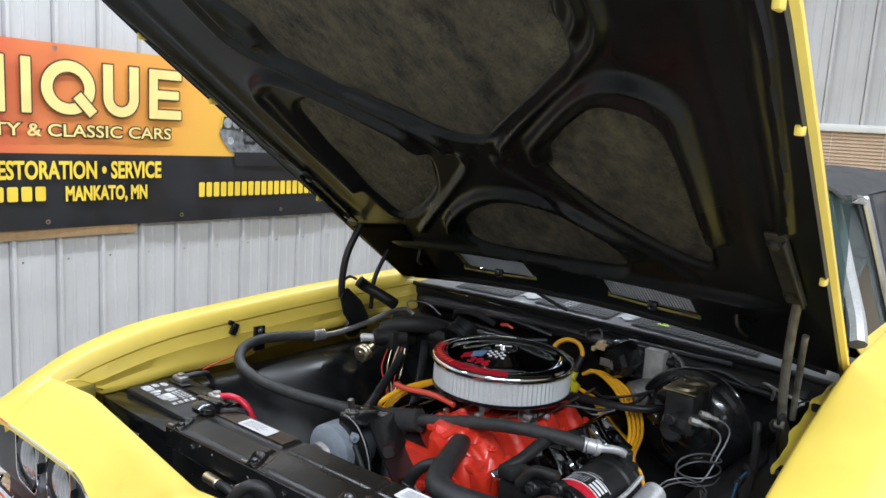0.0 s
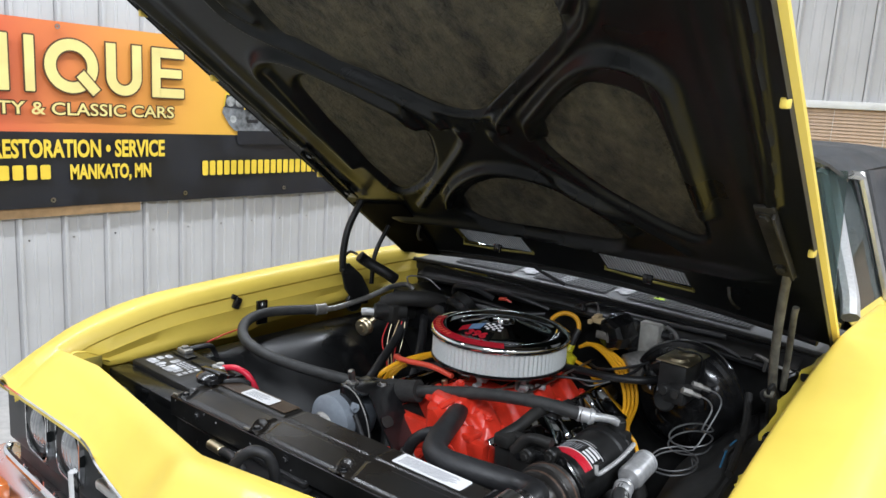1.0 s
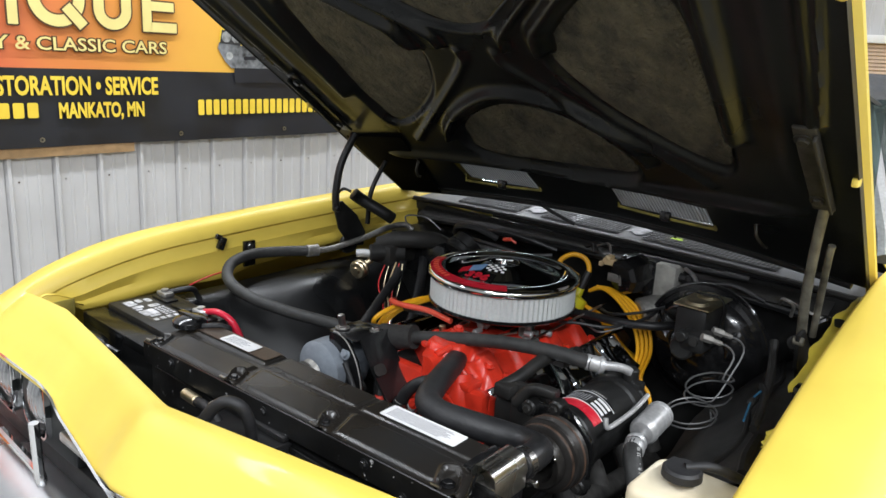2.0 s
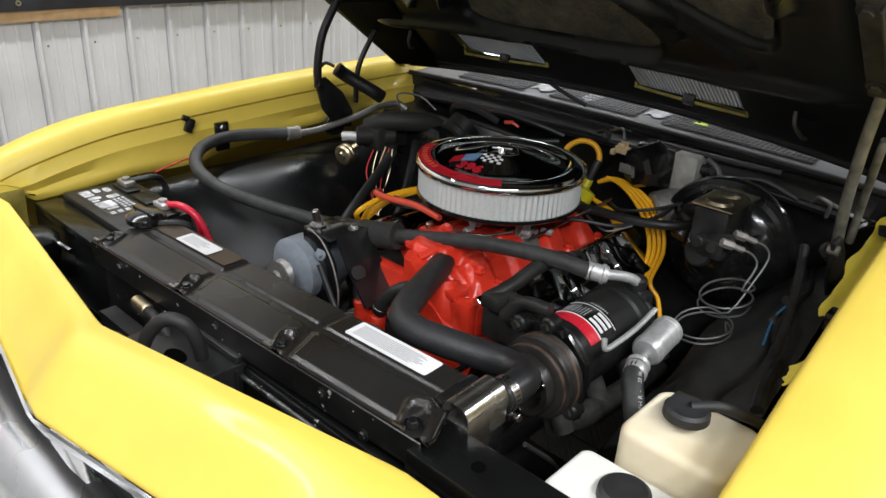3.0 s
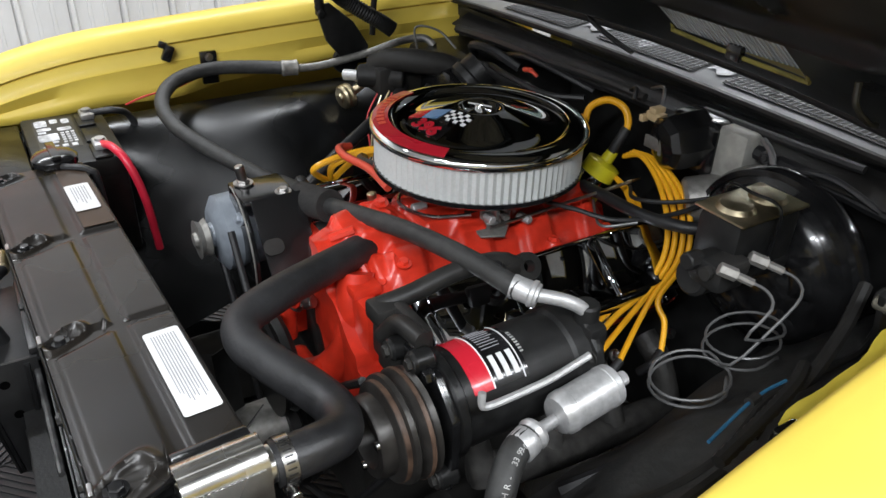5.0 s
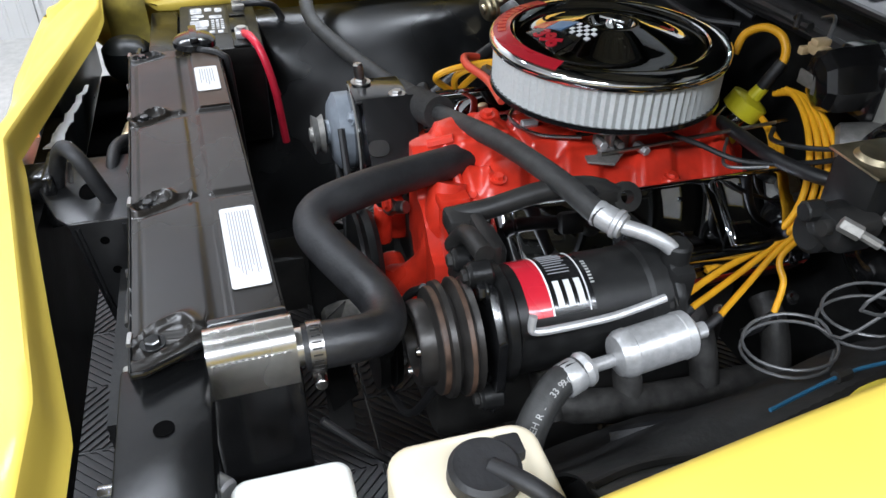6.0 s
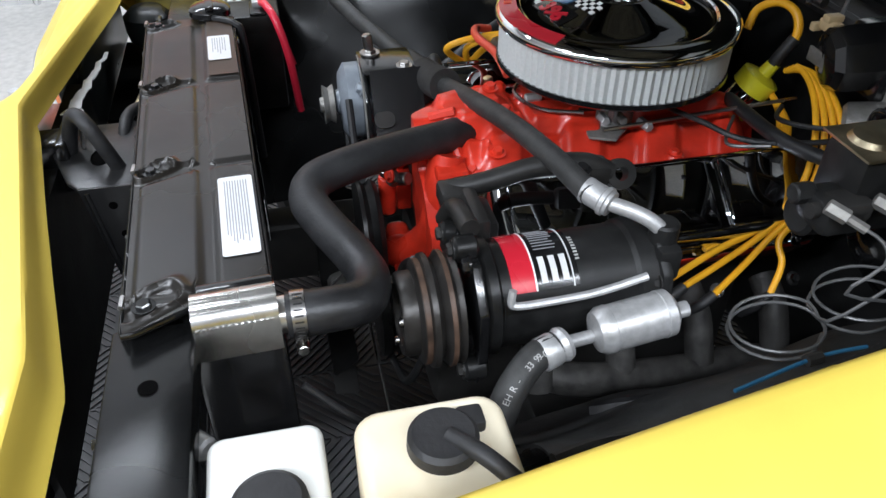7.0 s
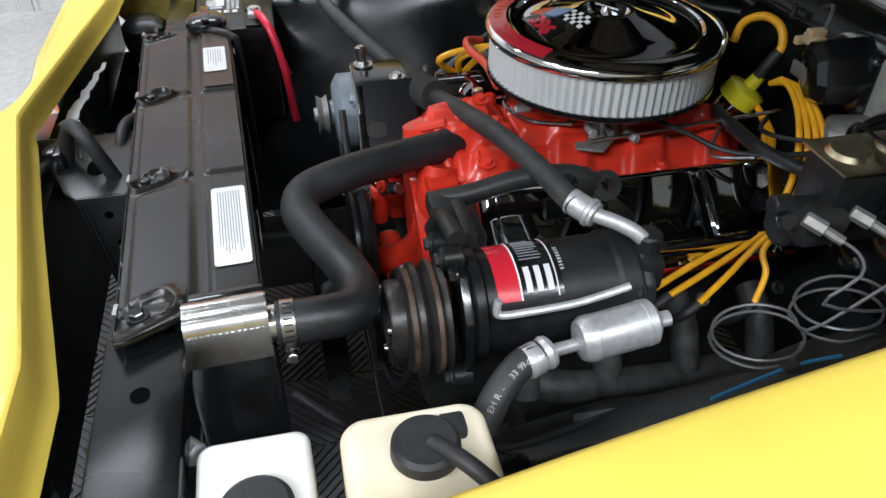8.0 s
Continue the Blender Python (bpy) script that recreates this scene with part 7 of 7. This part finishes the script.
fwall = thing("firewall_fittings", "small hoses, clips and brackets on the black firewall", "fittings")
for pts, r, mm in (
        ([(-0.36, 0.86, 0.955), (-0.33, 0.835, 0.985), (-0.27, 0.84, 0.99), (-0.22, 0.87, 0.965)], 0.009, RUBBER),
        ([(-0.30, 0.90, 0.965), (-0.22, 0.885, 0.985), (-0.13, 0.89, 0.98), (-0.06, 0.92, 0.96)], 0.006, RUBBER),
        ([(-0.20, 0.93, 0.975), (-0.05, 0.925, 0.985), (0.05, 0.935, 0.98)], 0.008, RUBBER_OLD),
        ([(0.28, 0.95, 0.985), (0.31, 0.935, 0.975), (0.325, 0.925, 0.95), (0.33, 0.92, 0.92)], 0.005, WIRE),
        ([(0.50, 0.96, 0.955), (0.515, 0.93, 0.975), (0.535, 0.935, 0.965), (0.53, 0.95, 0.935)], 0.004, ALU_DULL),
        ([(0.52, 0.97, 0.96), (0.56, 0.95, 0.955), (0.60, 0.955, 0.945)], 0.004, ALU_DULL),
        ([(0.06, 0.90, 0.985), (0.05, 0.91, 1.0), (0.02, 0.93, 0.985)], 0.004, RUBBER),
        ([(0.42, 0.985, 0.985), (0.30, 0.975, 0.985), (0.15, 0.97, 0.985)], 0.007, RUBBER)):
    part("hose", tube(pts, r, 8), mm, fwall)
for x, y, z in ((-0.42, 0.80, 0.945), (-0.29, 0.82, 0.955), (0.30, 0.945, 0.965), (0.285, 0.945, 0.935)):
    part("clip", merged(box(x - 0.012, x + 0.012, y - 0.008, y + 0.008, z - 0.006, z + 0.006, 0.002), bolt((x, y - 0.008, z), (0, -1, 0.3), 0.005, 0.005)), STEEL_DARK, fwall)
part("red_terminal", merged(rod((-0.19, 0.86, 0.972), (-0.165, 0.855, 0.978), 0.005, 8), rod((-0.165, 0.855, 0.978), (-0.15, 0.86, 0.97), 0.0035, 8)), ORANGE_HOSE, fwall, "small orange-red connector")
part("wrapped_pipe", tube([(-0.50, 0.70, 0.915), (-0.46, 0.72, 0.935), (-0.41, 0.76, 0.94), (-0.38, 0.81, 0.93), (-0.36, 0.84, 0.90)], 0.025, 12, 10, 0.012), BLACK_DUSTY, fwall, "taped black pipe joint")
part("canister", lathe([(0, 0), (0.04, 0), (0.046, 0.006), (0.046, 0.02), (0.042, 0.024), (0.042, 0.05), (0, 0.055)], along((-0.30, 0.80, 0.915), (-0.29, 0.84, 0.95)), 28), BLACK_SATIN, fwall, "black vacuum canister")

coil = thing("ignition_coil", "ignition coil with yellow top behind the air cleaner", "ignition coil")
CM = along((0.02, 0.835, 0.79), (0.042, 0.885, 0.885))
part("can", lathe([(0, 0), (0.025, 0), (0.026, 0.07), (0, 0.07)], CM, 24), CHROME, coil, "bright metal can")
part("top", lathe([(0.027, 0.062), (0.0315, 0.064), (0.0315, 0.088), (0.028, 0.09), (0.012, 0.094), (0.010, 0.115), (0, 0.115)], CM, 24), COILTOP, coil, "lime yellow coil top")
part("band", lathe([(0.0265, 0.012), (0.0285, 0.012), (0.0285, 0.03), (0.0265, 0.03)], CM, 24), COILTOP, coil)
wires = thing("spark_plug_wires", "bundle of yellow spark plug wires", "wires")
part("wire", tube([(0.045, 0.89, 0.90), (0.05, 0.905, 0.935), (0.035, 0.905, 0.962), (0.005, 0.895, 0.968), (-0.02, 0.88, 0.95), (-0.02, 0.87, 0.92)], 0.0065, 10), SILICONE, wires)
part("boot", tube([(0.043, 0.885, 0.888), (0.046, 0.892, 0.905), (0.05, 0.905, 0.93)], 0.0095, 10), RUBBER, wires)
for k in range(4):
    o = 0.0105 * k
    end = ((0.325, 0.60, 0.745), (0.318, 0.635, 0.725), (0.322, 0.68, 0.705), (0.325, 0.765, 0.69))[k]
    mid = ((0.275, 0.70, 0.74), (0.28, 0.72, 0.728), (0.285, 0.745, 0.718), (0.30, 0.79, 0.72))[k]
    part("wire", tube([(0.062 + 0.6 * o, 0.895, 0.885 + 0.5 * o), (0.10 + 0.7 * o, 0.895 + 0.3 * o, 0.90), (0.155 + 0.8 * o, 0.882 + 0.6 * o, 0.882), (0.212 + 0.7 * o, 0.855 + 0.9 * o, 0.845), (0.245 + 0.6 * o, 0.825 + 0.9 * o, 0.80 - 0.2 * o), (0.258 + 0.5 * o, 0.775 + 0.7 * o, 0.757 - 0.3 * o), mid, end], 0.0047, 10), SILICONE, wires)
    part("boot", tube([end, (end[0] + 0.004, end[1] - 0.02, end[2] - 0.012), (end[0] - 0.01, end[1] - 0.03, end[2] - 0.035)], 0.007, 10), RUBBER, wires, "dark rubber boot")
for k in range(4):
    o = 0.010 * k
    part("wire", tube([(0.05, 0.885, 0.85), (0.105 + 0.8 * o, 0.872, 0.835), (0.15 + 0.8 * o, 0.845, 0.812), (0.185 + 0.8 * o, 0.815 + 0.3 * o, 0.775), (0.22 + 0.5 * o, 0.77, 0.742), (0.25, 0.70, 0.722)], 0.004, 8), SILICONE, wires)
for k in range(3):
    part("wire", tube([(-0.10 - 0.02 * k, 0.80, 0.86), (-0.17, 0.70, 0.865), (-0.21 - 0.01 * k, 0.58 - 0.02 * k, 0.855), (-0.25, 0.53 - 0.04 * k, 0.83), (-0.30, 0.50, 0.77)], 0.006, 8), SILICONE, wires)
part("tube", tube([(-0.06, 0.50, 0.862), (-0.13, 0.50, 0.868), (-0.20, 0.49, 0.865), (-0.25, 0.50, 0.86), (-0.27, 0.53, 0.85)], 0.007, 10), ORANGE_HOSE, wires, "orange-red vacuum tube")

# ---- plastic bottles in the driver's corner ----
washer = thing("washer_bottle", "aged cream plastic washer bottle with black cap", "bottle")
part("bottle", bottle(0.545, 0.69, 0.178, 0.308, 0.62, 0.862, 0.022, 0.012), CREAM, washer)
wc = part("cap", merged(lathe([(0, 0.015), (0.025, 0.015), (0.0288, 0.011), (0.0295, 0.0), (0, 0)], Matrix.Translation((0.604, 0.246, 0.874)), 36), box(0.572, 0.595, 0.262, 0.285, 0.866, 0.880, 0.004)), RUBBER, washer, "black rubber cap")
part("spout", tube([(0.606, 0.25, 0.887), (0.636, 0.274, 0.890), (0.668, 0.305, 0.872), (0.69, 0.335, 0.845), (0.70, 0.35, 0.82)], 0.0075, 10), RUBBER, washer, "black washer tube")
coolant = thing("coolant_bottle", "white plastic overflow bottle with black cap", "bottle")
part("bottle", bottle(0.522, 0.668, 0.053, 0.153, 0.62, 0.832, 0.014, 0.008), WHITE_PLASTIC, coolant)
part("cap", lathe([(0, 0.014), (0.026, 0.014), (0.031, 0.010), (0.032, 0.0), (0, 0)], Matrix.Translation((0.605, 0.105, 0.832)), 30), RUBBER, coolant, "black cap")
part("fitting", rod((0.488, 0.028, 0.80), (0.51, 0.05, 0.80), 0.012, 12, 0.003), ALU, coolant)

# ---- loose wiring and small fittings on the fenders ----
loom = thing("wiring_loom", "black wiring loom with a blue wire along the inner fender", "wiring")
part("blue_wire", tube([(0.6, 0.507, 0.868), (0.59, 0.551, 0.868), (0.582, 0.589, 0.868), (0.578, 0.622, 0.868), (0.578, 0.655, 0.868)], 0.002, 6), BLUE_WIRE, loom, "blue wire")
part("blue_wire", tube([(0.617, 0.511, 0.866), (0.608, 0.555, 0.866), (0.6, 0.592, 0.866), (0.597, 0.624, 0.866)], 0.0016, 6), BLUE_WIRE, loom, "blue wire")
part("tape", tube([(0.582, 0.589, 0.868), (0.58, 0.605, 0.868)], 0.006, 8), BLACK_DUSTY, loom, "black tape round the wires")
part("conduit", tube([(0.62, 0.50, 0.862), (0.605, 0.58, 0.866), (0.585, 0.66, 0.862), (0.56, 0.72, 0.85)], 0.008, 8, 12, 0.06), BLACK_DUSTY, loom)
part("conduit", tube([(0.655, 0.36, 0.85), (0.64, 0.42, 0.852), (0.63, 0.50, 0.85)], 0.010, 8), BLACK_DUSTY, loom)
fclip = thing("fender_clip", "black plastic clip and bracket on the yellow fender", "clip")
part("clip", merged(box(-0.010, 0.004, -0.010, 0.010, -0.018, 0.016, 0.004, m=Matrix.Translation((-0.698, 0.322, 0.937)) @ Matrix.Rotation(radians(-25), 4, "X")), box(-0.008, 0.002, -0.018, 0.0, 0.004, 0.018, 0.003, m=Matrix.Translation((-0.700, 0.318, 0.940)) @ Matrix.Rotation(radians(-25), 4, "X"))), BLACK, fclip)
part("bracket", box(-0.702, -0.692, 0.385, 0.420, 0.862, 0.932, 0.002), BLACK, fclip)
part("screw", bolt((-0.692, 0.403, 0.920), (1, 0, 0), 0.006, 0.004), STEEL, fclip)
part("thin_wire", tube([(-0.69, 0.22, 0.845), (-0.675, 0.26, 0.862), (-0.68, 0.32, 0.868), (-0.68, 0.36, 0.88)], 0.002, 6), RED_GLOSS, fclip)
hoodmark = thing("cowl_pin", "black rod with lime green clip on the cowl", "clip")
part("rod", tube([(0.18, 1.10, 1.0), (0.185, 1.09, 1.03), (0.19, 1.085, 1.06), (0.22, 1.08, 1.07)], 0.004, 8), BLACK, hoodmark)
part("clip", box(0.172, 0.205, 1.085, 1.11, 1.0, 1.018, 0.004), LIME, hoodmark, "lime green clip")

# ---- more small lines and fittings ----
lines = thing("vacuum_lines", "thin vacuum and fuel lines around the carburettor", "lines")
for pts, r, mm, lab in (
        ([(0.07, 0.575, 0.855), (0.04, 0.52, 0.852), (-0.02, 0.50, 0.85), (-0.07, 0.53, 0.85)], 0.003, STEEL, "bent steel fuel line"),
        ([(-0.10, 0.555, 0.862), (-0.14, 0.53, 0.858), (-0.19, 0.52, 0.85), (-0.24, 0.54, 0.84)], 0.011, RUBBER, "black crankcase hose"),
        ([(0.08, 0.70, 0.855), (0.14, 0.72, 0.862), (0.20, 0.76, 0.86), (0.24, 0.85, 0.87), (0.25, 0.94, 0.89)], 0.004, RUBBER, "black vacuum hose"),
        ([(0.10, 0.80, 0.84), (0.15, 0.76, 0.845), (0.19, 0.74, 0.85), (0.22, 0.78, 0.86)], 0.0025, WIRE, "grey cable"),
        ([(0.12, 0.86, 0.86), (0.17, 0.82, 0.87), (0.23, 0.84, 0.885), (0.28, 0.92, 0.90)], 0.0035, RUBBER, "black wire"),
        ([(-0.46, 0.78, 0.95), (-0.50, 0.80, 0.985), (-0.44, 0.82, 0.99), (-0.40, 0.84, 0.96)], 0.0025, WIRE, "pale thin wire"),
        ([(-0.30, 0.86, 0.95), (-0.20, 0.84, 0.955), (-0.12, 0.86, 0.945), (-0.06, 0.90, 0.95)], 0.006, RUBBER, "black hose"),
        ([(0.30, 0.96, 0.93), (0.33, 0.93, 0.96), (0.40, 0.94, 0.975), (0.47, 0.96, 0.95)], 0.005, RUBBER, "black hose"),
        ([(0.53, 0.86, 0.90), (0.55, 0.80, 0.86), (0.575, 0.70, 0.835), (0.60, 0.58, 0.835)], 0.009, BLACK_DUSTY, "taped black wiring"),
        ([(0.47, 0.45, 0.70), (0.50, 0.52, 0.735), (0.51, 0.62, 0.75), (0.49, 0.72, 0.74)], 0.012, RUBBER, "black lower hose"),
        ([(0.44, 0.14, 0.79), (0.455, 0.19, 0.74), (0.44, 0.25, 0.66), (0.40, 0.30, 0.55)], 0.004, RUBBER, "thin black overflow tube")):
    part("line", tube(pts, r, 8), mm, lines, lab)
for p, q in (((0.0, 0.51, 0.85), (0.0, 0.535, 0.85)), ((0.075, 0.60, 0.85), (0.095, 0.60, 0.85)), ((0.08, 0.66, 0.838), (0.105, 0.665, 0.838))):
    part("fitting", rod(p, q, 0.007, 6, 0.001), ALU, lines, "small metal fitting")
bracket_d = part("linkage_bracket", prism([(0.06, 0.58), (0.10, 0.575), (0.115, 0.61), (0.085, 0.64), (0.06, 0.635)], 0.828, 0.832, 0.001), ALU_DULL, lines, "dull metal linkage bracket")
part("linkage_rod", rod((0.09, 0.60, 0.835), (0.12, 0.88, 0.87), 0.003, 8), STEEL, lines)
